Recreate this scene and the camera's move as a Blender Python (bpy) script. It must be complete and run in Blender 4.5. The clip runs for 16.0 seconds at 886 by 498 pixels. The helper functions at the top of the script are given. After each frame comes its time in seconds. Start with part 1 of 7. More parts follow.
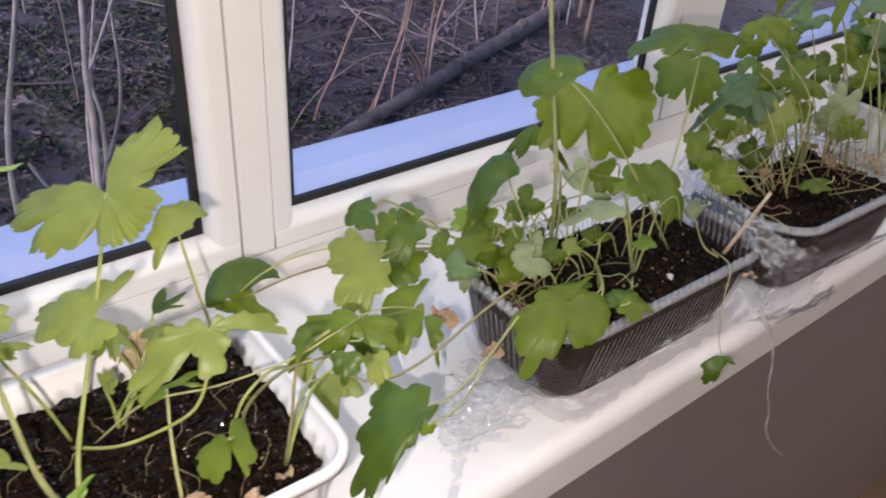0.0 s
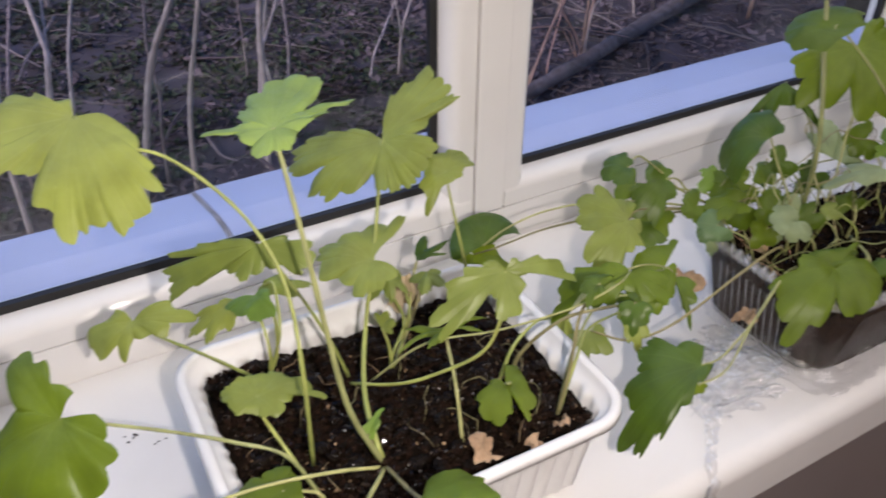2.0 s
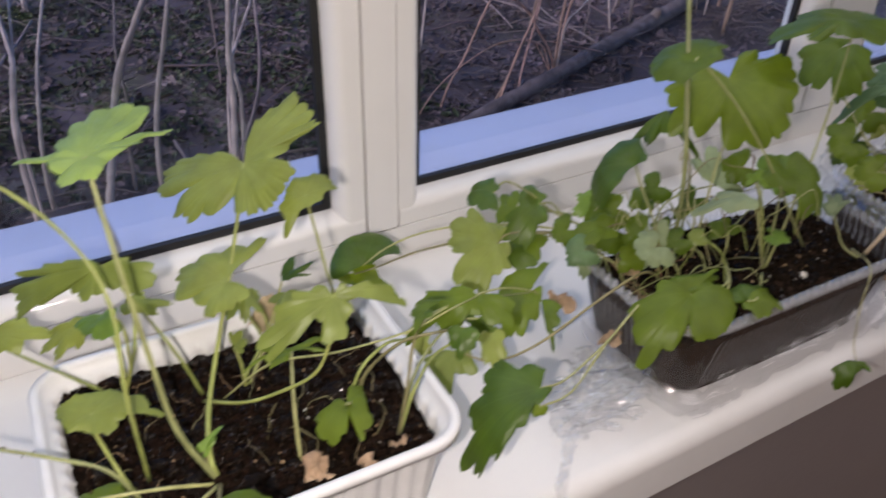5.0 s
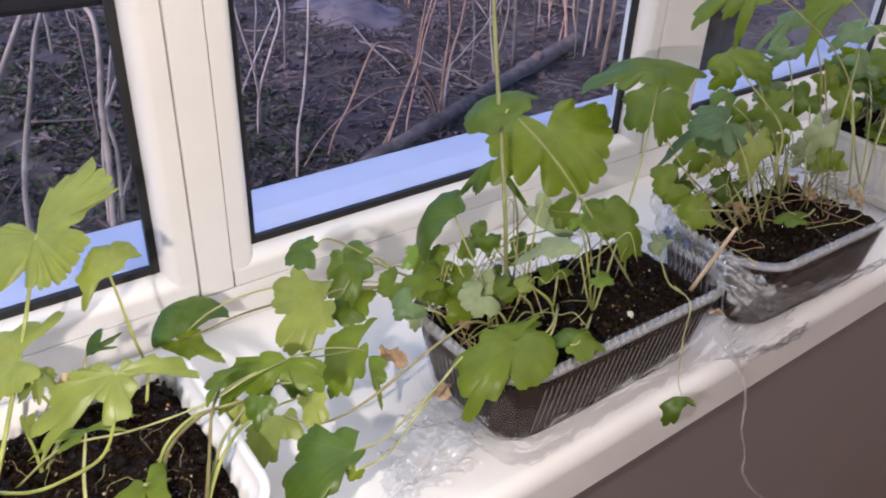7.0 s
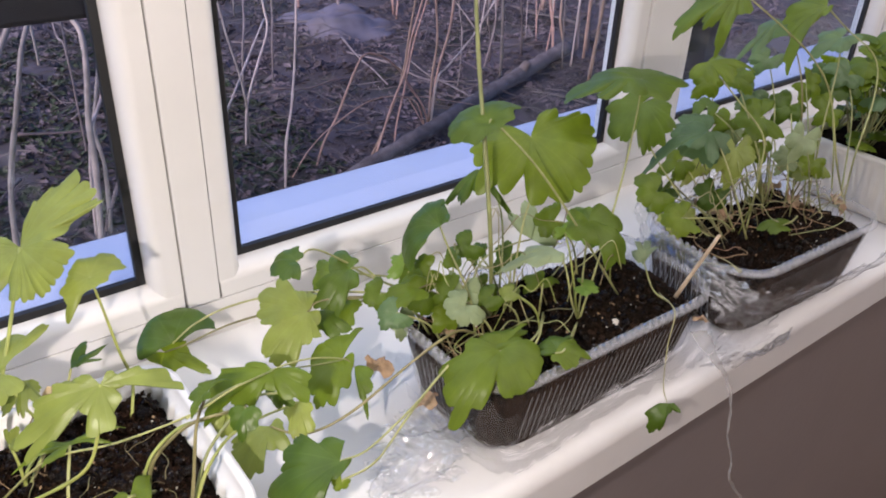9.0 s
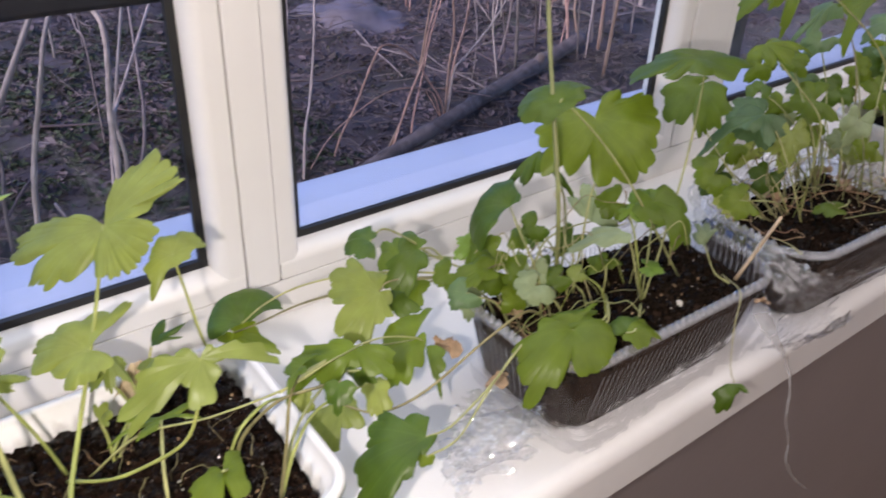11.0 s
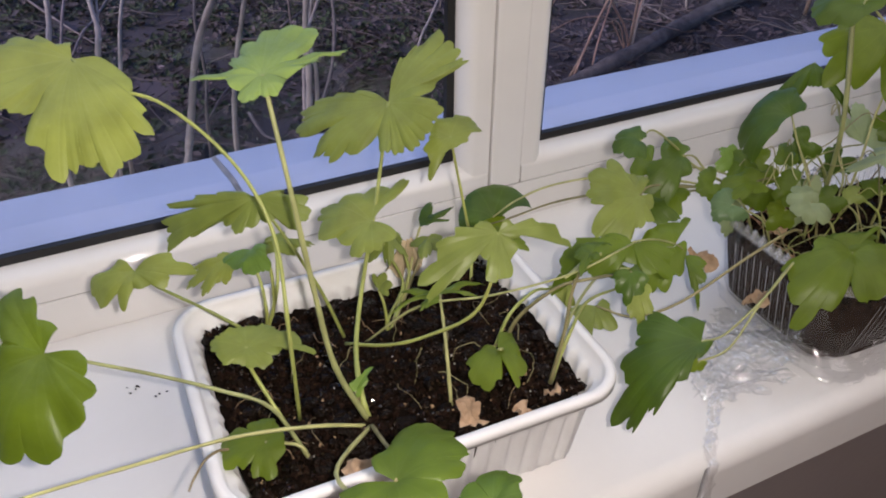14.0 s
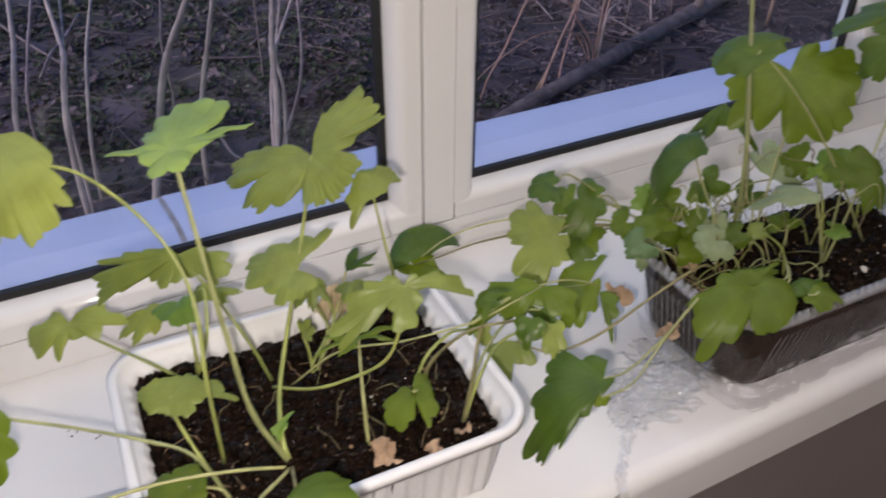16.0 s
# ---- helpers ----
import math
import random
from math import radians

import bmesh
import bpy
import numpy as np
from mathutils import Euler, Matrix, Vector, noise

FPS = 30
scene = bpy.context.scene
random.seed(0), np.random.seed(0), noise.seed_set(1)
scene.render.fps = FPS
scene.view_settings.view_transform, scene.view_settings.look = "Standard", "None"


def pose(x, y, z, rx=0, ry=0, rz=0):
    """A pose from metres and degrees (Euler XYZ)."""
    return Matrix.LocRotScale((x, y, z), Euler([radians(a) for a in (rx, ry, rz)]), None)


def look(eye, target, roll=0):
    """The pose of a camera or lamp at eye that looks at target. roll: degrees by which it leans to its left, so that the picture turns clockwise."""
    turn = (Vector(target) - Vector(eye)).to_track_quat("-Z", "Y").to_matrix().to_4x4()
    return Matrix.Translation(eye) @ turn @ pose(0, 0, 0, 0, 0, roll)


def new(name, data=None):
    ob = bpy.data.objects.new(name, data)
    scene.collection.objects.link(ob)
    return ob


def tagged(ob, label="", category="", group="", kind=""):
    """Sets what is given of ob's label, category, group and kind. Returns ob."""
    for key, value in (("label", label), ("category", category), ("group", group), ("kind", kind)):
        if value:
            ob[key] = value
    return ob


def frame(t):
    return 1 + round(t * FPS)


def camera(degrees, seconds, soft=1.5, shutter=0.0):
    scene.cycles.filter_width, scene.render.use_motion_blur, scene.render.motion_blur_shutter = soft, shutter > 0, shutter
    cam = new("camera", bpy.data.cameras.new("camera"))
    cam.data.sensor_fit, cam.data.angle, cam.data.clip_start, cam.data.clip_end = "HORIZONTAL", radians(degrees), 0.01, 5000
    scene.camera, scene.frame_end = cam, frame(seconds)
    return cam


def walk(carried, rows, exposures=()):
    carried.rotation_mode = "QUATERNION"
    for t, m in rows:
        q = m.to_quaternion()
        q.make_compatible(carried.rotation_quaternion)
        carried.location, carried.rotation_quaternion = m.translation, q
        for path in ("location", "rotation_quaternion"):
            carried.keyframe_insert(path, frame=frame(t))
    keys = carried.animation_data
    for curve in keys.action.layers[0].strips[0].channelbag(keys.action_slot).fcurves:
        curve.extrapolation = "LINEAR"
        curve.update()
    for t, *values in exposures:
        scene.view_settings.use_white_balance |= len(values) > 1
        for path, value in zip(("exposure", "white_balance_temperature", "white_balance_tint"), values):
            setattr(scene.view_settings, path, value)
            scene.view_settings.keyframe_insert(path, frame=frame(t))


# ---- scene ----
cam = camera(57.57, 16.0, 1.85, 0.8)
PATH = [
    (0, pose(-0.2385, -0.4310, 1.1978, 56.56, -3.68, -38.47)),
    (0.5, pose(-0.2553, -0.4224, 1.1907, 56.35, -3.51, -37.96)),
    (1, pose(-0.2721, -0.4104, 1.1833, 55.57, -2.33, -36.02)),
    (1.5, pose(-0.2869, -0.4013, 1.1814, 55.19, -1.06, -33.56)),
    (2, pose(-0.2989, -0.3959, 1.1812, 54.89, -0.33, -29.87)),
    (2.5, pose(-0.3023, -0.3979, 1.1758, 55.13, -0.09, -28.42)),
    (3, pose(-0.2974, -0.4001, 1.1721, 54.64, -0.47, -28.03)),
    (3.5, pose(-0.2938, -0.4081, 1.1766, 54.47, -0.60, -27.78)),
    (4, pose(-0.2813, -0.4167, 1.1817, 54.36, -0.95, -28.07)),
    (4.5, pose(-0.2648, -0.4258, 1.1896, 54.71, -0.99, -28.45)),
    (5, pose(-0.2416, -0.4344, 1.1948, 55.46, -1.34, -29.86)),
    (5.2, pose(-0.2342, -0.4382, 1.1992, 55.78, -1.47, -30.56)),
    (7.3, pose(-0.1937, -0.4549, 1.2010, 58.94, -2.40, -37.27)),
    (7.5, pose(-0.1937, -0.4553, 1.2022, 59.08, -2.45, -37.40)),
    (8, pose(-0.1935, -0.4575, 1.2032, 59.40, -2.49, -37.57)),
    (8.2, pose(-0.1927, -0.4577, 1.2045, 59.44, -2.44, -37.74)),
    (10.3, pose(-0.2088, -0.4573, 1.1950, 59.23, -1.94, -37.47)),
    (10.5, pose(-0.2137, -0.4497, 1.1977, 58.95, -2.24, -37.71)),
    (11, pose(-0.2262, -0.4384, 1.1931, 58.96, -2.05, -37.35)),
    (11.5, pose(-0.2421, -0.4312, 1.1878, 58.31, -0.80, -35.06)),
    (12, pose(-0.2583, -0.4255, 1.1819, 58.02, 0.15, -33.01)),
    (12.5, pose(-0.2691, -0.4218, 1.1723, 55.80, -0.06, -28.78)),
    (13, pose(-0.2763, -0.4144, 1.1642, 54.70, -0.30, -26.81)),
    (13.5, pose(-0.2774, -0.4095, 1.1616, 54.36, -0.49, -26.25)),
    (14, pose(-0.2823, -0.4106, 1.1686, 54.29, -0.48, -25.93)),
    (14.5, pose(-0.2861, -0.4186, 1.1755, 54.32, -0.55, -25.88)),
    (15, pose(-0.2800, -0.4234, 1.1795, 54.43, -0.60, -26.09)),
    (15.5, pose(-0.2727, -0.4246, 1.1910, 54.42, -0.74, -26.34)),
    (16, pose(-0.2577, -0.4320, 1.1985, 54.83, -0.31, -27.65)),
]
walk(cam, PATH, [(0.0, 0.38), (1.0, 0.28), (2.0, 0.08), (3.0, -0.05), (4.0, -0.1), (4.5, -0.06), (5.2, 0.01), (7.3, 0.52), (8.2, 0.52), (10.5, 0.42), (11.5, 0.38), (12.5, 0.14), (14.0, -0.16), (15.5, -0.18), (16.0, -0.14)])

# ---- world, sun and lamps ----
world = bpy.data.worlds.new("world")
scene.world = world
world.use_nodes = True
wn = world.node_tree.nodes
sky = wn.new("ShaderNodeTexSky")
sky.sky_type = "NISHITA"
sky.sun_disc = False
sky.sun_elevation = radians(18)
sky.ozone_density = 6.0
sky.sun_rotation = radians(180)
dusk = wn.new("ShaderNodeMix")
dusk.data_type, dusk.blend_type = "RGBA", "MULTIPLY"
dusk.inputs["Factor"].default_value = 1.0
dusk.inputs["B"].default_value = (1.08, 1.12, 1.48, 1)
world.node_tree.links.new(sky.outputs[0], dusk.inputs["A"])
world.node_tree.links.new(dusk.outputs["Result"], wn["Background"].inputs[0])
wn["Background"].inputs[1].default_value = 0.15

sun_data = bpy.data.lights.new("sun", "SUN")
sun_data.energy, sun_data.angle, sun_data.color = 3.2, radians(30), (1.0, 0.85, 0.93)
sun = new("sun", sun_data)
sun.matrix_world = look((-6.0, 0.3, 3.6), (0.0, 1.2, 0.2))

# the small torch carried just under the lens, standing where it is for most of the walk
torch_data = bpy.data.lights.new("torch", "SPOT")
torch_data.energy, torch_data.color, torch_data.shadow_soft_size = 5.0, (1.0, 0.887, 0.815), 0.0045
torch_data.spot_size, torch_data.spot_blend = radians(150), 0.6
torch = new("torch", torch_data)
torch.matrix_world = look((-0.266, -0.418, 1.172), (-0.05, -0.1, 0.88))

# area lamp added above the view, strengthening the sky light through the window
sky_data = bpy.data.lights.new("sky_fill", "AREA")
sky_data.shape, sky_data.size, sky_data.size_y, sky_data.energy, sky_data.color = "RECTANGLE", 1.8, 0.55, 6.4, (0.84, 0.89, 1.0)
sky_fill = new("sky_fill", sky_data)
sky_fill.matrix_world = look((-0.1, 0.12, 1.78), (-0.12, -0.16, 0.9))

# unseen fill lamp added high in the room to brighten the right side
room_data = bpy.data.lights.new("room_fill", "AREA")
room_data.shape, room_data.size, room_data.energy, room_data.color = "DISK", 2.2, 17.0, (1.0, 0.912, 0.93)
room_fill = new("room_fill", room_data)
room_fill.matrix_world = look((0.95, -1.25, 2.42), (0.8, -0.75, 0.0))


# ---- materials ----
def material(name, base, rough=0.5, metal=0.0, spec=0.5, vary=0.15, scale=40.0, bump=0.0, bump_scale=200.0, dirt=None, dirt_scale=6.0, dirt_amount=0.3, per_object=0.0, island=0.0):
    m = bpy.data.materials.new(name)
    m.use_nodes = True
    nt = m.node_tree
    nd, ln = nt.nodes, nt.links
    b = nd["Principled BSDF"]
    b.inputs["Roughness"].default_value = rough
    b.inputs["Metallic"].default_value = metal
    b.inputs["Specular IOR Level"].default_value = spec
    co = nd.new("ShaderNodeTexCoord")
    n1 = nd.new("ShaderNodeTexNoise")
    n1.inputs["Scale"].default_value = scale
    n1.inputs["Detail"].default_value = 6
    ln.new(co.outputs["Object"], n1.inputs["Vector"])
    ramp = nd.new("ShaderNodeMapRange")
    ramp.inputs["From Min"].default_value, ramp.inputs["From Max"].default_value = 0.3, 0.7
    ramp.inputs["To Min"].default_value, ramp.inputs["To Max"].default_value = 1 - vary, 1 + vary
    ln.new(n1.outputs["Fac"], ramp.inputs["Value"])
    hsv = nd.new("ShaderNodeHueSaturation")
    hsv.inputs["Color"].default_value = (*base, 1)
    value = ramp.outputs["Result"]
    if per_object:
        info = nd.new("ShaderNodeObjectInfo")
        mr = nd.new("ShaderNodeMapRange")
        mr.inputs["To Min"].default_value, mr.inputs["To Max"].default_value = 1 - per_object, 1 + per_object
        ln.new(info.outputs["Random"], mr.inputs["Value"])
        mul = nd.new("ShaderNodeMath")
        mul.operation = "MULTIPLY"
        ln.new(value, mul.inputs[0])
        ln.new(mr.outputs["Result"], mul.inputs[1])
        value = mul.outputs[0]
        hr = nd.new("ShaderNodeMapRange")
        hr.inputs["To Min"].default_value, hr.inputs["To Max"].default_value = 0.5 + 0.06 * per_object, 0.5 - 0.06 * per_object
        ln.new(info.outputs["Random"], hr.inputs["Value"])
        ln.new(hr.outputs["Result"], hsv.inputs["Hue"])
    if island:
        geo = nd.new("ShaderNodeNewGeometry")
        mr = nd.new("ShaderNodeMapRange")
        mr.inputs["To Min"].default_value, mr.inputs["To Max"].default_value = 1 - island, 1 + island
        ln.new(geo.outputs["Random Per Island"], mr.inputs["Value"])
        mul = nd.new("ShaderNodeMath")
        mul.operation = "MULTIPLY"
        ln.new(value, mul.inputs[0])
        ln.new(mr.outputs["Result"], mul.inputs[1])
        value = mul.outputs[0]
    ln.new(value, hsv.inputs["Value"])
    colour = hsv.outputs["Color"]
    if dirt:
        n2 = nd.new("ShaderNodeTexNoise")
        n2.inputs["Scale"].default_value = dirt_scale
        n2.inputs["Detail"].default_value = 8
        n2.inputs["Roughness"].default_value = 0.65
        ln.new(co.outputs["Object"], n2.inputs["Vector"])
        r2 = nd.new("ShaderNodeMapRange")
        r2.inputs["From Min"].default_value, r2.inputs["From Max"].default_value = 0.48, 0.75
        r2.inputs["To Max"].default_value = dirt_amount
        ln.new(n2.outputs["Fac"], r2.inputs["Value"])
        mix = nd.new("ShaderNodeMix")
        mix.data_type = "RGBA"
        ln.new(r2.outputs["Result"], mix.inputs["Factor"])
        ln.new(colour, mix.inputs["A"])
        mix.inputs["B"].default_value = (*dirt, 1)
        colour = mix.outputs["Result"]
    ln.new(colour, b.inputs["Base Color"])
    if bump:
        n3 = nd.new("ShaderNodeTexNoise")
        n3.inputs["Scale"].default_value = bump_scale
        n3.inputs["Detail"].default_value = 4
        ln.new(co.outputs["Object"], n3.inputs["Vector"])
        bp = nd.new("ShaderNodeBump")
        bp.inputs["Strength"].default_value = bump
        bp.inputs["Distance"].default_value = 0.002
        ln.new(n3.outputs["Fac"], bp.inputs["Height"])
        ln.new(bp.outputs["Normal"], b.inputs["Normal"])
    return m


def leaf_material(name, base, vein, through_light=0.35, rough=0.42):
    """A leaf: veins that run out along its lobes, blotches, fine bump, and light that passes through."""
    m = bpy.data.materials.new(name)
    m.use_nodes = True
    nt = m.node_tree
    nd, ln = nt.nodes, nt.links
    b = nd["Principled BSDF"]
    b.inputs["Roughness"].default_value = rough
    b.inputs["Specular IOR Level"].default_value = 0.5

    def math_node(op, a, c=None):
        q = nd.new("ShaderNodeMath")
        q.operation = op
        for k, v in ((0, a), (1, c)):
            if v is None:
                continue
            if isinstance(v, (int, float)):
                q.inputs[k].default_value = v
            else:
                ln.new(v, q.inputs[k])
        return q.outputs[0]

    uv = nd.new("ShaderNodeUVMap")
    sep = nd.new("ShaderNodeSeparateXYZ")
    ln.new(uv.outputs[0], sep.inputs[0])
    ang, rad = sep.outputs[0], sep.outputs[1]   # place across a lobe (-1 to 1), and out from the stalk (0 to 1)
    main = math_node("MULTIPLY", math_node("ABSOLUTE", ang), rad)
    main_mask = math_node("SUBTRACT", 1.0, math_node("SMOOTH_MIN", math_node("DIVIDE", main, 0.035), 1.0))
    main_mask = math_node("MAXIMUM", main_mask, 0.0)
    slant = math_node("SUBTRACT", math_node("MULTIPLY", rad, 9.0), math_node("MULTIPLY", math_node("ABSOLUTE", ang), 3.2))
    side = math_node("PINGPONG", slant, 0.5)
    side_mask = math_node("MULTIPLY", math_node("MAXIMUM", math_node("SUBTRACT", 1.0, math_node("DIVIDE", side, 0.1)), 0.0), 0.14)
    veins = math_node("MAXIMUM", main_mask, side_mask)
    co = nd.new("ShaderNodeTexCoord")
    n1 = nd.new("ShaderNodeTexNoise")
    n1.inputs["Scale"].default_value = 70
    n1.inputs["Detail"].default_value = 5
    ln.new(co.outputs["Object"], n1.inputs["Vector"])
    info = nd.new("ShaderNodeObjectInfo")
    r1 = nd.new("ShaderNodeMapRange")
    r1.inputs["From Min"].default_value, r1.inputs["From Max"].default_value = 0.3, 0.7
    r1.inputs["To Min"].default_value, r1.inputs["To Max"].default_value = 0.84, 1.14
    ln.new(n1.outputs["Fac"], r1.inputs["Value"])
    r2 = nd.new("ShaderNodeMapRange")
    r2.inputs["To Min"].default_value, r2.inputs["To Max"].default_value = 0.82, 1.2
    ln.new(info.outputs["Random"], r2.inputs["Value"])
    r3 = nd.new("ShaderNodeMapRange")
    r3.inputs["To Min"].default_value, r3.inputs["To Max"].default_value = 0.508, 0.492
    ln.new(info.outputs["Random"], r3.inputs["Value"])
    mix = nd.new("ShaderNodeMix")
    mix.data_type = "RGBA"
    mix.inputs["A"].default_value, mix.inputs["B"].default_value = (*base, 1), (*vein, 1)
    ln.new(math_node("MULTIPLY", veins, 0.22), mix.inputs["Factor"])
    hsv = nd.new("ShaderNodeHueSaturation")
    ln.new(mix.outputs["Result"], hsv.inputs["Color"])
    ln.new(math_node("MULTIPLY", r1.outputs["Result"], r2.outputs["Result"]), hsv.inputs["Value"])
    ln.new(r3.outputs["Result"], hsv.inputs["Hue"])
    ln.new(hsv.outputs["Color"], b.inputs["Base Color"])
    bp = nd.new("ShaderNodeBump")
    bp.inputs["Strength"].default_value = 0.3
    bp.inputs["Distance"].default_value = 0.001
    n2 = nd.new("ShaderNodeTexNoise")
    n2.inputs["Scale"].default_value = 260
    ln.new(co.outputs["Object"], n2.inputs["Vector"])
    ln.new(math_node("SUBTRACT", math_node("MULTIPLY", n2.outputs["Fac"], 0.9), math_node("MULTIPLY", veins, 0.06)), bp.inputs["Height"])
    ln.new(bp.outputs["Normal"], b.inputs["Normal"])
    tr = nd.new("ShaderNodeBsdfTranslucent")
    warm = nd.new("ShaderNodeMix")
    warm.data_type, warm.blend_type = "RGBA", "MULTIPLY"
    warm.inputs["Factor"].default_value = 1.0
    ln.new(hsv.outputs["Color"], warm.inputs["A"])
    warm.inputs["B"].default_value = (1.4, 1.3, 0.85, 1)
    ln.new(warm.outputs["Result"], tr.inputs["Color"])
    sh = nd.new("ShaderNodeMixShader")
    sh.inputs[0].default_value = through_light
    ln.new(b.outputs[0], sh.inputs[1])
    ln.new(tr.outputs[0], sh.inputs[2])
    ln.new(sh.outputs[0], nd["Material Output"].inputs["Surface"])
    return m


def clear_material(name, tint=(1, 1, 1), gloss=1.0, rough=0.03, bump=0.0, bump_scale=60.0, haze=0.0, ior=1.45, most=1.0):
    """Thin clear sheet: what is behind shows through, and the surface mirrors more at a slant."""
    m = bpy.data.materials.new(name)
    m.use_nodes = True
    nt = m.node_tree
    nd, ln = nt.nodes, nt.links
    nd.remove(nd["Principled BSDF"])
    tp = nd.new("ShaderNodeBsdfTransparent")
    tp.inputs[0].default_value = (*tint, 1)
    gl = nd.new("ShaderNodeBsdfGlossy")
    gl.inputs["Roughness"].default_value = rough
    fr = nd.new("ShaderNodeLayerWeight")
    power = nd.new("ShaderNodeMath")
    power.operation = "POWER"
    power.inputs[1].default_value = 5.0
    ln.new(fr.outputs["Facing"], power.inputs[0])
    fac = nd.new("ShaderNodeMapRange")
    base = ((ior - 1) / (ior + 1)) ** 2
    fac.inputs["To Min"].default_value, fac.inputs["To Max"].default_value = min(1.0, base * gloss), most
    ln.new(power.outputs[0], fac.inputs["Value"])
    mx = nd.new("ShaderNodeMixShader")
    ln.new(fac.outputs[0], mx.inputs[0])
    ln.new(tp.outputs[0], mx.inputs[1])
    ln.new(gl.outputs[0], mx.inputs[2])
    last = mx.outputs[0]
    if bump:
        co = nd.new("ShaderNodeTexCoord")
        n = nd.new("ShaderNodeTexNoise")
        n.inputs["Scale"].default_value = bump_scale
        n.inputs["Detail"].default_value = 3
        ln.new(co.outputs["Object"], n.inputs["Vector"])
        bp = nd.new("ShaderNodeBump")
        bp.inputs["Strength"].default_value = bump
        bp.inputs["Distance"].default_value = 0.004
        ln.new(n.outputs["Fac"], bp.inputs["Height"])
        ln.new(bp.outputs["Normal"], gl.inputs["Normal"])
        ln.new(bp.outputs["Normal"], fr.inputs["Normal"])
    if haze:
        df = nd.new("ShaderNodeBsdfDiffuse")
        df.inputs[0].default_value = (0.8, 0.8, 0.82, 1)
        m2 = nd.new("ShaderNodeMixShader")
        m2.inputs[0].default_value = haze
        ln.new(last, m2.inputs[1])
        ln.new(df.outputs[0], m2.inputs[2])
        last = m2.outputs[0]
    ln.new(last, nd["Material Output"].inputs["Surface"])
    return m


pvc = material("white_window_plastic", (0.84, 0.82, 0.8), 0.09, vary=0.02, scale=8, bump=0.01, bump_scale=30, dirt=(0.55, 0.52, 0.48), dirt_scale=9, dirt_amount=0.12)
sill_white = material("white_sill_laminate", (0.83, 0.81, 0.795), 0.32, vary=0.025, scale=14, bump=0.05, bump_scale=90, dirt=(0.5, 0.46, 0.42), dirt_scale=11, dirt_amount=0.15)
# dark grey puts the shadow line of the frame joints into the colour
groove = material("joint_shadow_line", (0.16, 0.15, 0.14), 0.8)
rubber = material("black_rubber_seal", (0.012, 0.012, 0.013), 0.6, vary=0.3)
outer_metal = material("pale_blue_coated_metal", (0.51, 0.53, 0.72), 0.45, vary=0.04, scale=20, dirt=(0.35, 0.34, 0.36), dirt_scale=14, dirt_amount=0.25)
seam_dirt = material("grimy_joint_sealant", (0.3, 0.27, 0.27), 0.7, vary=0.4, scale=60)
wall_taupe = material("taupe_wall_paint", (0.29, 0.253, 0.25), 0.35, vary=0.06, scale=5, bump=0.12, bump_scale=120)
room_paint = material("plain_room_plaster", (0.74, 0.7, 0.66), 0.85, vary=0.05, scale=3, bump=0.15, bump_scale=90)
floor_wood = material("brown_floor_laminate", (0.22, 0.14, 0.09), 0.45, vary=0.2, scale=4)
tray_white = material("white_tray_plastic", (0.8, 0.79, 0.79), 0.42, vary=0.02, scale=30, dirt=(0.4, 0.33, 0.27), dirt_scale=35, dirt_amount=0.12)
cream_tray = material("cream_tray_plastic", (0.75, 0.7, 0.62), 0.35, vary=0.03, scale=30, dirt=(0.4, 0.33, 0.27), dirt_scale=25, dirt_amount=0.2)
soil_mat = material("moist_potting_soil", (0.006, 0.0035, 0.0022), 0.85, spec=0.06, vary=0.6, scale=220, bump=1.0, bump_scale=420, dirt=(0.035, 0.022, 0.014), dirt_scale=60, dirt_amount=0.45)
box_soil = material("brown_peaty_soil", (0.026, 0.0145, 0.009), 0.8, spec=0.12, vary=0.4, scale=260, bump=1.0, bump_scale=420, dirt=(0.016, 0.01, 0.006), dirt_scale=45, dirt_amount=0.5)
clod_mat = material("soil_crumbs", (0.014, 0.0075, 0.0042), 0.8, spec=0.08, vary=0.6, scale=400, bump=1.0, bump_scale=700, per_object=0.2)
wet_clod = material("moist_soil_clods", (0.007, 0.004, 0.0024), 0.26, spec=0.16, vary=0.6, scale=300, bump=1.0, bump_scale=600)
wet_mat = material("wet_soil_crumbs", (0.025, 0.015, 0.009), 0.13, vary=0.5, scale=500)
perlite = material("pale_mineral_bits", (0.62, 0.58, 0.52), 0.7, vary=0.2, scale=300)
buff_leaf = material("wilted_buff_leaf", (0.52, 0.42, 0.27), 0.7, vary=0.25, scale=110, bump=0.4, bump_scale=260, dirt=(0.3, 0.18, 0.09), dirt_scale=80, dirt_amount=0.4)
dry_leaf = material("dry_tan_leaf", (0.42, 0.285, 0.18), 0.75, vary=0.35, scale=120, bump=0.6, bump_scale=300, dirt=(0.2, 0.1, 0.04), dirt_scale=90, dirt_amount=0.6)
runner_brown = material("thin_brown_runner", (0.2, 0.15, 0.075), 0.6, vary=0.3, scale=150, per_object=0.3)
red_root = material("dry_reddish_stem", (0.26, 0.15, 0.085), 0.7, vary=0.3, scale=150, per_object=0.3)
root_mat = material("dry_pale_root", (0.34, 0.22, 0.12), 0.7, vary=0.3, scale=150)
wood_pick = material("pale_wooden_pick", (0.62, 0.47, 0.31), 0.6, vary=0.2, scale=120, bump=0.4, bump_scale=400)
stalk_green = material("pale_green_stalk", (0.36, 0.37, 0.15), 0.45, vary=0.2, scale=90, per_object=0.2)
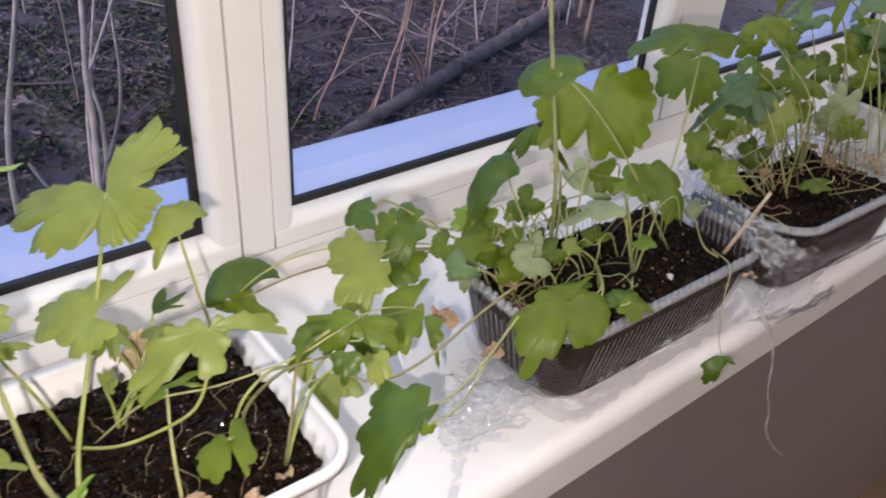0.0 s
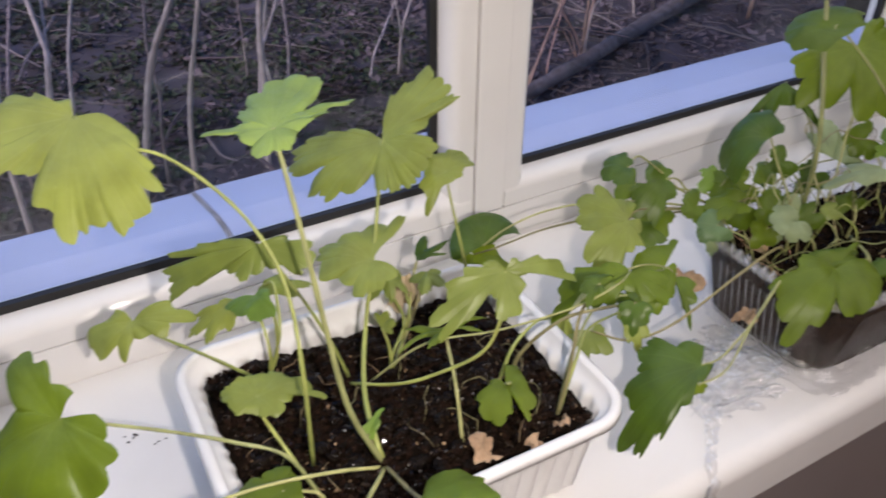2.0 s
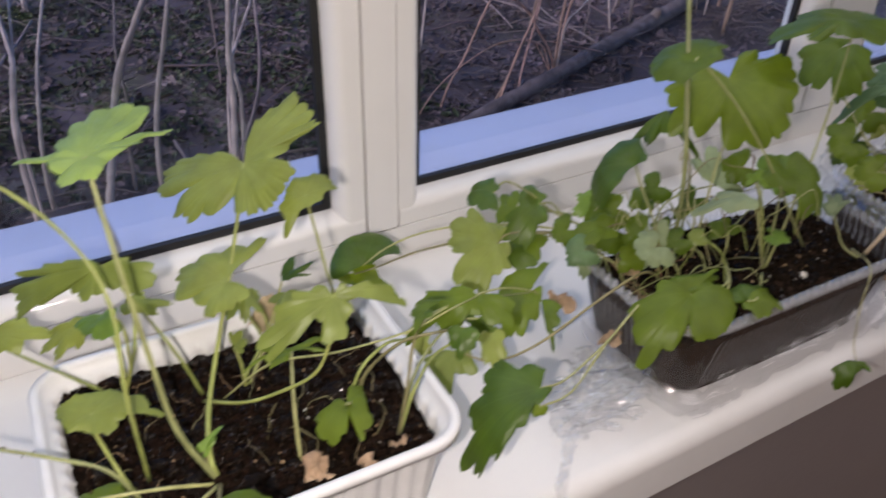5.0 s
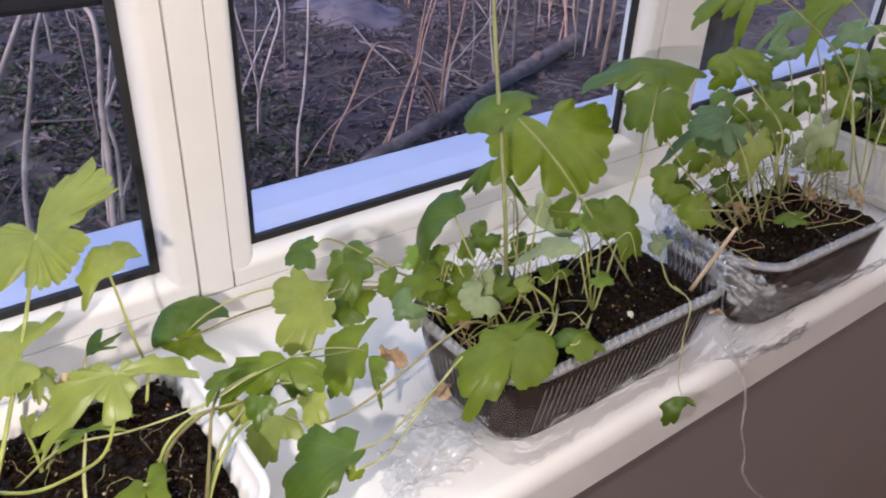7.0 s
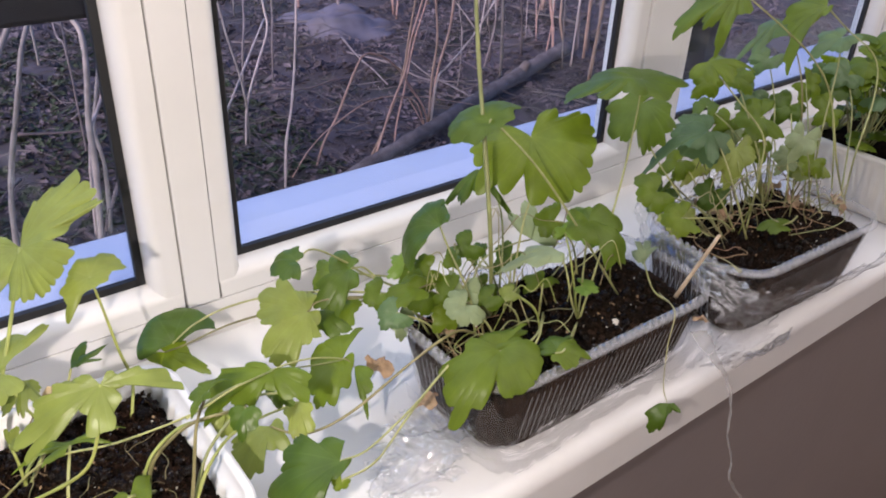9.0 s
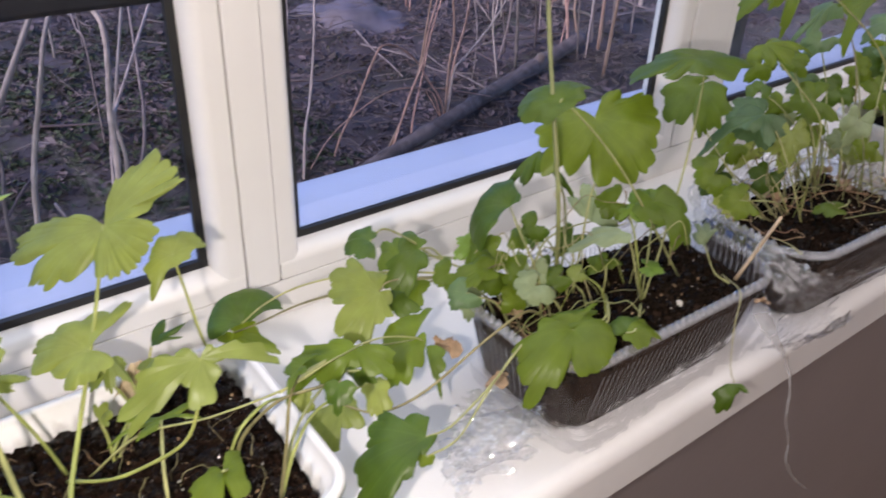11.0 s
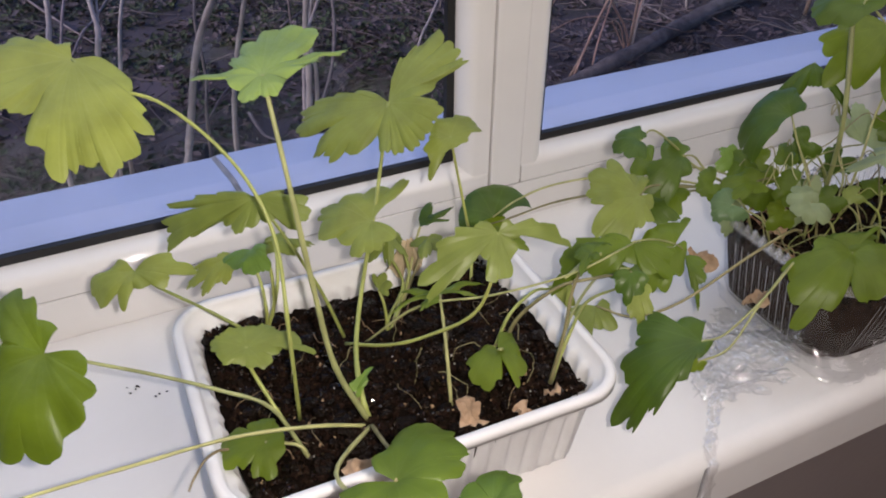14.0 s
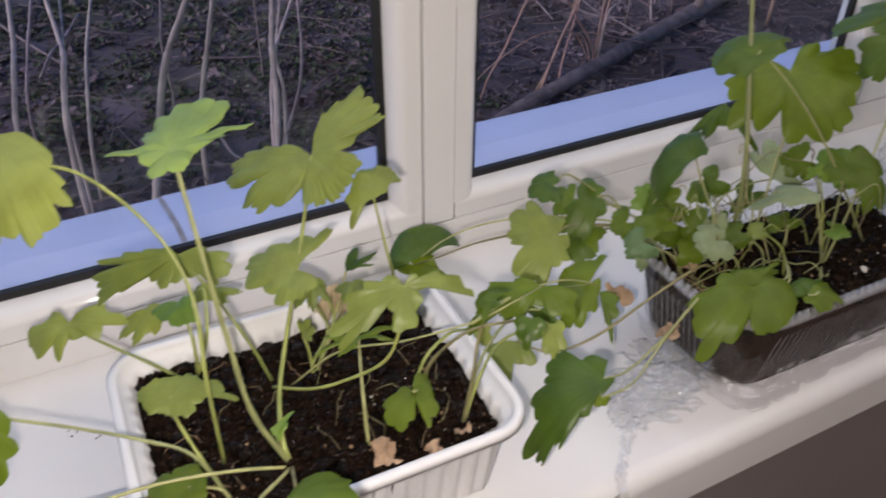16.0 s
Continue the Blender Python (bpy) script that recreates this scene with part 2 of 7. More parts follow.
stalk_fresh = material("fresh_green_stalk", (0.33, 0.37, 0.1), 0.42, vary=0.2, scale=90, per_object=0.15)
stalk_pale = material("straw_pale_stalk", (0.45, 0.4, 0.2), 0.5, vary=0.25, scale=120, per_object=0.2)
stalk_brown = material("dry_brown_stalk", (0.27, 0.24, 0.11), 0.55, vary=0.3, scale=120, per_object=0.2)
young = leaf_material("young_yellow_green_leaf", (0.255, 0.305, 0.062), (0.36, 0.41, 0.15), 0.3)
bright = leaf_material("fresh_bright_leaf", (0.21, 0.33, 0.05), (0.33, 0.42, 0.15), 0.3)
mid = leaf_material("mid_green_leaf", (0.143, 0.21, 0.015), (0.21, 0.28, 0.05), 0.42)
dark = leaf_material("deep_green_leaf", (0.078, 0.137, 0.011), (0.15, 0.24, 0.05), 0.32, 0.4)
# green leaf with the pale sheen of the sky put into its colour
sheen_green = leaf_material("sky_sheen_green_leaf", (0.21, 0.31, 0.075), (0.33, 0.42, 0.16), 0.25, 0.4)
teal = leaf_material("bluish_green_leaf", (0.12, 0.2, 0.085), (0.22, 0.32, 0.18), 0.32, 0.4)
pale = leaf_material("pale_greyed_leaf", (0.27, 0.33, 0.17), (0.36, 0.42, 0.24), 0.3)
pane_glass = clear_material("window_glass", (0.93, 0.95, 0.95), 1.0, 0.0)
box_clear = clear_material("clear_ribbed_plastic", (0.96, 0.96, 0.97), 1.4, 0.07, haze=0.015, most=0.5)
# clear rim; its bright bluish edges are put in as white haze
rim_clear = clear_material("clear_rim_plastic", (0.93, 0.93, 0.96), 2.6, 0.08, bump=0.2, bump_scale=90, haze=0.2)
# clear rib; the white haze draws the bright glint lines along it
rib_clear = clear_material("glint_line_rib", (0.95, 0.95, 0.96), 2.5, 0.1, haze=0.5)
film_mat = clear_material("crumpled_cling_film", (0.985, 0.985, 0.99), 6.0, 0.1, bump=0.35, bump_scale=160, haze=0.06, most=0.3)
fold_mat = clear_material("folded_cling_film", (0.975, 0.975, 0.985), 5.0, 0.07, bump=0.2, bump_scale=70, haze=0.06, most=0.4)
# strong white haze stands in for the grey-white glints on the hanging strand
twist_mat = clear_material("twisted_cling_film", (0.95, 0.95, 0.96), 6.0, 0.12, haze=0.3, most=0.4)
litter_mat = material("outdoor_leaf_litter", (0.1, 0.08, 0.088), 0.9, vary=0.5, scale=5, bump=1.0, bump_scale=40, dirt=(0.035, 0.045, 0.02), dirt_scale=2.2, dirt_amount=0.7)
chip_mat = material("fallen_dead_leaves", (0.15, 0.117, 0.128), 0.9, vary=0.5, scale=3, island=0.4)
moss_mat = material("low_green_weeds", (0.055, 0.075, 0.04), 0.8, vary=0.4, scale=20, island=0.6)
bark_mat = material("dark_log_bark", (0.21, 0.165, 0.155), 0.85, vary=0.4, scale=25, bump=0.8, bump_scale=40)
shoot_pale = material("pale_dry_shoot", (0.53, 0.445, 0.4), 0.7, vary=0.25, scale=30, per_object=0.25)
shoot_rust = material("rusty_dry_shoot", (0.5, 0.32, 0.25), 0.7, vary=0.25, scale=30, per_object=0.25)
shoot_umber = material("dull_brown_shoot", (0.13, 0.095, 0.095), 0.8, vary=0.3, scale=20, per_object=0.3)
shoot_grey = material("grey_dry_shoot", (0.27, 0.22, 0.21), 0.8, vary=0.3, scale=30, per_object=0.3)
twig_grey = material("grey_dead_twigs", (0.13, 0.105, 0.105), 0.85, vary=0.3, scale=30, island=0.6)
old_snow = material("dirty_old_snow", (0.21, 0.18, 0.21), 0.8, vary=0.3, scale=12, bump=0.6, bump_scale=30, dirt=(0.15, 0.12, 0.11), dirt_scale=7, dirt_amount=0.7)
bar_dark = material("dark_bar_surface", (0.02, 0.018, 0.017), 0.9, vary=0.3, scale=12)


# ---- building helpers ----
def finish(name, bm, mat, smooth=True):
    me = bpy.data.meshes.new(name)
    bm.normal_update()
    bm.to_mesh(me)
    bm.free()
    me.materials.append(mat)
    if smooth:
        me.polygons.foreach_set("use_smooth", [True] * len(me.polygons))
    return me


def part(name, bm, mat, parent, label="", smooth=True):
    """One mesh under a thing; its points are given in the world."""
    origin = Vector(parent.location)
    if parent.parent:
        origin += Vector(parent.parent.location)
    bmesh.ops.translate(bm, verts=bm.verts, vec=-origin)
    ob = new(name, finish(name, bm, mat, smooth))
    ob.parent = parent
    return tagged(ob, label)


def thing(name, label, category, at, group="", kind=""):
    ob = new(name)
    ob.empty_display_size = 0.02
    ob.location = at
    return tagged(ob, label, category, group, kind)


def solid(name, bm, mat, label, category="", group="", kind="", smooth=True):
    return tagged(new(name, finish(name, bm, mat, smooth)), label, category, group, kind)


def box(bm, x0, x1, y0, y1, z0, z1, bevel=0.0):
    vs = [bm.verts.new((x, y, z)) for z in (z0, z1) for y in (y0, y1) for x in (x0, x1)]
    fs = [bm.faces.new([vs[i] for i in f]) for f in ((0, 2, 3, 1), (4, 5, 7, 6), (0, 1, 5, 4), (2, 6, 7, 3), (0, 4, 6, 2), (1, 3, 7, 5))]
    if bevel:
        es = list({e for f in fs for e in f.edges})
        bmesh.ops.bevel(bm, geom=es, offset=bevel, segments=2, affect="EDGES", profile=0.5)


def sweep(bm, profile, axis, a, b, steps=1):
    """A closed profile (pairs of the two other axes, in order) drawn out along x or z from a to b."""
    rings = []
    for i in range(steps + 1):
        s = a + (b - a) * i / steps
        rings.append([bm.verts.new((s, p, q) if axis == "x" else (p, q, s)) for p, q in profile])
    n = len(profile)
    for r0, r1 in zip(rings, rings[1:]):
        for i in range(n):
            bm.faces.new((r0[i], r0[(i + 1) % n], r1[(i + 1) % n], r1[i]))
    bm.faces.new(rings[0][::-1])
    bm.faces.new(rings[-1])
    bmesh.ops.recalc_face_normals(bm, faces=bm.faces)


def smooth_path(points, per=5):
    """A soft curve through the points."""
    p = [Vector(q) for q in points]
    if len(p) < 3:
        return [p[0].lerp(p[-1], i / per) for i in range(per + 1)]
    p = [2 * p[0] - p[1]] + p + [2 * p[-1] - p[-2]]
    out = []
    for i in range(1, len(p) - 2):
        a, b, c, d = p[i - 1:i + 3]
        for k in range(per):
            t = k / per
            out.append(0.5 * (2 * b + (c - a) * t + (2 * a - 5 * b + 4 * c - d) * t * t + (3 * b - a - 3 * c + d) * t ** 3))
    return out + [p[-2]]


def tube(bm, path, r0, r1, sides=7, wobble=0.0):
    """A round rod along a path, tapering from r0 to r1."""
    n, rings, up = len(path), [], Vector((0.31, 0.2, 0.93))
    for i, c in enumerate(path):
        d = (path[min(i + 1, n - 1)] - path[max(i - 1, 0)])
        d = d.normalized() if d.length > 1e-9 else Vector((0, 0, 1))
        u = up - d * up.dot(d)
        if u.length < 1e-4:
            u = d.orthogonal()
        u.normalize()
        up = u
        v = d.cross(u)
        r = r0 + (r1 - r0) * i / max(1, n - 1)
        if wobble:
            r *= 1 + wobble * noise.noise(c * 300)
        rings.append([bm.verts.new(c + r * (math.cos(k) * u + math.sin(k) * v)) for k in (2 * math.pi * j / sides for j in range(sides))])
    for a, b in zip(rings, rings[1:]):
        for j in range(sides):
            bm.faces.new((a[j], a[(j + 1) % sides], b[(j + 1) % sides], b[j]))
    bm.faces.new(rings[0][::-1])
    bm.faces.new(rings[-1])


def blade(J, tips, seed, notch=0.7, arch=0.1, closed=0, tooth=0.07, bays=(), per=28, rings=8):
    """A lobed, toothed leaf. J: where the stalk joins; tips: the ways from there to the lobes' tips, in order round it; bays: how far out the edge lies between two lobes."""
    rnd = random.Random(seed)
    J = Vector(J)
    V = [Vector(t) for t in tips]
    n = len(V)
    N = Vector((0, 0, 0))
    for a, b in zip(V, V[1:]):
        N += a.cross(b)
    N.normalize()
    if N.z < 0:
        N = -N
    size = sum(v.length for v in V) / n
    shift = rnd.uniform(0, 50)

    def between(a, b, share):
        m = (a + b) * 0.5
        # the bay between two lobes, kept to the length of the shorter one
        return m * (share * min(1.35, 0.5 * (a.length + b.length) / max(m.length, 1e-6)))

    deep = [bays[i] if i < len(bays) else notch * rnd.uniform(0.9, 1.06) for i in range(n)]
    bays = [between(V[i], V[(i + 1) % n], deep[i]) for i in range(n)]
    middle = V[(n - 1) // 2].lerp(V[n // 2], 0.5)
    left = [bays[i - 1] for i in range(n)]
    right = bays[:]
    if not closed:
        left[0] = V[0] * 0.42 - middle * 0.16
        right[-1] = V[-1] * 0.42 - middle * 0.16
    bm = bmesh.new()
    uv = bm.loops.layers.uv.new("UVMap")
    info = {}
    centre = bm.verts.new(J)
    info[centre] = (0.0, 0.0)
    edge = []
    for i in range(n):
        # blunt teeth along a lobe, unevenly set, with notches of uneven depth between them
        count = 5 if n <= 4 else 3 if n <= 6 else rnd.choice((1, 2, 2, 3))
        half = 0.86 / count
        teeth = [(-0.86 + half * (2 * q + 1)) + rnd.uniform(-0.12, 0.12) * half for q in range(count)]
        depth = [tooth * rnd.uniform(0.6, 1.5) for _ in teeth]
        for k in range(per + 1):
            f = -1 + 2 * k / per
            s = 1 - abs(f)
            bay = left[i] if f < 0 else right[i]
            full = bay / max(deep[i - 1] if f < 0 else deep[i], 0.3)
            across = full - V[i] * (full.dot(V[i]) / max(V[i].length_squared, 1e-12))
            if across.length > 0.46 * V[i].length:
                across *= 0.46 * V[i].length / across.length
            ctrl = V[i] * 0.95 + across * min(1.0, 1.1 * (deep[i - 1] if f < 0 else deep[i]) ** 1.5)
            p = bay * (1 - s) ** 2 + ctrl * (2 * s * (1 - s)) + V[i] * s * s
            j = min(range(count), key=lambda q: abs(teeth[q] - f))
            w = min(1.0, abs(teeth[j] - f) / half)
            p *= 1 - depth[j] * w ** 2.4 * min(1, 2.6 * s + 0.1) + 0.035 * noise.noise(Vector((i * 3 + f * 2.2, shift, 0)))
            edge.append((p, f, s))
    grid = []
    for p, f, s in edge:
        row = []
        for k in range(1, rings + 1):
            q = k / rings
            far = p.length * q / size
            h = arch * (2.6 * far - 2.9 * far * far)
            h -= 0.02 * min(1.0, 4 / n) ** 2 * abs(f) ** 2.2 * q * q
            co = J + p * q
            h += (0.12 * noise.noise(co * (1.5 / size) + Vector((shift, 0, 0))) + 0.06 * noise.noise(co * (3.4 / size) + Vector((0, shift, 0)))) * q - 0.05 * q ** 5
            v = bm.verts.new(co + N * (h * size))
            info[v] = (f, q * (0.5 + 0.5 * s))
            row.append(v)
        grid.append(row)
    m = len(grid)
    for i in range(m if closed else m - 1):
        a, b = grid[i], grid[(i + 1) % m]
        bm.faces.new((centre, a[0], b[0]))
        for k in range(rings - 1):
            bm.faces.new((a[k], a[k + 1], b[k + 1], b[k]))
    for face in bm.faces:
        for loop in face.loops:
            loop[uv].uv = info[loop.vert]
    bmesh.ops.recalc_face_normals(bm, faces=bm.faces)
    return bm


def stalk_leaf(plant, mat, J, tips, path, r, seed, stem=None, **shape):
    """A leaf on its stalk, which is a part of a plant; the path leads from the leaf down to the soil."""
    shape.setdefault("tooth", 0.1 if mat in (young, bright) else 0.07)
    bm = bmesh.new()
    tube(bm, smooth_path([J] + list(path), 6), r * 0.66, r * 1.0, 7, 0.2)
    rnd = random.Random(seed + 500)
    green = stalk_fresh if mat in (young, bright) else stalk_green
    stalk = part("leaf_stalk", bm, stem or (green if rnd.random() < 0.88 else stalk_brown), plant)
    part("leaf", blade(J, tips, seed, **shape), mat, stalk)


def rounded(L, W, r, per=8, fine=0.0):
    """Points round a rectangle with soft corners, with the way outward at each; fine: the spacing on the straight sides."""
    out = []
    for cx, cy, a0 in ((L / 2 - r, W / 2 - r, 0), (-L / 2 + r, W / 2 - r, 90), (-L / 2 + r, -W / 2 + r, 180), (L / 2 - r, -W / 2 + r, 270)):
        for k in range(per + 1):
            a = radians(a0 + 90 * k / per)
            out.append((cx + r * math.cos(a), cy + r * math.sin(a), math.cos(a), math.sin(a)))
        if fine:
            x0, y0, ux, uy = out[-1]
            length = (W if a0 in (90, 270) else L) - 2 * r
            dx, dy = -uy, ux
            for k in range(1, int(length / fine)):
                out.append((x0 + dx * length * k / int(length / fine), y0 + dy * length * k / int(length / fine), ux, uy))
    return out


def shell(rings_spec, L, W, r, centre, turn, rib=0.0, period=0.006, fine=0.0015, scallop=0.0):
    """A tray's wall from rings of (height, growth outward, share of the ribs, share of the scallops), from one edge to the other."""
    bm = bmesh.new()
    base = rounded(L, W, r, 8, fine)
    c, s = math.cos(radians(turn)), math.sin(radians(turn))
    dist, last = [], None
    for x, y, ux, uy in base:
        dist.append((dist[-1] + math.hypot(x - last[0], y - last[1])) if last else 0.0)
        last = (x, y)
    rows = []
    for h, g, rb, sc in rings_spec:
        row = []
        for (x, y, ux, uy), d in zip(base, dist):
            w = math.sin(2 * math.pi * d / period)
            if scallop and min(abs(ux), abs(uy)) > 0.02:
                w = 0.0          # plain at the corners
            e = g + rib * rb * w
            z = h + scallop * sc * w
            px, py = x + ux * e, y + uy * e
            row.append(bm.verts.new((centre[0] + c * px - s * py, centre[1] + s * px + c * py, centre[2] + z)))
        rows.append(row)
    n = len(base)
    for a, b in zip(rows, rows[1:]):
        for i in range(n):
            bm.faces.new((a[i], a[(i + 1) % n], b[(i + 1) % n], b[i]))
    return bm, rows


# ---- the window ----
SILL = 0.85
window = thing("window_1", "white plastic window with three fixed panes and black seals", "window", (0, 0, SILL), kind="structure")
PANES = [(-0.98, -0.0645), (0.0, 0.3847), (0.48, 0.852)]
Z0, Z1 = 0.8975, 2.05          # clear glass from and to
LEFT, RIGHT = -1.06, 0.94


def bead_strip(along, a, b, edge, out):
    """The glazing bead: a strip with a rounded slope towards the glass. edge: where the glass shows from; out: the way from glass to frame."""
    f = lambda d: edge + out * d
    curve = [(0.0165 - 0.0153 * math.sin(radians(a)), f(0.0092 * (1 - math.cos(radians(a))))) for a in np.arange(0, 90.1, 0.6)]
    prof = [*curve, (0.0012, f(0.0195)), (0.03, f(0.0195)), (0.03, f(0.0))]
    bm = bmesh.new()
    if along == "x":
        sweep(bm, prof, "x", a, b)
    else:
        sweep(bm, [(q, p + 0.0007) for p, q in prof], "z", a, b)
    return bm


bm = bmesh.new()
sweep(bm, [(0.0, SILL - 0.03), (0.0, 0.8775), (0.0205, 0.8775), (0.0205, 0.889), (0.07, 0.889), (0.07, SILL - 0.03)], "x", LEFT, RIGHT)
part("bottom_rail", bm, pvc, window, smooth=False)
bm = bmesh.new()
box(bm, LEFT, RIGHT, 0.0, 0.07, Z1 + 0.02, Z1 + 0.07)
part("top_rail", bm, pvc, window, smooth=False)
for x0, x1 in ((LEFT, PANES[0][0]), (PANES[0][1], PANES[1][0]), (PANES[1][1], PANES[2][0]), (PANES[2][1], RIGHT)):
    bm = bmesh.new()
    box(bm, x0 + 0.0206, x1 - 0.0206, 0.0, 0.034, 0.8785, Z1 + 0.019, 0.0008)
    mullion = part("mullion", bm, pvc, window, smooth=False)
    bm = bmesh.new()
    box(bm, x0 + 0.0192, x1 - 0.0192, 0.004, 0.033, 0.8785, Z1 + 0.018)
    part("joint", bm, groove, mullion, smooth=False)
for x0, x1 in PANES:
    part("bead", bead_strip("x", x0 - 0.019, x1 + 0.019, Z0, -1), pvc, window, smooth=False)
    part("bead", bead_strip("x", x0 - 0.019, x1 + 0.019, Z1, 1), pvc, window, smooth=False)
    part("bead", bead_strip("z", Z0 - 0.0075, Z1 + 0.0075, x0, -1), pvc, window, smooth=False)
    part("bead", bead_strip("z", Z0 - 0.0075, Z1 + 0.0075, x1, 1), pvc, window, smooth=False)
    bm = bmesh.new()
    box(bm, x0 - 0.01, x1 + 0.01, 0.022, 0.026, Z0 - 0.006, Z1 + 0.01)
    pane = part("pane", bm, pane_glass, window, smooth=False)
    pane.visible_shadow = False
    bm = bmesh.new()
    g = 0.0053
    box(bm, x0, x1, 0.0168, 0.0215, Z0 - 0.001, Z0 + g)
    box(bm, x0, x1, 0.0168, 0.0215, Z1 - g, Z1 + 0.001)
    box(bm, x0 - 0.001, x0 + g, 0.0168, 0.0215, Z0 + g, Z1 - g)
    box(bm, x1 - g, x1 + 0.001, 0.0168, 0.0215, Z0 + g, Z1 - g)
    part("rubber_seal", bm, rubber, pane, smooth=False)
bm = bmesh.new()
box(bm, LEFT, RIGHT, 0.0015, 0.02, 0.8760, 0.8790)
part("joint", bm, groove, window, smooth=False)

# the sloped metal ledge outside
LEDGE = [(0.03, 0.893), (0.05, 0.8925), (0.07, 0.8905), (0.138, 0.873), (0.1385, 0.852), (0.136, 0.852), (0.135, 0.870), (0.07, 0.887), (0.03, 0.889)]
for x0, x1, drop in ((-0.2015, RIGHT + 0.3, 0.0), (LEFT - 0.1, -0.2017, 0.0012)):
    bm = bmesh.new()
    sweep(bm, [(q, z - drop) for q, z in LEDGE], "x", x0, x1)
    solid("outer_ledge", bm, outer_metal, "pale blue-grey coated metal ledge outside the window", "ledge", kind="structure", smooth=False)
bm = bmesh.new()
sweep(bm, [(0.034, 0.8922), (0.05, 0.8917), (0.07, 0.8897), (0.1386, 0.8722), (0.1386, 0.8712), (0.07, 0.8887), (0.034, 0.8912)], "x", -0.2052, -0.2016)
solid("trim_ledge_seam", bm, seam_dirt, "narrow grimy lap joint across the metal ledge outside", "trim", kind="structure", smooth=False)

# ---- the sill and the room ----
bm = bmesh.new()
nose = [(-0.2225 - 0.0115 * math.sin(radians(a)), SILL - 0.0115 + 0.0115 * math.cos(radians(a))) for a in range(0, 91, 2)]
sweep(bm, [(-0.0005, SILL), *nose, (-0.234, 0.812), (-0.2325, 0.8095), (-0.219, 0.8095), (-0.217, 0.829), (-0.0005, 0.829)], "x", -1.2, 1.6)
solid("window_sill", bm, sill_white, "wide white laminated windowsill with a rounded front edge", "windowsill", kind="structure", smooth=False)

bm = bmesh.new()
box(bm, -2.2, 2.4, -0.17, 0.07, -0.05, 0.8285)
solid("wall_below_window", bm, wall_taupe, "smooth taupe painted wall under the windowsill", "wall", kind="structure", smooth=False)
bm = bmesh.new()
box(bm, -2.2, LEFT - 0.001, 0.0, 0.07, 0.83, 2.6)
solid("wall_west_of_window", bm, room_paint, "plain plastered wall beside the window", "wall", kind="structure", smooth=False)
bm = bmesh.new()
box(bm, RIGHT + 0.001, 2.4, 0.0, 0.07, 0.83, 2.6)
solid("wall_east_of_window", bm, room_paint, "plain plastered wall beside the window", "wall", kind="structure", smooth=False)
bm = bmesh.new()
box(bm, LEFT, RIGHT, 0.0, 0.07, Z1 + 0.071, 2.6)
solid("wall_above_window", bm, room_paint, "plain plastered wall above the window", "wall", kind="structure", smooth=False)
bm = bmesh.new()
box(bm, -2.3, -2.2, -3.0, 0.07, 0.0, 2.6)
solid("wall_west", bm, room_paint, "plain plastered side wall of the room", "wall", kind="structure", smooth=False)
bm = bmesh.new()
box(bm, 2.4, 2.5, -3.0, 0.07, 0.0, 2.6)
solid("wall_east", bm, room_paint, "plain plastered side wall of the room", "wall", kind="structure", smooth=False)
bm = bmesh.new()
box(bm, -2.3, 2.5, -3.1, -3.0, 0.0, 2.6)
solid("wall_back", bm, room_paint, "plain plastered back wall of the room", "wall", kind="structure", smooth=False)
bm = bmesh.new()
box(bm, -2.3, 2.5, -3.1, 0.07, 2.6, 2.7)
solid("ceiling", bm, room_paint, "plain pale ceiling of the room", "ceiling", kind="structure", smooth=False)
bm = bmesh.new()
box(bm, -2.3, 2.5, -3.1, -0.17, -0.1, 0.0)
solid("floor", bm, floor_wood, "brown laminate floor of the room", "floor", kind="structure", smooth=False)


# ---- trays, boxes and soil ----
def white_tray(at, L, W, H, turn, mat, label, rib=0.0017):
    t = thing("plant_tray", label, "plant tray", at, "trays on the sill")
    # inside and outside of the ribbed wall
    bm, rows = shell([(0.0012, -0.012, 0, 0), (0.003, -0.0095, 0.2, 0), (0.006, -0.0085, 1, 0), (H * 0.5, -0.0045, 1, 0), (H - 0.012, -0.001, 1, 0), (H - 0.007, 0.0002, 0, 0), (H - 0.0068, 0.003, 0, 0), (H - 0.0012, 0.0042, 0, 0),
                      (H, 0.0052, 0, 0), (H + 0.0002, 0.0075, 0, 0), (H - 0.0006, 0.0093, 0, 0), (H - 0.0045, 0.0098, 0, 0), (H - 0.0045, 0.0086, 0, 0), (H - 0.0022, 0.0078, 0, 0), (H - 0.006, 0.0046, 0, 0), (H - 0.0085, 0.0012, 0, 0),
                      (H - 0.013, 0.0, 1, 0), (H * 0.5, -0.0034, 1, 0), (0.005, -0.0075, 1, 0), (0.0015, -0.009, 0, 0), (0.0, -0.012, 0, 0)], L - 0.0196, W - 0.0196, 0.0125, at, turn, rib, 0.0095, 0.0016)
    part("tray_wall", bm, mat, t)
    bm, rows = shell([(0.0022, -0.0115, 0, 0), (0.0022, -0.05, 0, 0)], L - 0.0196, W - 0.0196, 0.0125, at, turn, fine=0.02)
    bm.faces.new(rows[-1])
    part("tray_bottom", bm, mat, t)
    return t


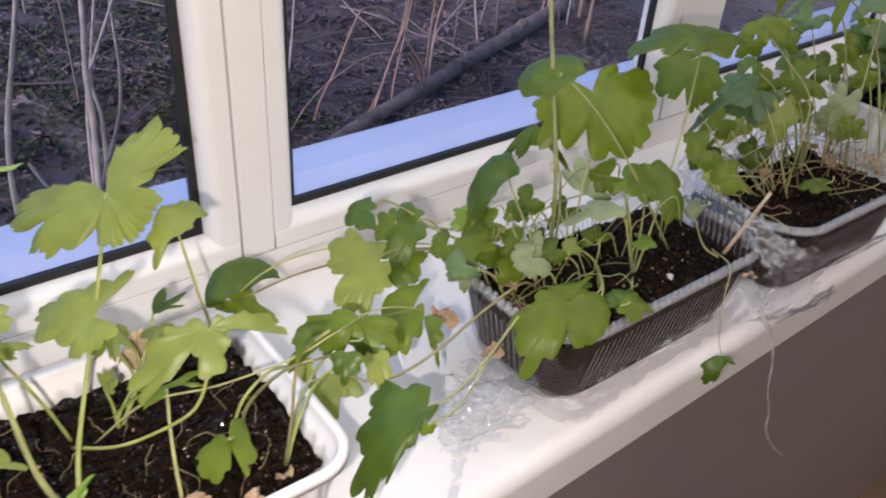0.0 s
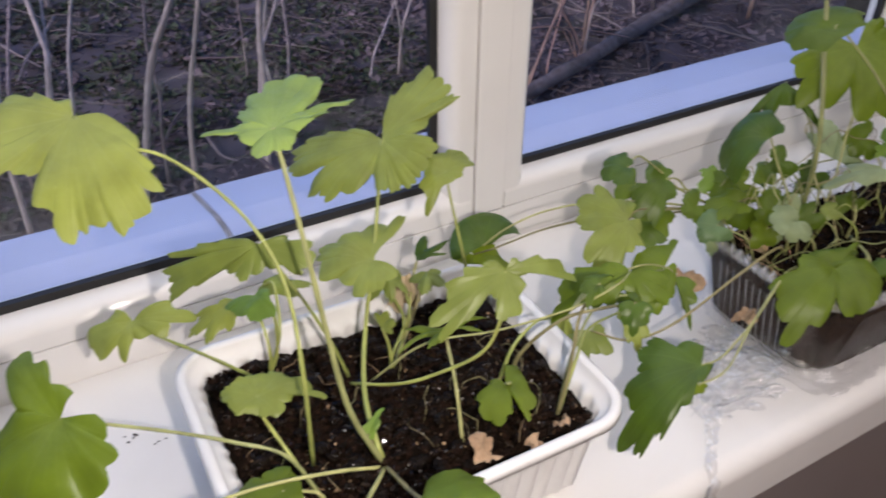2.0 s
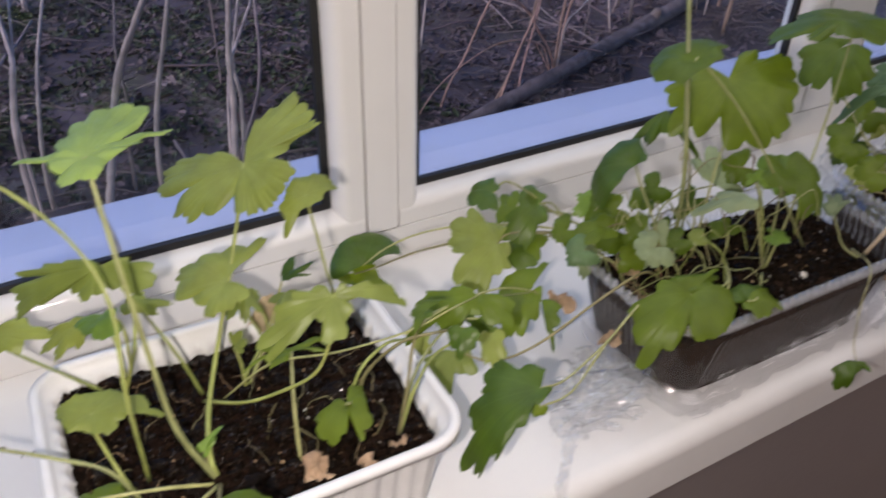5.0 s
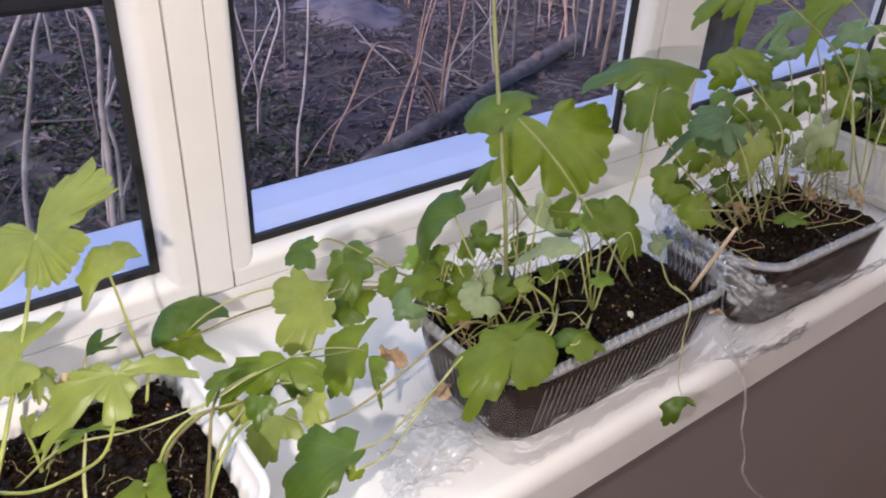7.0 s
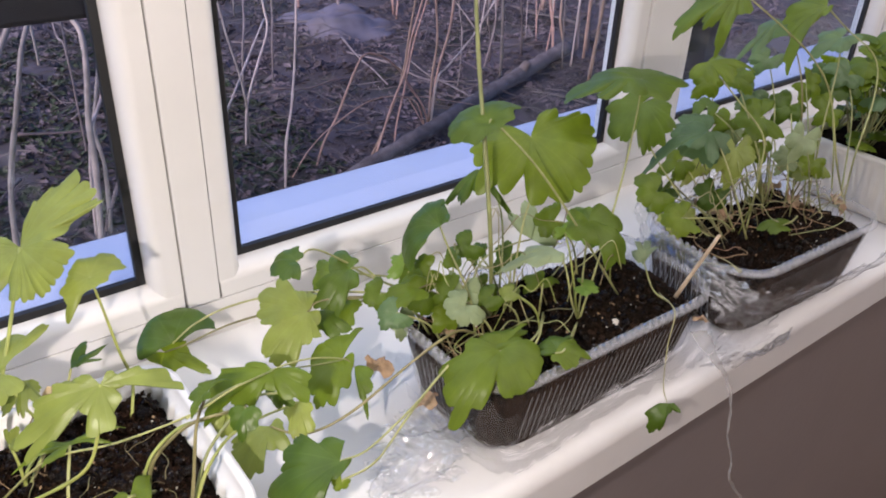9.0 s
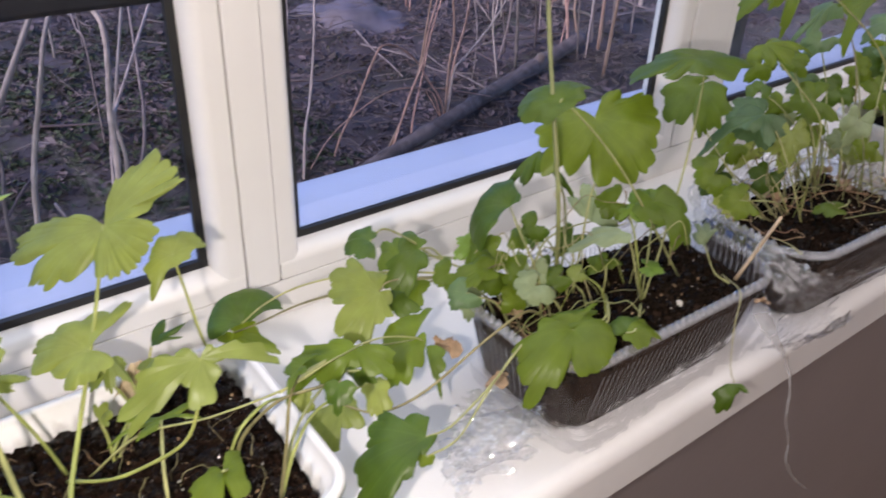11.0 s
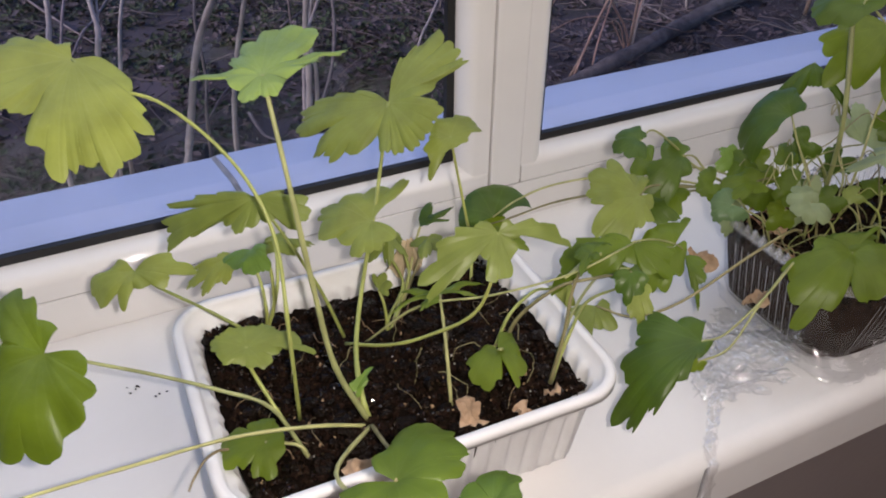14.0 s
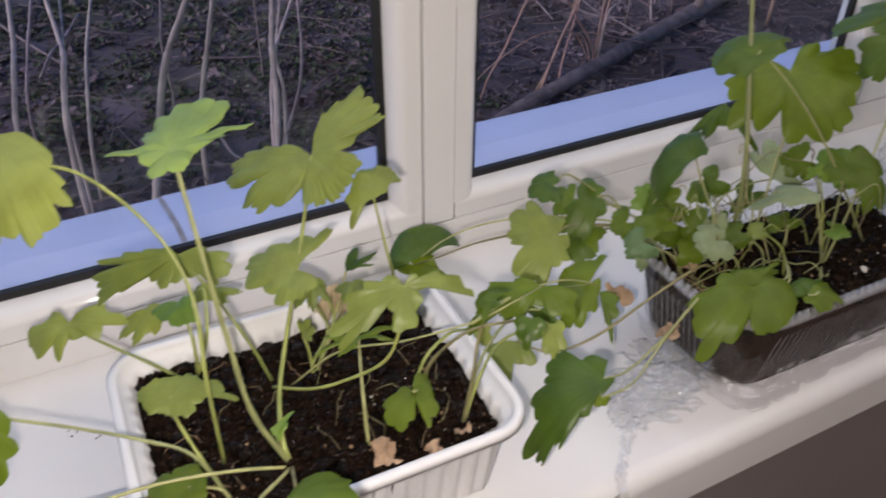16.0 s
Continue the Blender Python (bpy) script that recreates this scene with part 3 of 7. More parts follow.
def clear_box(at, L, W, H, turn, label):
    t = thing("clear_plant_box", label, "plant box", at, "trays on the sill")
    bm, rows = shell([(0.0, -0.014, 0, 0), (0.002, -0.0105, 0.3, 0), (0.008, -0.008, 1, 0), (H * 0.5, -0.004, 1, 0), (H - 0.012, -0.0008, 1, 0), (H - 0.006, 0.0, 0.2, 0)], L - 0.012, W - 0.012, 0.029, at, turn, 0.0009, 0.0052, 0.0013)
    wall = part("ribbed_wall", bm, box_clear, t)
    c, s = math.cos(radians(turn)), math.sin(radians(turn))
    base, last, run, due = rounded(L - 0.012, W - 0.012, 0.029, 8, 0.001), None, 0.0, 0.0
    for x, y, ux, uy in base:
        run += math.hypot(x - last[0], y - last[1]) if last else 0.0
        last = (x, y)
        if run < due or min(abs(ux), abs(uy)) > 0.05:
            continue
        due = run + 0.0049
        # narrow whitish strip along the clear rib, drawn for its bright line
        bm, quad = bmesh.new(), []
        for h, g, w in ((0.008, -0.0074, -0.00022), (0.008, -0.0074, 0.00022), (H - 0.013, 0.0006, 0.0003), (H - 0.013, 0.0006, -0.0003)):
            px, py = x + ux * g - uy * w, y + uy * g + ux * w
            quad.append(bm.verts.new((at[0] + c * px - s * py, at[1] + s * px + c * py, at[2] + h)))
        bm.faces.new(quad)
        part("rib", bm, rib_clear, wall)
    bm, rows = shell([(H - 0.006, -0.0004, 0, 0), (H - 0.0024, -0.0004, 0, 0.1), (H + 0.0004, -0.0012, 1, 1), (H - 0.0012, 0.001, 0.2, 0.2), (H - 0.0018, 0.0028, 0, 0), (H - 0.0022, 0.0036, 0, 0), (H - 0.0034, 0.0038, 0, 0)], L - 0.012, W - 0.012, 0.029, at, turn, 0.0012, 0.0062, 0.00062, 0.0022)
    part("rim", bm, rim_clear, t, "clear plastic rim with a saw-toothed inner edge")
    bm, rows = shell([(0.0004, -0.0135, 0, 0), (0.0004, -0.05, 0, 0)], L - 0.012, W - 0.012, 0.029, at, turn, fine=0.02)
    bm.faces.new(rows[-1])
    part("box_bottom", bm, box_clear, t)
    return t


def soil_height(x, y, seed):
    p = Vector((x, y, seed))
    return 0.0045 * noise.noise(p * 22) + 0.0036 * noise.noise(p * 75) + 0.0036 * noise.noise(p * 190)


def soil_fill(at, L, W, depth, turn, taper, seed, label, mat=soil_mat):
    """A body of soil that fills a tray: straight sides and an uneven, crumbly top."""
    c, s = math.cos(radians(turn)), math.sin(radians(turn))
    place = lambda x, y, z: (at[0] + c * x - s * y, at[1] + s * x + c * y, at[2] + z)
    bm = bmesh.new()
    nx, ny = int(L / 0.0026), int(W / 0.0026)
    grid = []
    for j in range(ny + 1):
        row = []
        for i in range(nx + 1):
            u, v = 2 * i / nx - 1, 2 * j / ny - 1
            k = max(abs(u), abs(v)) ** 6
            q = 1 - 0.055 * (abs(u) ** 7) * (abs(v) ** 7) * 2.2
            x, y = u * L / 2 * q, v * W / 2 * q
            z = depth + soil_height(x + at[0], y + at[1], seed) - 0.004 * k
            row.append(bm.verts.new(place(x, y, z)))
        grid.append(row)
    for j in range(ny):
        for i in range(nx):
            bm.faces.new((grid[j][i], grid[j][i + 1], grid[j + 1][i + 1], grid[j + 1][i]))
    rim = grid[0][:] + [r[-1] for r in grid[1:]] + grid[-1][-2::-1] + [r[0] for r in grid[-2:0:-1]]
    low = []
    for v in rim:
        d = Vector((v.co.x - at[0], v.co.y - at[1], 0))
        low.append(bm.verts.new((at[0] + d.x * taper, at[1] + d.y * taper, at[2] + 0.002)))
    for i in range(len(rim)):
        bm.faces.new((rim[i], rim[i - 1], low[i - 1], low[i]))
    ob = solid("potting_soil", bm, mat, label, "soil", kind="stuff")
    return ob


def crumbs(at, L, W, depth, turn, seed, count, mat, size, name, label):
    """Loose crumbs lying on the soil."""
    rnd = random.Random(seed * 100 + count)
    c, s = math.cos(radians(turn)), math.sin(radians(turn))
    verts, faces = [], []
    for _ in range(count):
        u, v = rnd.uniform(-0.96, 0.96), rnd.uniform(-0.94, 0.94)
        x, y = u * L / 2, v * W / 2
        z = depth + soil_height(x + at[0], y + at[1], rnd.choice((seed,))) - 0.004 * max(abs(u), abs(v)) ** 6
        r = size * rnd.uniform(0.45, 1.3)
        m = Matrix.Translation((at[0] + c * x - s * y, at[1] + s * x + c * y, at[2] + z + r * 0.25)) @ Euler([rnd.uniform(0, 6.28) for _ in range(3)]).to_matrix().to_4x4()
        k = len(verts)
        for px, py, pz in ((1, 0, 0), (-1, 0, 0), (0, 1, 0), (0, -1, 0), (0, 0, 1), (0, 0, -1)):
            j = rnd.uniform(0.6, 1.15)
            verts.append(m @ Vector((px * r * j, py * r * j * 0.8, pz * r * j * 0.7)))
        faces += [(k + a, k + b, k + d) for a, b, d in ((0, 2, 4), (2, 1, 4), (1, 3, 4), (3, 0, 4), (2, 0, 5), (1, 2, 5), (3, 1, 5), (0, 3, 5))]
    me = bpy.data.meshes.new(name)
    me.from_pydata(verts, [], faces)
    me.materials.append(mat)
    return tagged(new(name, me), label, "soil", kind="stuff")


def clods(at, L, W, depth, turn, seed, count, r0, r1, mat, label):
    """Rounded, lumpy clods half sunk in the soil."""
    rnd = random.Random(seed)
    c, s = math.cos(radians(turn)), math.sin(radians(turn))
    bm = bmesh.new()
    bmesh.ops.create_icosphere(bm, subdivisions=2, radius=1.0)
    ball = [v.co.copy() for v in bm.verts]
    tris = [[v.index for v in f.verts] for f in bm.faces]
    bm.free()
    verts, faces = [], []
    for _ in range(count):
        u, v = rnd.uniform(-0.97, 0.97), rnd.uniform(-0.96, 0.96)
        x, y = u * L / 2, v * W / 2
        r = r0 + (r1 - r0) * rnd.random() ** 2
        px, py = at[0] + c * x - s * y, at[1] + s * x + c * y
        z = at[2] + depth + soil_height(x + at[0], y + at[1], seed) - 0.004 * max(abs(u), abs(v)) ** 6
        k, flat = len(verts), rnd.uniform(0.6, 0.95)
        for q in ball:
            g = 1 + 0.5 * noise.noise(q * 1.3 + Vector((k, 0, 0))) + 0.3 * noise.noise(q * 3.1 + Vector((0, k, 0)))
            verts.append((px + q.x * r * g, py + q.y * r * g * flat, z + q.z * r * g * 0.75))
        faces += [[k + i for i in t] for t in tris]
    me = bpy.data.meshes.new("soil_clods")
    me.from_pydata(verts, [], faces)
    me.polygons.foreach_set("use_smooth", [True] * len(me.polygons))
    me.materials.append(mat)
    return tagged(new("soil_clods", me), label, "soil", kind="stuff")


TRAY = (-0.181, -0.1487, SILL)
TURN = -1.5
white_tray(TRAY, 0.183, 0.137, 0.0625, TURN, tray_white, "shallow white ribbed plastic tray filled with soil on the sill")
soil_fill(TRAY, 0.159, 0.114, 0.0535, TURN, 0.84, 3, "dark crumbly potting soil in the white tray")
crumbs(TRAY, 0.158, 0.112, 0.0535, TURN, 3, 3600, clod_mat, 0.0022, "soil_crumbs", "dark loose soil crumbs in the white tray")
crumbs(TRAY, 0.158, 0.112, 0.0552, TURN, 3, 1500, wet_mat, 0.0013, "soil_crumbs", "wet glinting soil crumbs in the white tray")
clods(TRAY, 0.156, 0.11, 0.0535, TURN, 3, 1300, 0.0014, 0.0042, wet_clod, "larger moist dark clods in the white tray")
crumbs(TRAY, 0.156, 0.11, 0.0540, TURN, 3, 240, root_mat, 0.0013, "peat_bits", "tan fibrous peat bits on the soil")
crumbs(TRAY, 0.158, 0.112, 0.0540, TURN, 3, 60, perlite, 0.0009, "mineral_bits", "tiny pale mineral bits on the soil")

BOX_A = (0.1425, -0.166, SILL)
BOX_B = (0.357, -0.177, SILL)
for k, (b, tn, size, lb) in enumerate(((BOX_A, -1, 0.212, "clear ribbed plastic box of soil wrapped in cling film"), (BOX_B, -2, 0.19, "clear ribbed plastic box of soil beside another clear box"))):
    clear_box(b, size, 0.118, 0.061, tn, lb)
    soil_fill(b, size - 0.02, 0.098, 0.0465, tn, 0.90, 11 + k, "dark damp soil filling the clear plastic box", box_soil)
    clods(b, size - 0.026, 0.096, 0.0465, tn, 11 + k, 480, 0.0016, 0.0046, wet_clod, "larger moist dark clods in the clear box")
    crumbs(b, size - 0.026, 0.096, 0.0465, tn, 11 + k, 4600, clod_mat, 0.002, "soil_crumbs", "dark loose soil crumbs in the clear box")
    crumbs(b, size - 0.026, 0.096, 0.0468, tn, 11 + k, 900, wet_mat, 0.0013, "soil_crumbs", "wet glinting soil crumbs in the clear box")
    crumbs(b, size - 0.026, 0.096, 0.047, tn, 11 + k, 40, perlite, 0.001, "mineral_bits", "tiny pale mineral bits on the soil")
    crumbs(b, size - 0.03, 0.09, 0.0468, tn, 11 + k, 160, root_mat, 0.0013, "peat_bits", "tan fibrous peat bits on the soil")
TRAY_FAR = (0.64, -0.15, SILL)
white_tray(TRAY_FAR, 0.21, 0.14, 0.066, 0, cream_tray, "cream plastic tray crowded with dark leafy seedlings", 0.0004)
soil_fill(TRAY_FAR, 0.184, 0.114, 0.054, 0, 0.84, 21, "dark soil in the cream tray")


# ---- plants ----
p = thing("seedling_plant", "tall seedling with one broad drooping pale leaf", "plant", (-0.231, -0.169, 0.904), "seedlings in the trays")
stalk_leaf(p, young, (-0.281, -0.090, 1.048), [(0.017, -0.024, -0.006), (0.019, -0.034, -0.009), (0.019, -0.043, -0.012), (0.011, -0.048, -0.016), (0.001, -0.052, -0.019), (-0.004, -0.046, -0.018), (-0.010, -0.044, -0.019), (-0.016, -0.045, -0.021), (-0.022, -0.030, -0.016), (-0.025, -0.014, -0.011), (-0.038, -0.014, -0.013), (-0.045, 0.007, -0.007), (-0.033, 0.022, 0.002), (-0.020, 0.022, 0.004), (-0.010, 0.019, 0.005), (-0.004, 0.010, 0.003)], [(-0.274, -0.105, 1.042), (-0.256, -0.114, 1.036), (-0.240, -0.127, 1.021), (-0.230, -0.139, 1.003), (-0.227, -0.152, 0.984), (-0.231, -0.171, 0.959), (-0.231, -0.169, 0.904)], 0.00095, 0, notch=0.7, arch=0.05, tooth=0.018, bays=(.97, .97, .84, .95, .95, .97, .97, .96, .72, .97, .82, .95, .96, .97, .97))
p = thing("seedling_plant", "tall lobed seedling with several pale green leaves in soil", "plant", (-0.204, -0.183, 0.904), "seedlings in the trays")
stalk_leaf(p, sheen_green, (-0.222, -0.143, 1.052), [(-0.024, 0.010, -0.002), (-0.006, 0.020, 0.001), (0.000, 0.027, 0.003), (0.012, 0.033, 0.004), (0.022, 0.033, 0.006), (0.031, 0.028, 0.006), (0.034, 0.004, 0.004), (0.021, -0.003, 0.002), (0.016, -0.001, 0.002), (0.001, -0.013, -0.001), (-0.011, -0.013, -0.002), (-0.013, -0.000, -0.001)], [(-0.221, -0.160, 1.013), (-0.219, -0.169, 0.975), (-0.216, -0.179, 0.939), (-0.204, -0.183, 0.904)], 0.0014, 1, notch=0.7, arch=0.04, closed=1, tooth=0.07, bays=(.5, .88, .85, .9, .93, .42, .8, .85, .6, .8, .75, .75))
stalk_leaf(p, young, (-0.143, -0.065, 0.992), [(-0.013, 0.019, -0.000), (-0.020, 0.030, -0.001), (-0.030, 0.035, -0.005), (-0.039, 0.039, -0.010), (-0.046, 0.029, -0.018), (-0.042, 0.009, -0.023), (-0.037, -0.000, -0.024), (-0.025, -0.010, -0.020), (-0.012, -0.022, -0.016), (-0.007, -0.026, -0.015), (0.000, -0.030, -0.011), (0.008, -0.029, -0.007), (0.019, -0.024, 0.003), (0.022, -0.008, 0.011), (0.039, -0.010, 0.021), (0.039, 0.002, 0.026), (0.035, 0.017, 0.029), (0.024, 0.018, 0.022), (0.015, 0.016, 0.016)], [(-0.163, -0.095, 0.959), (-0.185, -0.126, 0.927), (-0.198, -0.152, 0.917), (-0.205, -0.178, 0.915), (-0.204, -0.183, 0.904)], 0.0014, 2, notch=0.6, arch=0.05, tooth=0.06, bays=(.97, .95, .95, .92, .62, .9, .9, .58, .93, .85, .92, .9, .62, .85, .85, .88, .93, .97))
stalk_leaf(p, mid, (-0.225, -0.264, 0.969), [(-0.001, 0.013, -0.002), (0.014, 0.026, -0.001), (0.023, 0.021, 0.001), (0.025, 0.002, 0.004), (0.021, -0.004, 0.004), (0.008, -0.016, 0.004), (-0.003, -0.018, 0.002), (-0.014, -0.004, -0.002), (-0.016, 0.007, -0.004)], [(-0.219, -0.254, 0.965), (-0.213, -0.226, 0.939), (-0.204, -0.184, 0.904)], 0.00095, 18, notch=0.9, arch=0.14, tooth=0.02, bays=(.9, .97, .95, .97, .72, .93, .9, .95))
stalk_leaf(p, dark, (-0.205, -0.288, 0.976), [(-0.008, 0.008, -0.002), (0.007, 0.012, 0.000), (0.011, 0.005, 0.002), (0.008, -0.002, 0.003), (-0.001, -0.010, 0.001)], [(-0.215, -0.283, 0.970), (-0.228, -0.270, 0.961), (-0.234, -0.230, 0.939), (-0.204, -0.184, 0.904)], 0.00095, 19, notch=0.85, arch=0.15, tooth=0.015, bays=(.8, .97, .96, .85))
stalk_leaf(p, bright, (-0.207, -0.175, 0.917), [(-0.001, 0.003, 0.003), (0.010, 0.008, 0.006), (0.006, 0.001, 0.005), (0.001, -0.003, -0.000)], [(-0.206, -0.178, 0.911), (-0.205, -0.183, 0.904)], 0.00095, 93, notch=0.86, arch=0.1, tooth=0.02)
p = thing("seedling_plant", "seedling with broad spreading leaf and arched stalk in soil", "plant", (-0.119, -0.114, 0.904), "seedlings in the trays")
stalk_leaf(p, young, (-0.119, -0.087, 0.978), [(0.012, 0.012, 0.007), (0.018, -0.001, 0.002), (0.008, -0.005, -0.001), (-0.002, -0.007, -0.004), (-0.017, -0.014, -0.009), (-0.016, -0.004, -0.004), (-0.008, 0.007, 0.002), (0.002, 0.012, 0.006)], [(-0.117, -0.091, 0.960), (-0.115, -0.098, 0.937), (-0.112, -0.100, 0.917), (-0.119, -0.114, 0.904)], 0.00095, 3, notch=0.85, arch=0.15, closed=1, tooth=0.05, bays=(.95, .9, .8, .75, .9, .85, .95))
stalk_leaf(p, young, (-0.142, -0.177, 0.982), [(-0.008, 0.005, 0.003), (-0.016, 0.007, 0.003), (-0.026, 0.005, -0.002), (-0.037, -0.004, -0.010), (-0.036, -0.010, -0.015), (-0.023, -0.009, -0.012), (-0.011, -0.004, -0.006), (-0.011, -0.014, -0.013), (-0.003, -0.015, -0.013), (0.005, -0.008, -0.006), (0.010, -0.003, -0.001), (0.019, -0.008, -0.003), (0.030, -0.015, -0.006), (0.027, -0.006, 0.000), (0.017, -0.001, 0.003), (0.007, 0.001, 0.002)], [(-0.147, -0.184, 0.968), (-0.155, -0.183, 0.948), (-0.170, -0.169, 0.930), (-0.183, -0.155, 0.918), (-0.196, -0.131, 0.904)], 0.00095, 4, notch=0.8, arch=0.07, tooth=0.04, bays=(.95, .95, .93, .8, .9, .9, .75, .93, .95, .6, .85, .9, .93, .95, .95))
p = thing("seedling_plant", "seedling with spreading yellow-green toothed leaves over the tray rim", "plant", (-0.195, -0.126, 0.904), "seedlings in the trays")
stalk_leaf(p, young, (-0.224, -0.107, 0.981), [(-0.015, 0.011, -0.000), (-0.025, 0.017, -0.001), (-0.039, 0.022, -0.005), (-0.042, 0.018, -0.010), (-0.044, 0.008, -0.020), (-0.031, 0.004, -0.015), (-0.017, 0.002, -0.009), (-0.012, -0.006, -0.012), (-0.005, -0.008, -0.010), (0.003, -0.011, -0.007), (0.012, -0.019, -0.009), (0.019, -0.018, -0.004), (0.020, -0.012, 0.002), (0.012, -0.005, 0.003)], [(-0.213, -0.117, 0.958), (-0.202, -0.122, 0.929), (-0.195, -0.126, 0.904)], 0.00095, 5, notch=0.8, arch=0.06, tooth=0.05, bays=(.95, .93, .62, .88, .85, .9, .85, .95, .75, .93, .95, .95, .95))
stalk_leaf(p, young, (-0.279, -0.070, 0.933), [(-0.006, 0.009, 0.002), (-0.024, 0.009, -0.005), (-0.021, -0.005, -0.010), (-0.010, -0.014, -0.010), (0.002, -0.011, -0.004), (0.012, -0.015, -0.002), (0.025, -0.013, 0.004), (0.018, -0.001, 0.007)], [(-0.271, -0.080, 0.928), (-0.253, -0.098, 0.921), (-0.234, -0.106, 0.904)], 0.00095, 6, notch=0.8, arch=0.18, tooth=0.015, bays=(.95, .93, .6, .55, .92, .75, .93))
stalk_leaf(p, bright, (-0.229, -0.105, 0.953), [(0.007, -0.002, 0.002), (0.003, -0.016, 0.001), (-0.004, -0.015, -0.001), (-0.011, -0.004, -0.003), (-0.013, 0.006, -0.004)], [(-0.222, -0.105, 0.944), (-0.223, -0.109, 0.922), (-0.228, -0.106, 0.904)], 0.00095, 7, notch=0.92, arch=0.15, tooth=0.04)
stalk_leaf(p, young, (-0.236, -0.094, 0.944), [(-0.006, 0.004, -0.000), (-0.018, 0.005, -0.002), (-0.025, -0.001, -0.006), (-0.019, -0.010, -0.007), (-0.007, -0.012, -0.005), (-0.000, -0.008, -0.002)], [(-0.227, -0.098, 0.935), (-0.227, -0.109, 0.921), (-0.228, -0.106, 0.904)], 0.00095, 8, notch=0.85, arch=0.12, tooth=0.08, bays=(.9, .85, .7, .85, .9))
stalk_leaf(p, young, (-0.216, -0.072, 0.932), [(0.010, -0.003, 0.006), (0.018, -0.017, 0.007), (0.011, -0.017, 0.002), (-0.001, -0.007, -0.003)], [(-0.213, -0.081, 0.937), (-0.219, -0.102, 0.925), (-0.228, -0.106, 0.904)], 0.00095, 94, notch=0.88, arch=0.1, tooth=0.08)
p = thing("seedling_plant", "small cluster of young seedlings in dark soil", "plant", (-0.175, -0.133, 0.904), "seedlings in the trays")
stalk_leaf(p, young, (-0.170, -0.105, 0.952), [(0.027, 0.018, 0.012), (0.013, 0.019, 0.008), (-0.007, 0.021, 0.004), (-0.018, 0.026, 0.003), (-0.026, 0.007, -0.005), (-0.018, -0.002, -0.005), (-0.015, -0.014, -0.008), (-0.006, -0.017, -0.006), (0.006, -0.015, -0.003)], [(-0.165, -0.112, 0.936), (-0.160, -0.118, 0.919), (-0.173, -0.130, 0.911), (-0.175, -0.133, 0.904)], 0.00095, 9, notch=0.85, arch=0.12, tooth=0.07, bays=(.82, .8, .93, .88, .85, .78, .9, .88))
stalk_leaf(p, dark, (-0.138, -0.091, 0.931), [(0.012, 0.015, 0.005), (0.019, 0.000, 0.009), (0.014, -0.006, 0.006)], [(-0.142, -0.094, 0.924), (-0.156, -0.114, 0.917), (-0.174, -0.133, 0.904)], 0.00095, 10, notch=0.50, arch=0.05)
stalk_leaf(p, young, (-0.176, -0.126, 0.927), [(-0.000, 0.009, 0.004), (0.005, 0.006, 0.005), (0.006, -0.004, 0.004), (0.002, -0.007, 0.001)], [(-0.175, -0.131, 0.919), (-0.175, -0.134, 0.904)], 0.00095, 11, notch=0.68, arch=0.1)
stalk_leaf(p, mid, (-0.155, -0.150, 0.934), [(-0.014, -0.009, 0.002), (-0.025, 0.001, 0.001), (-0.014, 0.016, -0.004), (0.026, 0.003, -0.002), (0.017, -0.008, 0.000)], [(-0.164, -0.175, 0.927), (-0.168, -0.189, 0.904)], 0.00095, 12, notch=0.35, arch=0.15)
stalk_leaf(p, young, (-0.161, -0.104, 0.943), [(-0.012, 0.009, -0.005), (-0.014, -0.007, -0.009), (-0.007, -0.016, -0.006), (0.004, -0.014, -0.007), (0.006, -0.003, -0.005)], [(-0.156, -0.111, 0.932), (-0.157, -0.118, 0.920), (-0.174, -0.133, 0.904)], 0.00095, 99, notch=0.68, arch=.1)
stalk_leaf(p, young, (-0.142, -0.110, 0.938), [(-0.009, 0.004, -0.004), (-0.009, -0.011, -0.002), (0.005, -0.011, -0.003), (0.008, 0.001, -0.002)], [(-0.151, -0.116, 0.927), (-0.160, -0.122, 0.916), (-0.174, -0.133, 0.904)], 0.00095, 100, notch=0.64, arch=.1)
p = thing("seedling_plant", "low seedling with a long stalk trailing over the tray", "plant", (-0.234, -0.189, 0.904), "seedlings in the trays")
stalk_leaf(p, young, (-0.245, -0.150, 0.937), [(0.002, 0.011, 0.003), (-0.007, 0.011, 0.003), (-0.013, 0.009, 0.002), (-0.012, -0.003, -0.001), (-0.005, -0.007, -0.002), (-0.001, -0.010, -0.003), (0.005, -0.012, -0.003), (0.014, -0.004, -0.001), (0.027, -0.010, -0.002), (0.023, 0.000, 0.001), (0.013, 0.007, 0.002)], [(-0.247, -0.151, 0.934), (-0.242, -0.172, 0.923), (-0.234, -0.189, 0.904)], 0.00095, 13, notch=0.9, arch=0.08, closed=1, tooth=0.05, bays=(.93, .95, .93, .93, .95, .93, .8, .85, .93, .95))
stalk_leaf(p, mid, (-0.249, -0.181, 0.912), [(0.003, 0.012, 0.001), (-0.003, 0.013, 0.000), (-0.010, 0.015, -0.001), (-0.017, 0.015, -0.001), (-0.018, -0.003, -0.002), (-0.012, -0.007, -0.002), (-0.009, -0.012, -0.002), (-0.002, -0.017, -0.001), (0.004, -0.010, 0.000), (0.008, -0.002, 0.001)], [(-0.240, -0.186, 0.912), (-0.236, -0.189, 0.911), (-0.234, -0.189, 0.904)], 0.00095, 14, notch=0.9, arch=0.15, closed=1, tooth=0.03, bays=(.95, .72, .95, .88, .93, .65, .95, .95, .95))
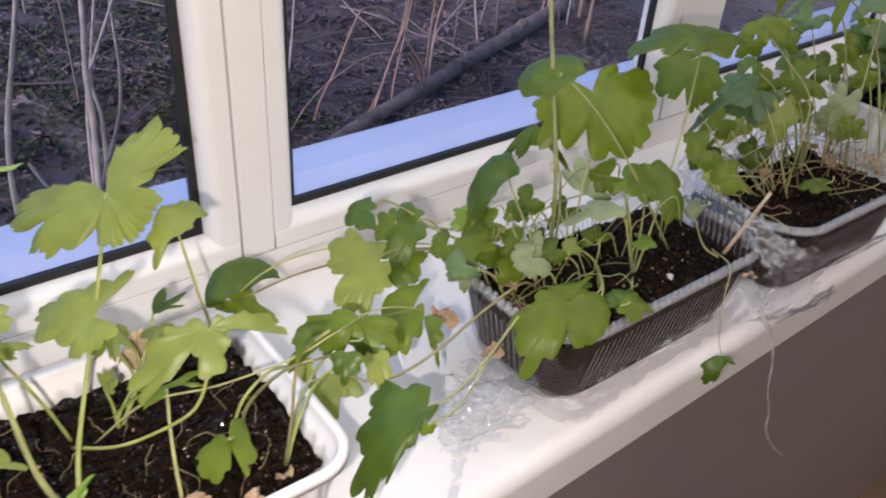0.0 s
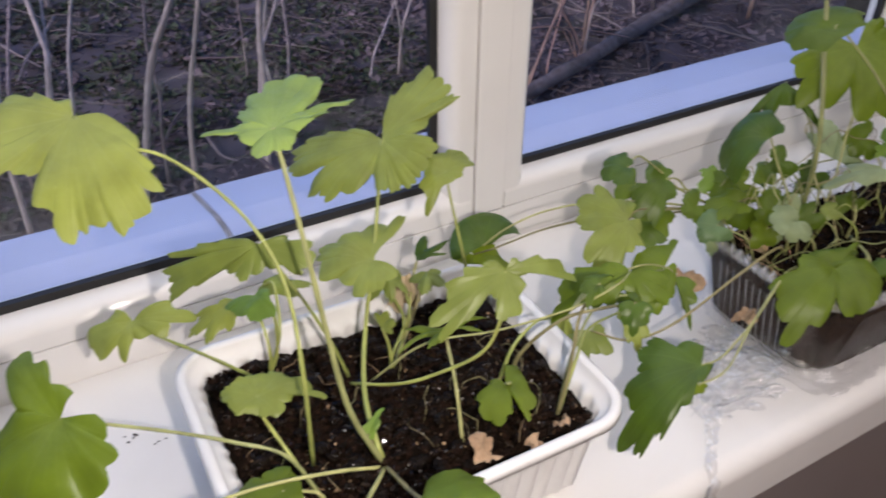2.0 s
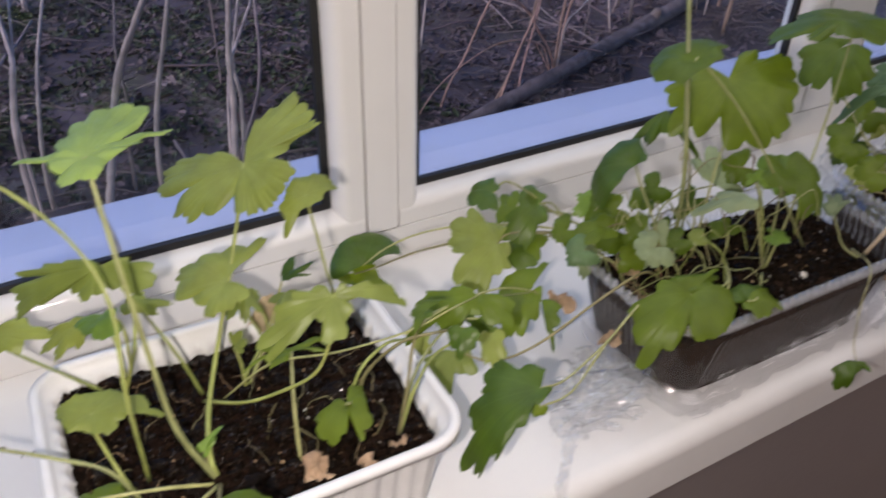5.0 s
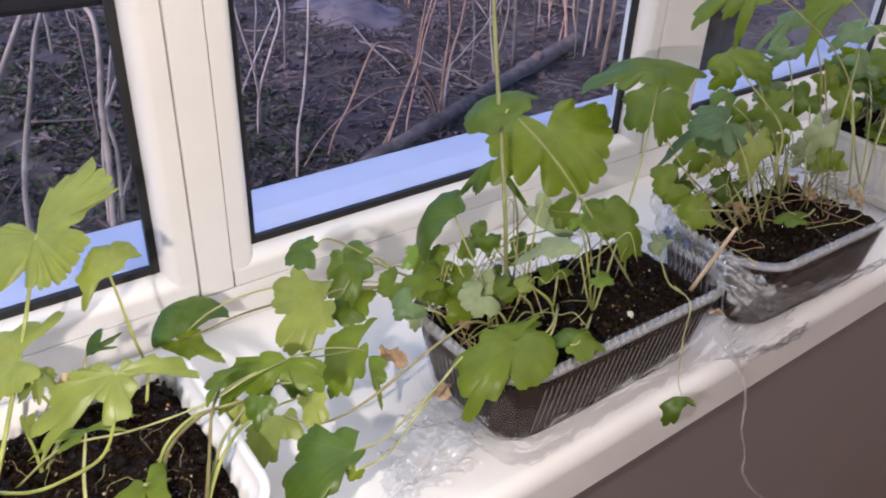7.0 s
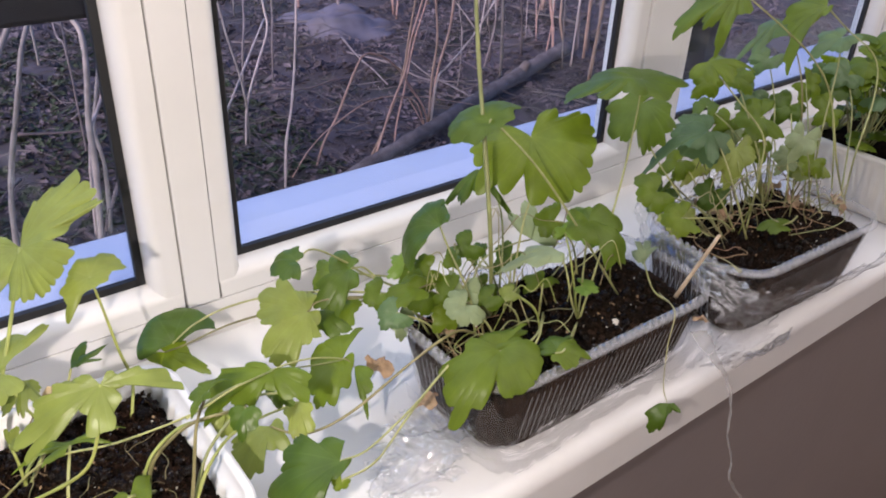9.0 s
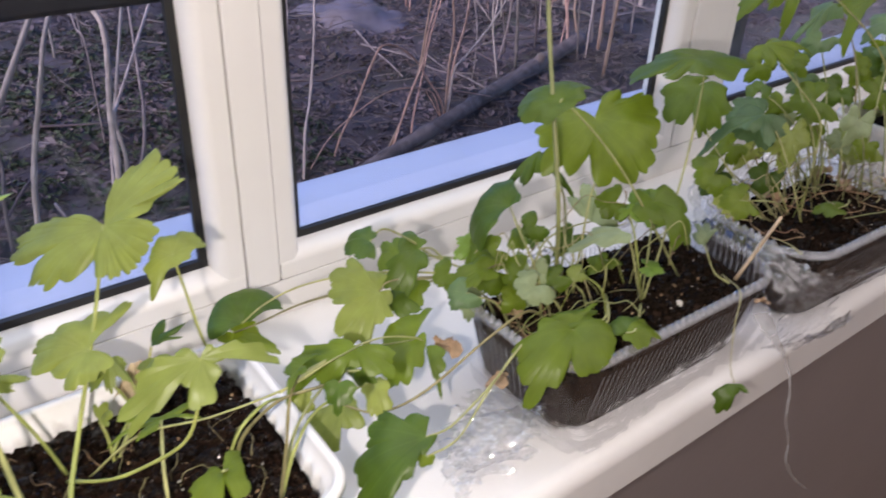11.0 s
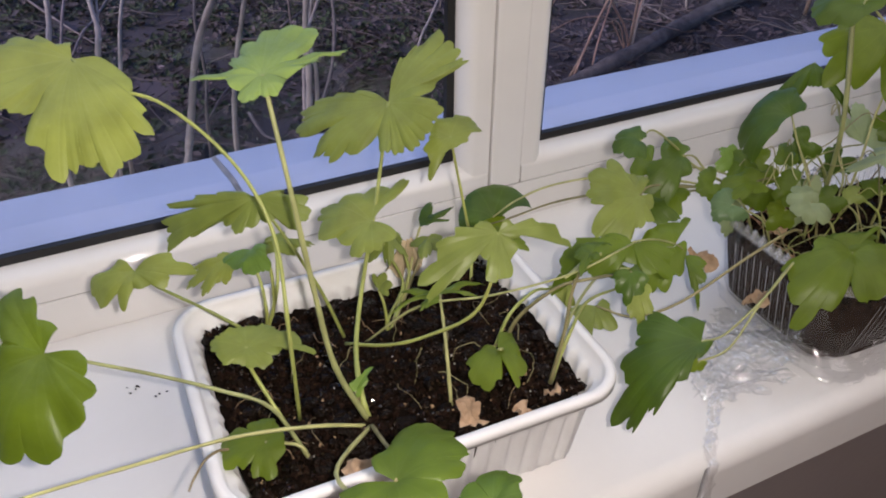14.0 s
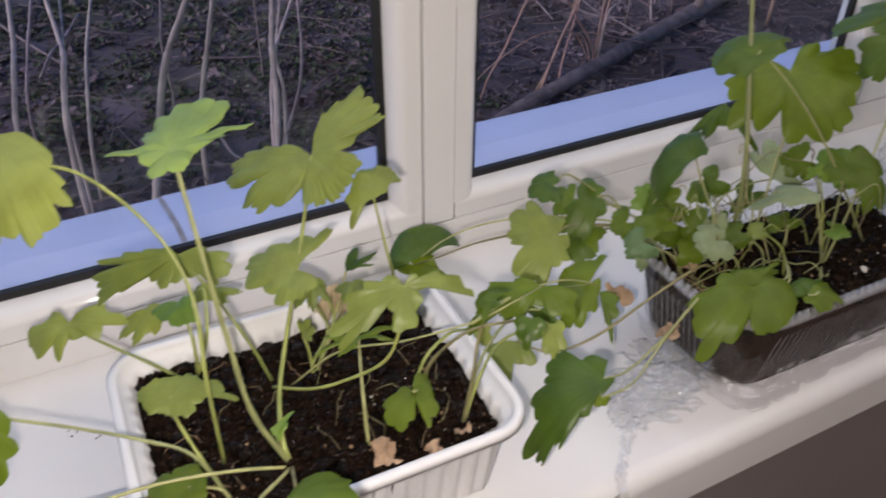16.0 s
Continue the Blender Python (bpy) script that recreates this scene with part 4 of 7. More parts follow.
stalk_leaf(p, mid, (-0.316, -0.161, 0.971), [(0.003, 0.011, 0.005), (0.001, 0.022, 0.009), (-0.007, 0.034, 0.010), (-0.011, 0.031, 0.008), (-0.028, 0.006, -0.009), (-0.038, 0.001, -0.015), (-0.024, -0.024, -0.019), (-0.009, -0.033, -0.016), (0.005, -0.030, -0.010), (0.014, -0.023, -0.003), (0.013, -0.015, -0.001)], [(-0.305, -0.162, 0.964), (-0.281, -0.165, 0.949), (-0.261, -0.170, 0.937), (-0.244, -0.179, 0.928), (-0.234, -0.188, 0.904)], 0.00095, 15, notch=0.7, arch=0.16, tooth=0.03, bays=(.97, .93, .97, .5, .9, .85, .88, .93, .95, .97))
stalk_leaf(p, mid, (-0.348, -0.203, 0.949), [(0.007, -0.008, 0.002), (-0.011, -0.011, -0.007), (-0.021, -0.000, -0.009), (-0.005, 0.011, -0.001), (0.011, 0.009, 0.006)], [(-0.325, -0.196, 0.941), (-0.297, -0.188, 0.931), (-0.261, -0.184, 0.924), (-0.229, -0.186, 0.917), (-0.205, -0.184, 0.904)], 0.00095, 16, notch=0.71, arch=0.10)
p = thing("seedling_plant", "tiny seedling with a split round leaf on soil", "plant", (-0.127, -0.169, 0.904), "seedlings in the trays")
stalk_leaf(p, mid, (-0.141, -0.181, 0.920), [(-0.005, 0.005, -0.001), (-0.016, -0.000, -0.001), (-0.018, -0.009, 0.000), (-0.014, -0.017, 0.001), (-0.008, -0.017, 0.002), (-0.003, -0.022, 0.003), (0.003, -0.018, 0.002), (0.009, -0.003, 0.001), (0.010, 0.013, -0.001)], [(-0.141, -0.184, 0.923), (-0.127, -0.169, 0.904)], 0.00095, 17, notch=0.9, arch=0.15, tooth=0.01, bays=(.95, .97, .97, .95, .4, .95, .95, .95))
p = thing("seedling_plant", "seedling leaning over the tray rim with clustered dark leaves", "plant", (-0.121, -0.196, 0.904), "seedlings in the trays")
stalk_leaf(p, mid, (-0.104, -0.192, 0.970), [(0.013, 0.005, 0.000), (0.004, 0.011, -0.001), (-0.008, 0.002, -0.001), (-0.011, -0.007, -0.002), (-0.002, -0.007, 0.002)], [(-0.110, -0.190, 0.953), (-0.116, -0.195, 0.931), (-0.121, -0.196, 0.904)], 0.00095, 20, notch=0.66, arch=0.2)
stalk_leaf(p, mid, (-0.064, -0.171, 0.949), [(-0.010, 0.010, -0.000), (-0.020, 0.019, -0.001), (-0.030, 0.018, -0.007), (-0.040, 0.008, -0.016), (-0.023, 0.001, -0.011), (-0.015, -0.007, -0.011), (-0.007, -0.005, -0.006), (0.000, -0.016, -0.008), (0.007, -0.021, -0.007), (0.013, -0.014, -0.000)], [(-0.093, -0.193, 0.967), (-0.111, -0.187, 0.957), (-0.139, -0.169, 0.942), (-0.165, -0.149, 0.930), (-0.187, -0.134, 0.904)], 0.0006, 21, notch=0.86, arch=0.16, tooth=0.03, bays=(.95, .93, .93, .72, .95, .85, .75, .95, .9))
stalk_leaf(p, mid, (-0.008, -0.142, 0.911), [(0.023, 0.013, 0.010), (0.007, 0.014, 0.006), (-0.013, 0.012, 0.001), (-0.025, -0.003, -0.007), (-0.025, -0.012, -0.010), (-0.017, -0.018, -0.010), (-0.007, -0.015, -0.007), (0.006, -0.004, 0.000)], [(-0.032, -0.155, 0.927), (-0.062, -0.164, 0.942), (-0.088, -0.170, 0.947), (-0.113, -0.187, 0.956)], 0.0006, 22, notch=0.88, arch=0.2, tooth=0.04, bays=(.82, .93, .93, .93, .93, .9, .9))
stalk_leaf(p, dark, (-0.093, -0.205, 0.965), [(-0.007, 0.003, -0.002), (-0.008, -0.003, -0.006), (-0.008, -0.009, -0.008), (-0.001, -0.009, -0.005), (0.004, -0.007, -0.001)], [(-0.096, -0.189, 0.952), (-0.112, -0.181, 0.946), (-0.126, -0.172, 0.926), (-0.130, -0.168, 0.904)], 0.00095, 23, notch=0.9, arch=0.15, tooth=0.03)
stalk_leaf(p, mid, (-0.003, -0.147, 0.907), [(0.007, -0.010, -0.002), (-0.000, -0.018, -0.006), (-0.009, -0.027, -0.012), (-0.007, -0.017, -0.008)], [(-0.011, -0.148, 0.917), (-0.041, -0.156, 0.935), (-0.076, -0.166, 0.944), (-0.113, -0.187, 0.956)], 0.0006, 24, notch=0.85, arch=0.12, tooth=0.05)
stalk_leaf(p, young, (-0.045, -0.157, 0.909), [(-0.009, -0.001, -0.003), (-0.011, -0.014, -0.009), (-0.008, -0.020, -0.011), (0.000, -0.017, -0.007), (0.005, -0.008, -0.002)], [(-0.083, -0.169, 0.920), (-0.107, -0.188, 0.924), (-0.121, -0.196, 0.904)], 0.00095, 25, notch=0.88, arch=0.12, tooth=0.05)
stalk_leaf(p, young, (-0.055, -0.141, 0.885), [(-0.022, 0.005, -0.005), (-0.027, -0.000, -0.009), (-0.025, -0.014, -0.013), (-0.015, -0.019, -0.012), (-0.008, -0.010, -0.006), (0.003, -0.016, -0.005), (0.007, -0.003, 0.001)], [(-0.044, -0.160, 0.888), (-0.019, -0.167, 0.895), (0.023, -0.168, 0.913), (0.056, -0.164, 0.917), (0.084, -0.152, 0.897)], 0.00095, 26, notch=0.86, arch=0.12, tooth=0.05, bays=(.92, .85, .88, .65, .88, .9))
stalk_leaf(p, dark, (-0.061, -0.169, 0.932), [(-0.003, 0.012, -0.004), (-0.003, -0.004, -0.007), (0.002, -0.010, -0.002), (0.008, -0.003, 0.001)], [(-0.074, -0.164, 0.930), (-0.105, -0.184, 0.929), (-0.121, -0.196, 0.904)], 0.00095, 96, notch=0.73, arch=.15)
stalk_leaf(p, young, (-0.081, -0.145, 0.912), [(-0.005, 0.002, 0.001), (-0.011, 0.002, -0.001), (-0.009, -0.006, -0.008), (0.002, -0.009, -0.008), (0.003, -0.003, -0.003)], [(-0.093, -0.148, 0.915), (-0.108, -0.157, 0.925), (-0.124, -0.162, 0.920), (-0.134, -0.166, 0.904)], 0.00095, 97, notch=0.88, arch=0.1, tooth=0.05)
p = thing("seedling_plant", "sprawling seedling whose long stalks reach over the windowsill", "plant", (0.084, -0.124, 0.906), "seedlings in the trays")
stalk_leaf(p, young, (-0.014, -0.115, 0.931), [(0.009, 0.009, 0.006), (0.003, 0.014, 0.007), (-0.002, 0.026, 0.012), (-0.018, 0.025, 0.008), (-0.024, 0.016, 0.002), (-0.033, -0.006, -0.011), (-0.031, -0.012, -0.013), (-0.021, -0.021, -0.015), (-0.010, -0.015, -0.010), (-0.001, -0.016, -0.008), (0.002, -0.009, -0.004)], [(-0.003, -0.112, 0.933), (0.029, -0.116, 0.926), (0.059, -0.120, 0.913), (0.084, -0.124, 0.906)], 0.0008, 27, notch=0.85, arch=0.1, tooth=0.05, bays=(.9, .82, .82, .93, .68, .9, .9, .8, .85, .95))
stalk_leaf(p, dark, (-0.017, -0.111, 0.964), [(0.006, 0.004, 0.001), (0.009, 0.015, 0.003), (-0.002, 0.015, 0.001), (-0.016, 0.001, -0.002), (-0.013, -0.008, -0.002), (-0.006, -0.013, -0.002)], [(-0.003, -0.104, 0.964), (0.019, -0.101, 0.947), (0.037, -0.102, 0.930), (0.067, -0.112, 0.911)], 0.0008, 28, notch=0.9, arch=0.2, tooth=0.03)
stalk_leaf(p, dark, (0.022, -0.104, 0.942), [(0.007, 0.004, 0.002), (0.003, 0.014, 0.006), (-0.014, 0.002, 0.001), (-0.024, 0.001, 0.000), (-0.029, -0.009, -0.004), (-0.019, -0.020, -0.008), (-0.005, -0.013, -0.005)], [(0.032, -0.104, 0.939), (0.043, -0.108, 0.927), (0.069, -0.114, 0.910)], 0.0008, 29, notch=0.88, arch=0.2, tooth=0.04)
stalk_leaf(p, dark, (-0.076, -0.060, 0.901), [(-0.021, 0.002, -0.003), (-0.016, 0.013, 0.003), (-0.002, 0.020, 0.010), (0.019, 0.018, 0.012), (0.028, 0.004, 0.007), (0.027, -0.003, 0.004), (0.017, 0.001, 0.004)], [(-0.064, -0.068, 0.915), (-0.045, -0.078, 0.926), (-0.017, -0.091, 0.931), (0.022, -0.105, 0.926), (0.075, -0.118, 0.909)], 0.0008, 30, notch=0.95, arch=0.25, tooth=0.02, bays=(.97, .97, .97, .97, .97, .9))
stalk_leaf(p, mid, (-0.081, -0.058, 0.895), [(-0.010, 0.006, -0.003), (-0.001, -0.016, -0.004), (0.014, -0.027, 0.000), (0.013, -0.003, 0.005), (-0.001, 0.017, 0.003)], [(-0.070, -0.068, 0.903), (-0.044, -0.084, 0.918), (-0.003, -0.106, 0.928), (0.033, -0.125, 0.928), (0.059, -0.136, 0.913)], 0.0008, 31, notch=0.75, arch=0.10)
stalk_leaf(p, dark, (-0.055, -0.217, 0.921), [(-0.002, 0.015, 0.002), (-0.008, 0.028, 0.002), (-0.018, 0.024, -0.003), (-0.035, 0.013, -0.011), (-0.049, -0.001, -0.020), (-0.046, -0.010, -0.020), (-0.036, -0.013, -0.016), (-0.017, -0.012, -0.009), (-0.007, -0.006, -0.004)], [(-0.038, -0.214, 0.916), (-0.013, -0.206, 0.916), (0.005, -0.199, 0.916), (0.042, -0.183, 0.916), (0.078, -0.166, 0.897)], 0.0008, 32, notch=0.85, arch=0.14, tooth=0.07, bays=(.97, .93, .84, .84, .9, .88, .82, .95))
stalk_leaf(p, mid, (-0.055, -0.218, 0.909), [(-0.000, 0.003, 0.003), (-0.004, 0.003, 0.001), (-0.004, -0.001, -0.004), (0.001, -0.003, -0.003), (0.004, -0.002, -0.000)], [(-0.034, -0.216, 0.908), (-0.004, -0.202, 0.912), (0.034, -0.186, 0.916), (0.074, -0.166, 0.897)], 0.0008, 33, notch=0.82, arch=0.05)
stalk_leaf(p, dark, (-0.001, -0.103, 0.919), [(-0.008, -0.009, -0.005), (-0.002, -0.022, -0.004), (0.008, -0.024, 0.001), (0.008, -0.013, 0.002)], [(0.011, -0.108, 0.919), (0.034, -0.110, 0.919), (0.069, -0.115, 0.909)], 0.0008, 95, notch=0.9, arch=0.12, tooth=0.04)
p = thing("seedling_plant", "tall seedling with broad folded leaves in the clear box", "plant", (0.194, -0.173, 0.896), "seedlings in the trays")
stalk_leaf(p, mid, (0.102, -0.130, 1.027), [(-0.022, 0.010, -0.007), (-0.009, 0.024, -0.002), (0.009, 0.029, 0.005), (0.026, 0.024, 0.010), (0.026, 0.005, 0.009), (0.013, -0.008, 0.004), (-0.001, -0.010, -0.001), (-0.018, -0.008, -0.006)], [(0.106, -0.131, 1.027), (0.125, -0.148, 1.002), (0.146, -0.165, 0.966), (0.194, -0.173, 0.896)], 0.0008, 34, notch=0.92, arch=0.22, closed=1, tooth=0.03, bays=(.97, .97, .97, .97, .97, .93, .93))
stalk_leaf(p, mid, (0.153, -0.114, 1.002), [(-0.022, 0.019, 0.003), (-0.040, 0.013, -0.008), (-0.047, -0.006, -0.023), (-0.034, -0.016, -0.024), (-0.022, -0.031, -0.029), (0.000, -0.041, -0.026), (0.013, -0.043, -0.021), (0.030, -0.032, -0.007), (0.043, -0.010, 0.011), (0.026, 0.004, 0.013)], [(0.141, -0.132, 0.975), (0.127, -0.141, 0.959), (0.116, -0.149, 0.937), (0.117, -0.147, 0.896)], 0.0008, 35, notch=0.8, arch=0.1, tooth=0.07, bays=(.92, .85, .9, .6, .88, .95, .88, .93, .93))
stalk_leaf(p, dark, (0.135, -0.085, 0.972), [(-0.026, 0.005, -0.021), (-0.019, -0.007, -0.019), (-0.005, -0.012, -0.011), (0.000, -0.036, -0.018)], [(0.137, -0.105, 0.957), (0.126, -0.125, 0.939), (0.120, -0.132, 0.896)], 0.0008, 36, notch=0.68, arch=0.15)
p = thing("seedling_plant", "bushy lobed seedling rooted in the ribbed clear box", "plant", (0.082, -0.154, 0.896), "seedlings in the trays")
stalk_leaf(p, dark, (0.064, -0.136, 0.973), [(0.007, -0.003, 0.005), (0.012, 0.018, 0.008), (0.005, 0.031, 0.002), (-0.007, 0.032, -0.007), (-0.016, 0.025, -0.014), (-0.025, 0.001, -0.019)], [(0.066, -0.142, 0.961), (0.073, -0.156, 0.931), (0.082, -0.154, 0.896)], 0.0008, 37, notch=0.93, arch=0.3, tooth=0.03, bays=(.97, .97, .97, .97, .9))
stalk_leaf(p, pale, (0.160, -0.118, 0.925), [(-0.002, 0.024, 0.010), (0.013, 0.024, 0.018), (0.019, -0.005, 0.011), (0.010, -0.016, 0.002)], [(0.140, -0.117, 0.926), (0.116, -0.116, 0.920), (0.092, -0.130, 0.896)], 0.0008, 38, notch=0.68, arch=0.1)
stalk_leaf(p, pale, (0.133, -0.167, 0.949), [(-0.007, -0.009, -0.002), (-0.023, -0.002, -0.002), (-0.038, 0.013, -0.004), (-0.010, 0.018, -0.003)], [(0.137, -0.172, 0.938), (0.137, -0.181, 0.917), (0.150, -0.177, 0.896)], 0.0008, 39, notch=0.84, arch=0.06)
p = thing("seedling_plant", "bushy lobed seedling rooted in the ribbed clear box", "plant", (0.149, -0.178, 0.896), "seedlings in the trays")
stalk_leaf(p, mid, (0.162, -0.164, 0.960), [(-0.006, 0.011, 0.004), (-0.020, -0.004, -0.003), (-0.010, -0.015, -0.007), (-0.007, -0.029, -0.013), (0.011, -0.030, -0.012), (0.023, -0.010, -0.003), (0.018, 0.004, 0.003)], [(0.152, -0.174, 0.934), (0.149, -0.178, 0.896)], 0.0008, 40, notch=0.86, arch=0.18, tooth=0.05, bays=(.85, .88, .8, .9, .7, .9))
stalk_leaf(p, bright, (0.153, -0.154, 0.949), [(-0.008, 0.002, -0.002), (-0.003, 0.007, 0.002), (0.007, 0.005, 0.005), (0.010, -0.004, 0.002), (0.002, -0.007, -0.002)], [(0.149, -0.166, 0.934), (0.149, -0.178, 0.896)], 0.0008, 41, notch=0.71, arch=0.10)
stalk_leaf(p, pale, (0.214, -0.175, 0.916), [(-0.001, 0.011, 0.005), (0.009, 0.018, 0.010), (0.020, 0.015, 0.012), (0.015, 0.001, 0.009), (-0.001, 0.002, 0.003)], [(0.213, -0.187, 0.901), (0.217, -0.198, 0.896)], 0.0008, 42, notch=0.68, arch=0.15)
p = thing("seedling_plant", "low seedling with broad leaves draped over the box rim", "plant", (0.136, -0.159, 0.896), "seedlings in the trays")
stalk_leaf(p, mid, (0.061, -0.198, 0.923), [(0.026, 0.005, 0.005), (0.005, 0.008, 0.003), (-0.015, 0.013, 0.002), (-0.034, 0.011, -0.002), (-0.040, -0.005, -0.007), (-0.044, -0.016, -0.012), (-0.028, -0.020, -0.010), (-0.016, -0.023, -0.010), (-0.004, -0.026, -0.009), (0.015, -0.021, -0.004), (0.021, -0.011, -0.000)], [(0.067, -0.207, 0.917), (0.089, -0.200, 0.920), (0.136, -0.159, 0.896)], 0.0008, 43, notch=0.85, arch=0.2, tooth=0.03, bays=(.8, .9, .9, .93, .95, .95, .6, .97, .95, .97))
stalk_leaf(p, mid, (0.058, -0.195, 0.924), [(0.003, 0.014, -0.001), (0.029, 0.003, 0.005), (0.018, -0.007, 0.001)], [(0.073, -0.200, 0.921), (0.089, -0.198, 0.921), (0.134, -0.162, 0.896)], 0.0008, 44, notch=0.78, arch=0.12)
stalk_leaf(p, dark, (0.097, -0.209, 0.913), [(0.024, 0.009, 0.003), (0.012, 0.012, 0.002), (-0.006, 0.011, 0.000), (-0.010, 0.004, -0.001)], [(0.100, -0.213, 0.914), (0.148, -0.179, 0.896)], 0.0008, 45, notch=0.85, arch=0.2, tooth=0.03)
stalk_leaf(p, mid, (0.092, -0.212, 0.916), [(0.019, 0.003, 0.003), (0.020, -0.012, -0.000), (0.008, -0.012, -0.002), (-0.003, -0.012, -0.003), (-0.005, -0.004, -0.002)], [(0.099, -0.213, 0.917), (0.148, -0.179, 0.896)], 0.0008, 46, notch=0.85, arch=0.15, tooth=0.05)
p = thing("seedling_plant", "bushy lobed seedling rooted in the ribbed clear box", "plant", (0.103, -0.145, 0.896), "seedlings in the trays")
stalk_leaf(p, pale, (0.074, -0.148, 0.931), [(-0.001, 0.011, 0.009), (-0.011, 0.004, -0.004), (-0.010, -0.011, -0.016), (0.003, -0.012, -0.008), (0.011, -0.001, 0.006)], [(0.082, -0.145, 0.935), (0.086, -0.152, 0.920), (0.103, -0.145, 0.896)], 0.0008, 47, notch=0.80, arch=0.17)
stalk_leaf(p, mid, (0.049, -0.137, 0.936), [(0.017, 0.002, 0.003), (0.004, 0.009, 0.003), (-0.019, 0.009, -0.001), (-0.018, -0.003, -0.003), (-0.001, -0.010, -0.002)], [(0.061, -0.138, 0.935), (0.076, -0.147, 0.925), (0.103, -0.145, 0.896)], 0.0008, 48, notch=0.80, arch=0.15)
stalk_leaf(p, mid, (0.062, -0.122, 0.934), [(0.009, 0.007, 0.006), (-0.001, 0.017, 0.004), (-0.013, 0.007, -0.005), (-0.010, -0.012, -0.008), (0.003, -0.015, -0.002)], [(0.070, -0.132, 0.930), (0.082, -0.146, 0.923), (0.103, -0.145, 0.896)], 0.0008, 49, notch=0.80, arch=0.15)
stalk_leaf(p, pale, (0.042, -0.127, 0.915), [(-0.006, 0.007, 0.005), (-0.011, -0.002, -0.003), (-0.005, -0.012, -0.011), (0.008, -0.006, -0.004), (0.010, 0.003, 0.004)], [(0.055, -0.130, 0.915), (0.071, -0.144, 0.915), (0.103, -0.145, 0.896)], 0.0008, 50, notch=0.82, arch=0.15)
stalk_leaf(p, dark, (0.139, -0.088, 0.903), [(-0.006, -0.003, -0.006), (-0.005, 0.006, -0.002), (0.004, 0.009, 0.007), (0.008, 0.002, 0.008), (0.003, -0.005, 0.000)], [(0.129, -0.102, 0.904), (0.112, -0.125, 0.904), (0.103, -0.145, 0.896)], 0.0008, 51, notch=0.82, arch=0.10)
stalk_leaf(p, young, (0.109, -0.155, 0.921), [(-0.006, 0.001, -0.001), (-0.002, 0.004, 0.000), (0.005, 0.004, 0.001), (0.006, -0.001, 0.001), (0.001, -0.005, -0.000)], [(0.104, -0.154, 0.917), (0.103, -0.145, 0.896)], 0.0008, 52, notch=0.82, arch=0.10)
stalk_leaf(p, bright, (0.149, -0.178, 0.923), [(-0.006, 0.002, -0.002), (-0.005, -0.008, -0.001), (0.004, -0.010, 0.001), (0.008, -0.000, 0.002), (0.003, 0.008, 0.001)], [(0.143, -0.178, 0.917), (0.149, -0.178, 0.896)], 0.0008, 53, notch=0.82, arch=0.10)
stalk_leaf(p, mid, (0.084, -0.126, 0.933), [(-0.004, 0.007, 0.001), (0.010, 0.017, 0.009), (0.012, 0.006, 0.010), (0.002, -0.006, 0.005)], [(0.082, -0.131, 0.927), (0.089, -0.149, 0.917), (0.103, -0.145, 0.896)], 0.0008, 98, notch=0.78, arch=.15)
p = thing("seedling_plant", "tall seedling with a flat wide leaf above the clear box", "plant", (0.149, -0.179, 0.896), "seedlings in the trays")
stalk_leaf(p, mid, (0.224, -0.139, 1.035), [(-0.054, 0.013, -0.002), (-0.044, -0.004, 0.001), (-0.026, -0.012, -0.001), (0.001, -0.022, -0.007), (0.036, -0.010, -0.005), (0.046, 0.014, -0.005), (0.015, 0.040, -0.005)], [(0.216, -0.146, 1.018), (0.194, -0.160, 0.981), (0.166, -0.174, 0.937), (0.149, -0.179, 0.896)], 0.0008, 54, notch=0.75, arch=0.1, closed=1)
stalk_leaf(p, mid, (0.297, -0.089, 0.989), [(0.008, -0.003, 0.004), (-0.004, 0.014, 0.003), (-0.021, 0.019, -0.006), (-0.031, 0.001, -0.019), (-0.029, -0.008, -0.021), (-0.024, -0.025, -0.024), (-0.012, -0.031, -0.018), (0.002, -0.031, -0.010), (0.010, -0.020, -0.001)], [(0.290, -0.103, 0.965), (0.300, -0.129, 0.932), (0.320, -0.154, 0.896)], 0.0008, 55, notch=0.86, arch=0.16, tooth=0.06, bays=(.9, .9, .92, .9, .65, .93, .88, .9))
p = thing("seedling_plant", "dense leafy seedling in the far ribbed clear box", "plant", (0.462, -0.191, 0.896), "seedlings in the trays")
stalk_leaf(p, mid, (0.296, -0.151, 1.086), [(-0.000, 0.032, -0.001), (-0.051, 0.009, -0.019), (-0.040, -0.004, -0.016), (-0.038, -0.016, -0.028), (-0.007, -0.015, -0.011)], [(0.331, -0.169, 1.060), (0.369, -0.176, 1.034), (0.391, -0.185, 1.005), (0.399, -0.201, 0.954), (0.462, -0.191, 0.896)], 0.0008, 56, notch=0.68, arch=0.12)
stalk_leaf(p, mid, (0.326, -0.118, 1.024), [(-0.018, 0.001, -0.012), (-0.011, -0.017, -0.011), (0.005, -0.022, -0.008), (0.041, -0.018, -0.000), (0.037, 0.002, -0.002)], [(0.341, -0.143, 0.997), (0.352, -0.162, 0.974), (0.347, -0.169, 0.949), (0.346, -0.171, 0.896)], 0.0008, 57, notch=0.68, arch=0.12)
stalk_leaf(p, teal, (0.425, -0.111, 1.040), [(-0.004, 0.016, -0.007), (-0.048, 0.010, -0.027), (-0.036, -0.003, -0.018), (-0.004, -0.012, -0.010)], [(0.428, -0.130, 1.019), (0.419, -0.152, 0.980), (0.444, -0.152, 0.896)], 0.0008, 58, notch=0.64, arch=0.1)
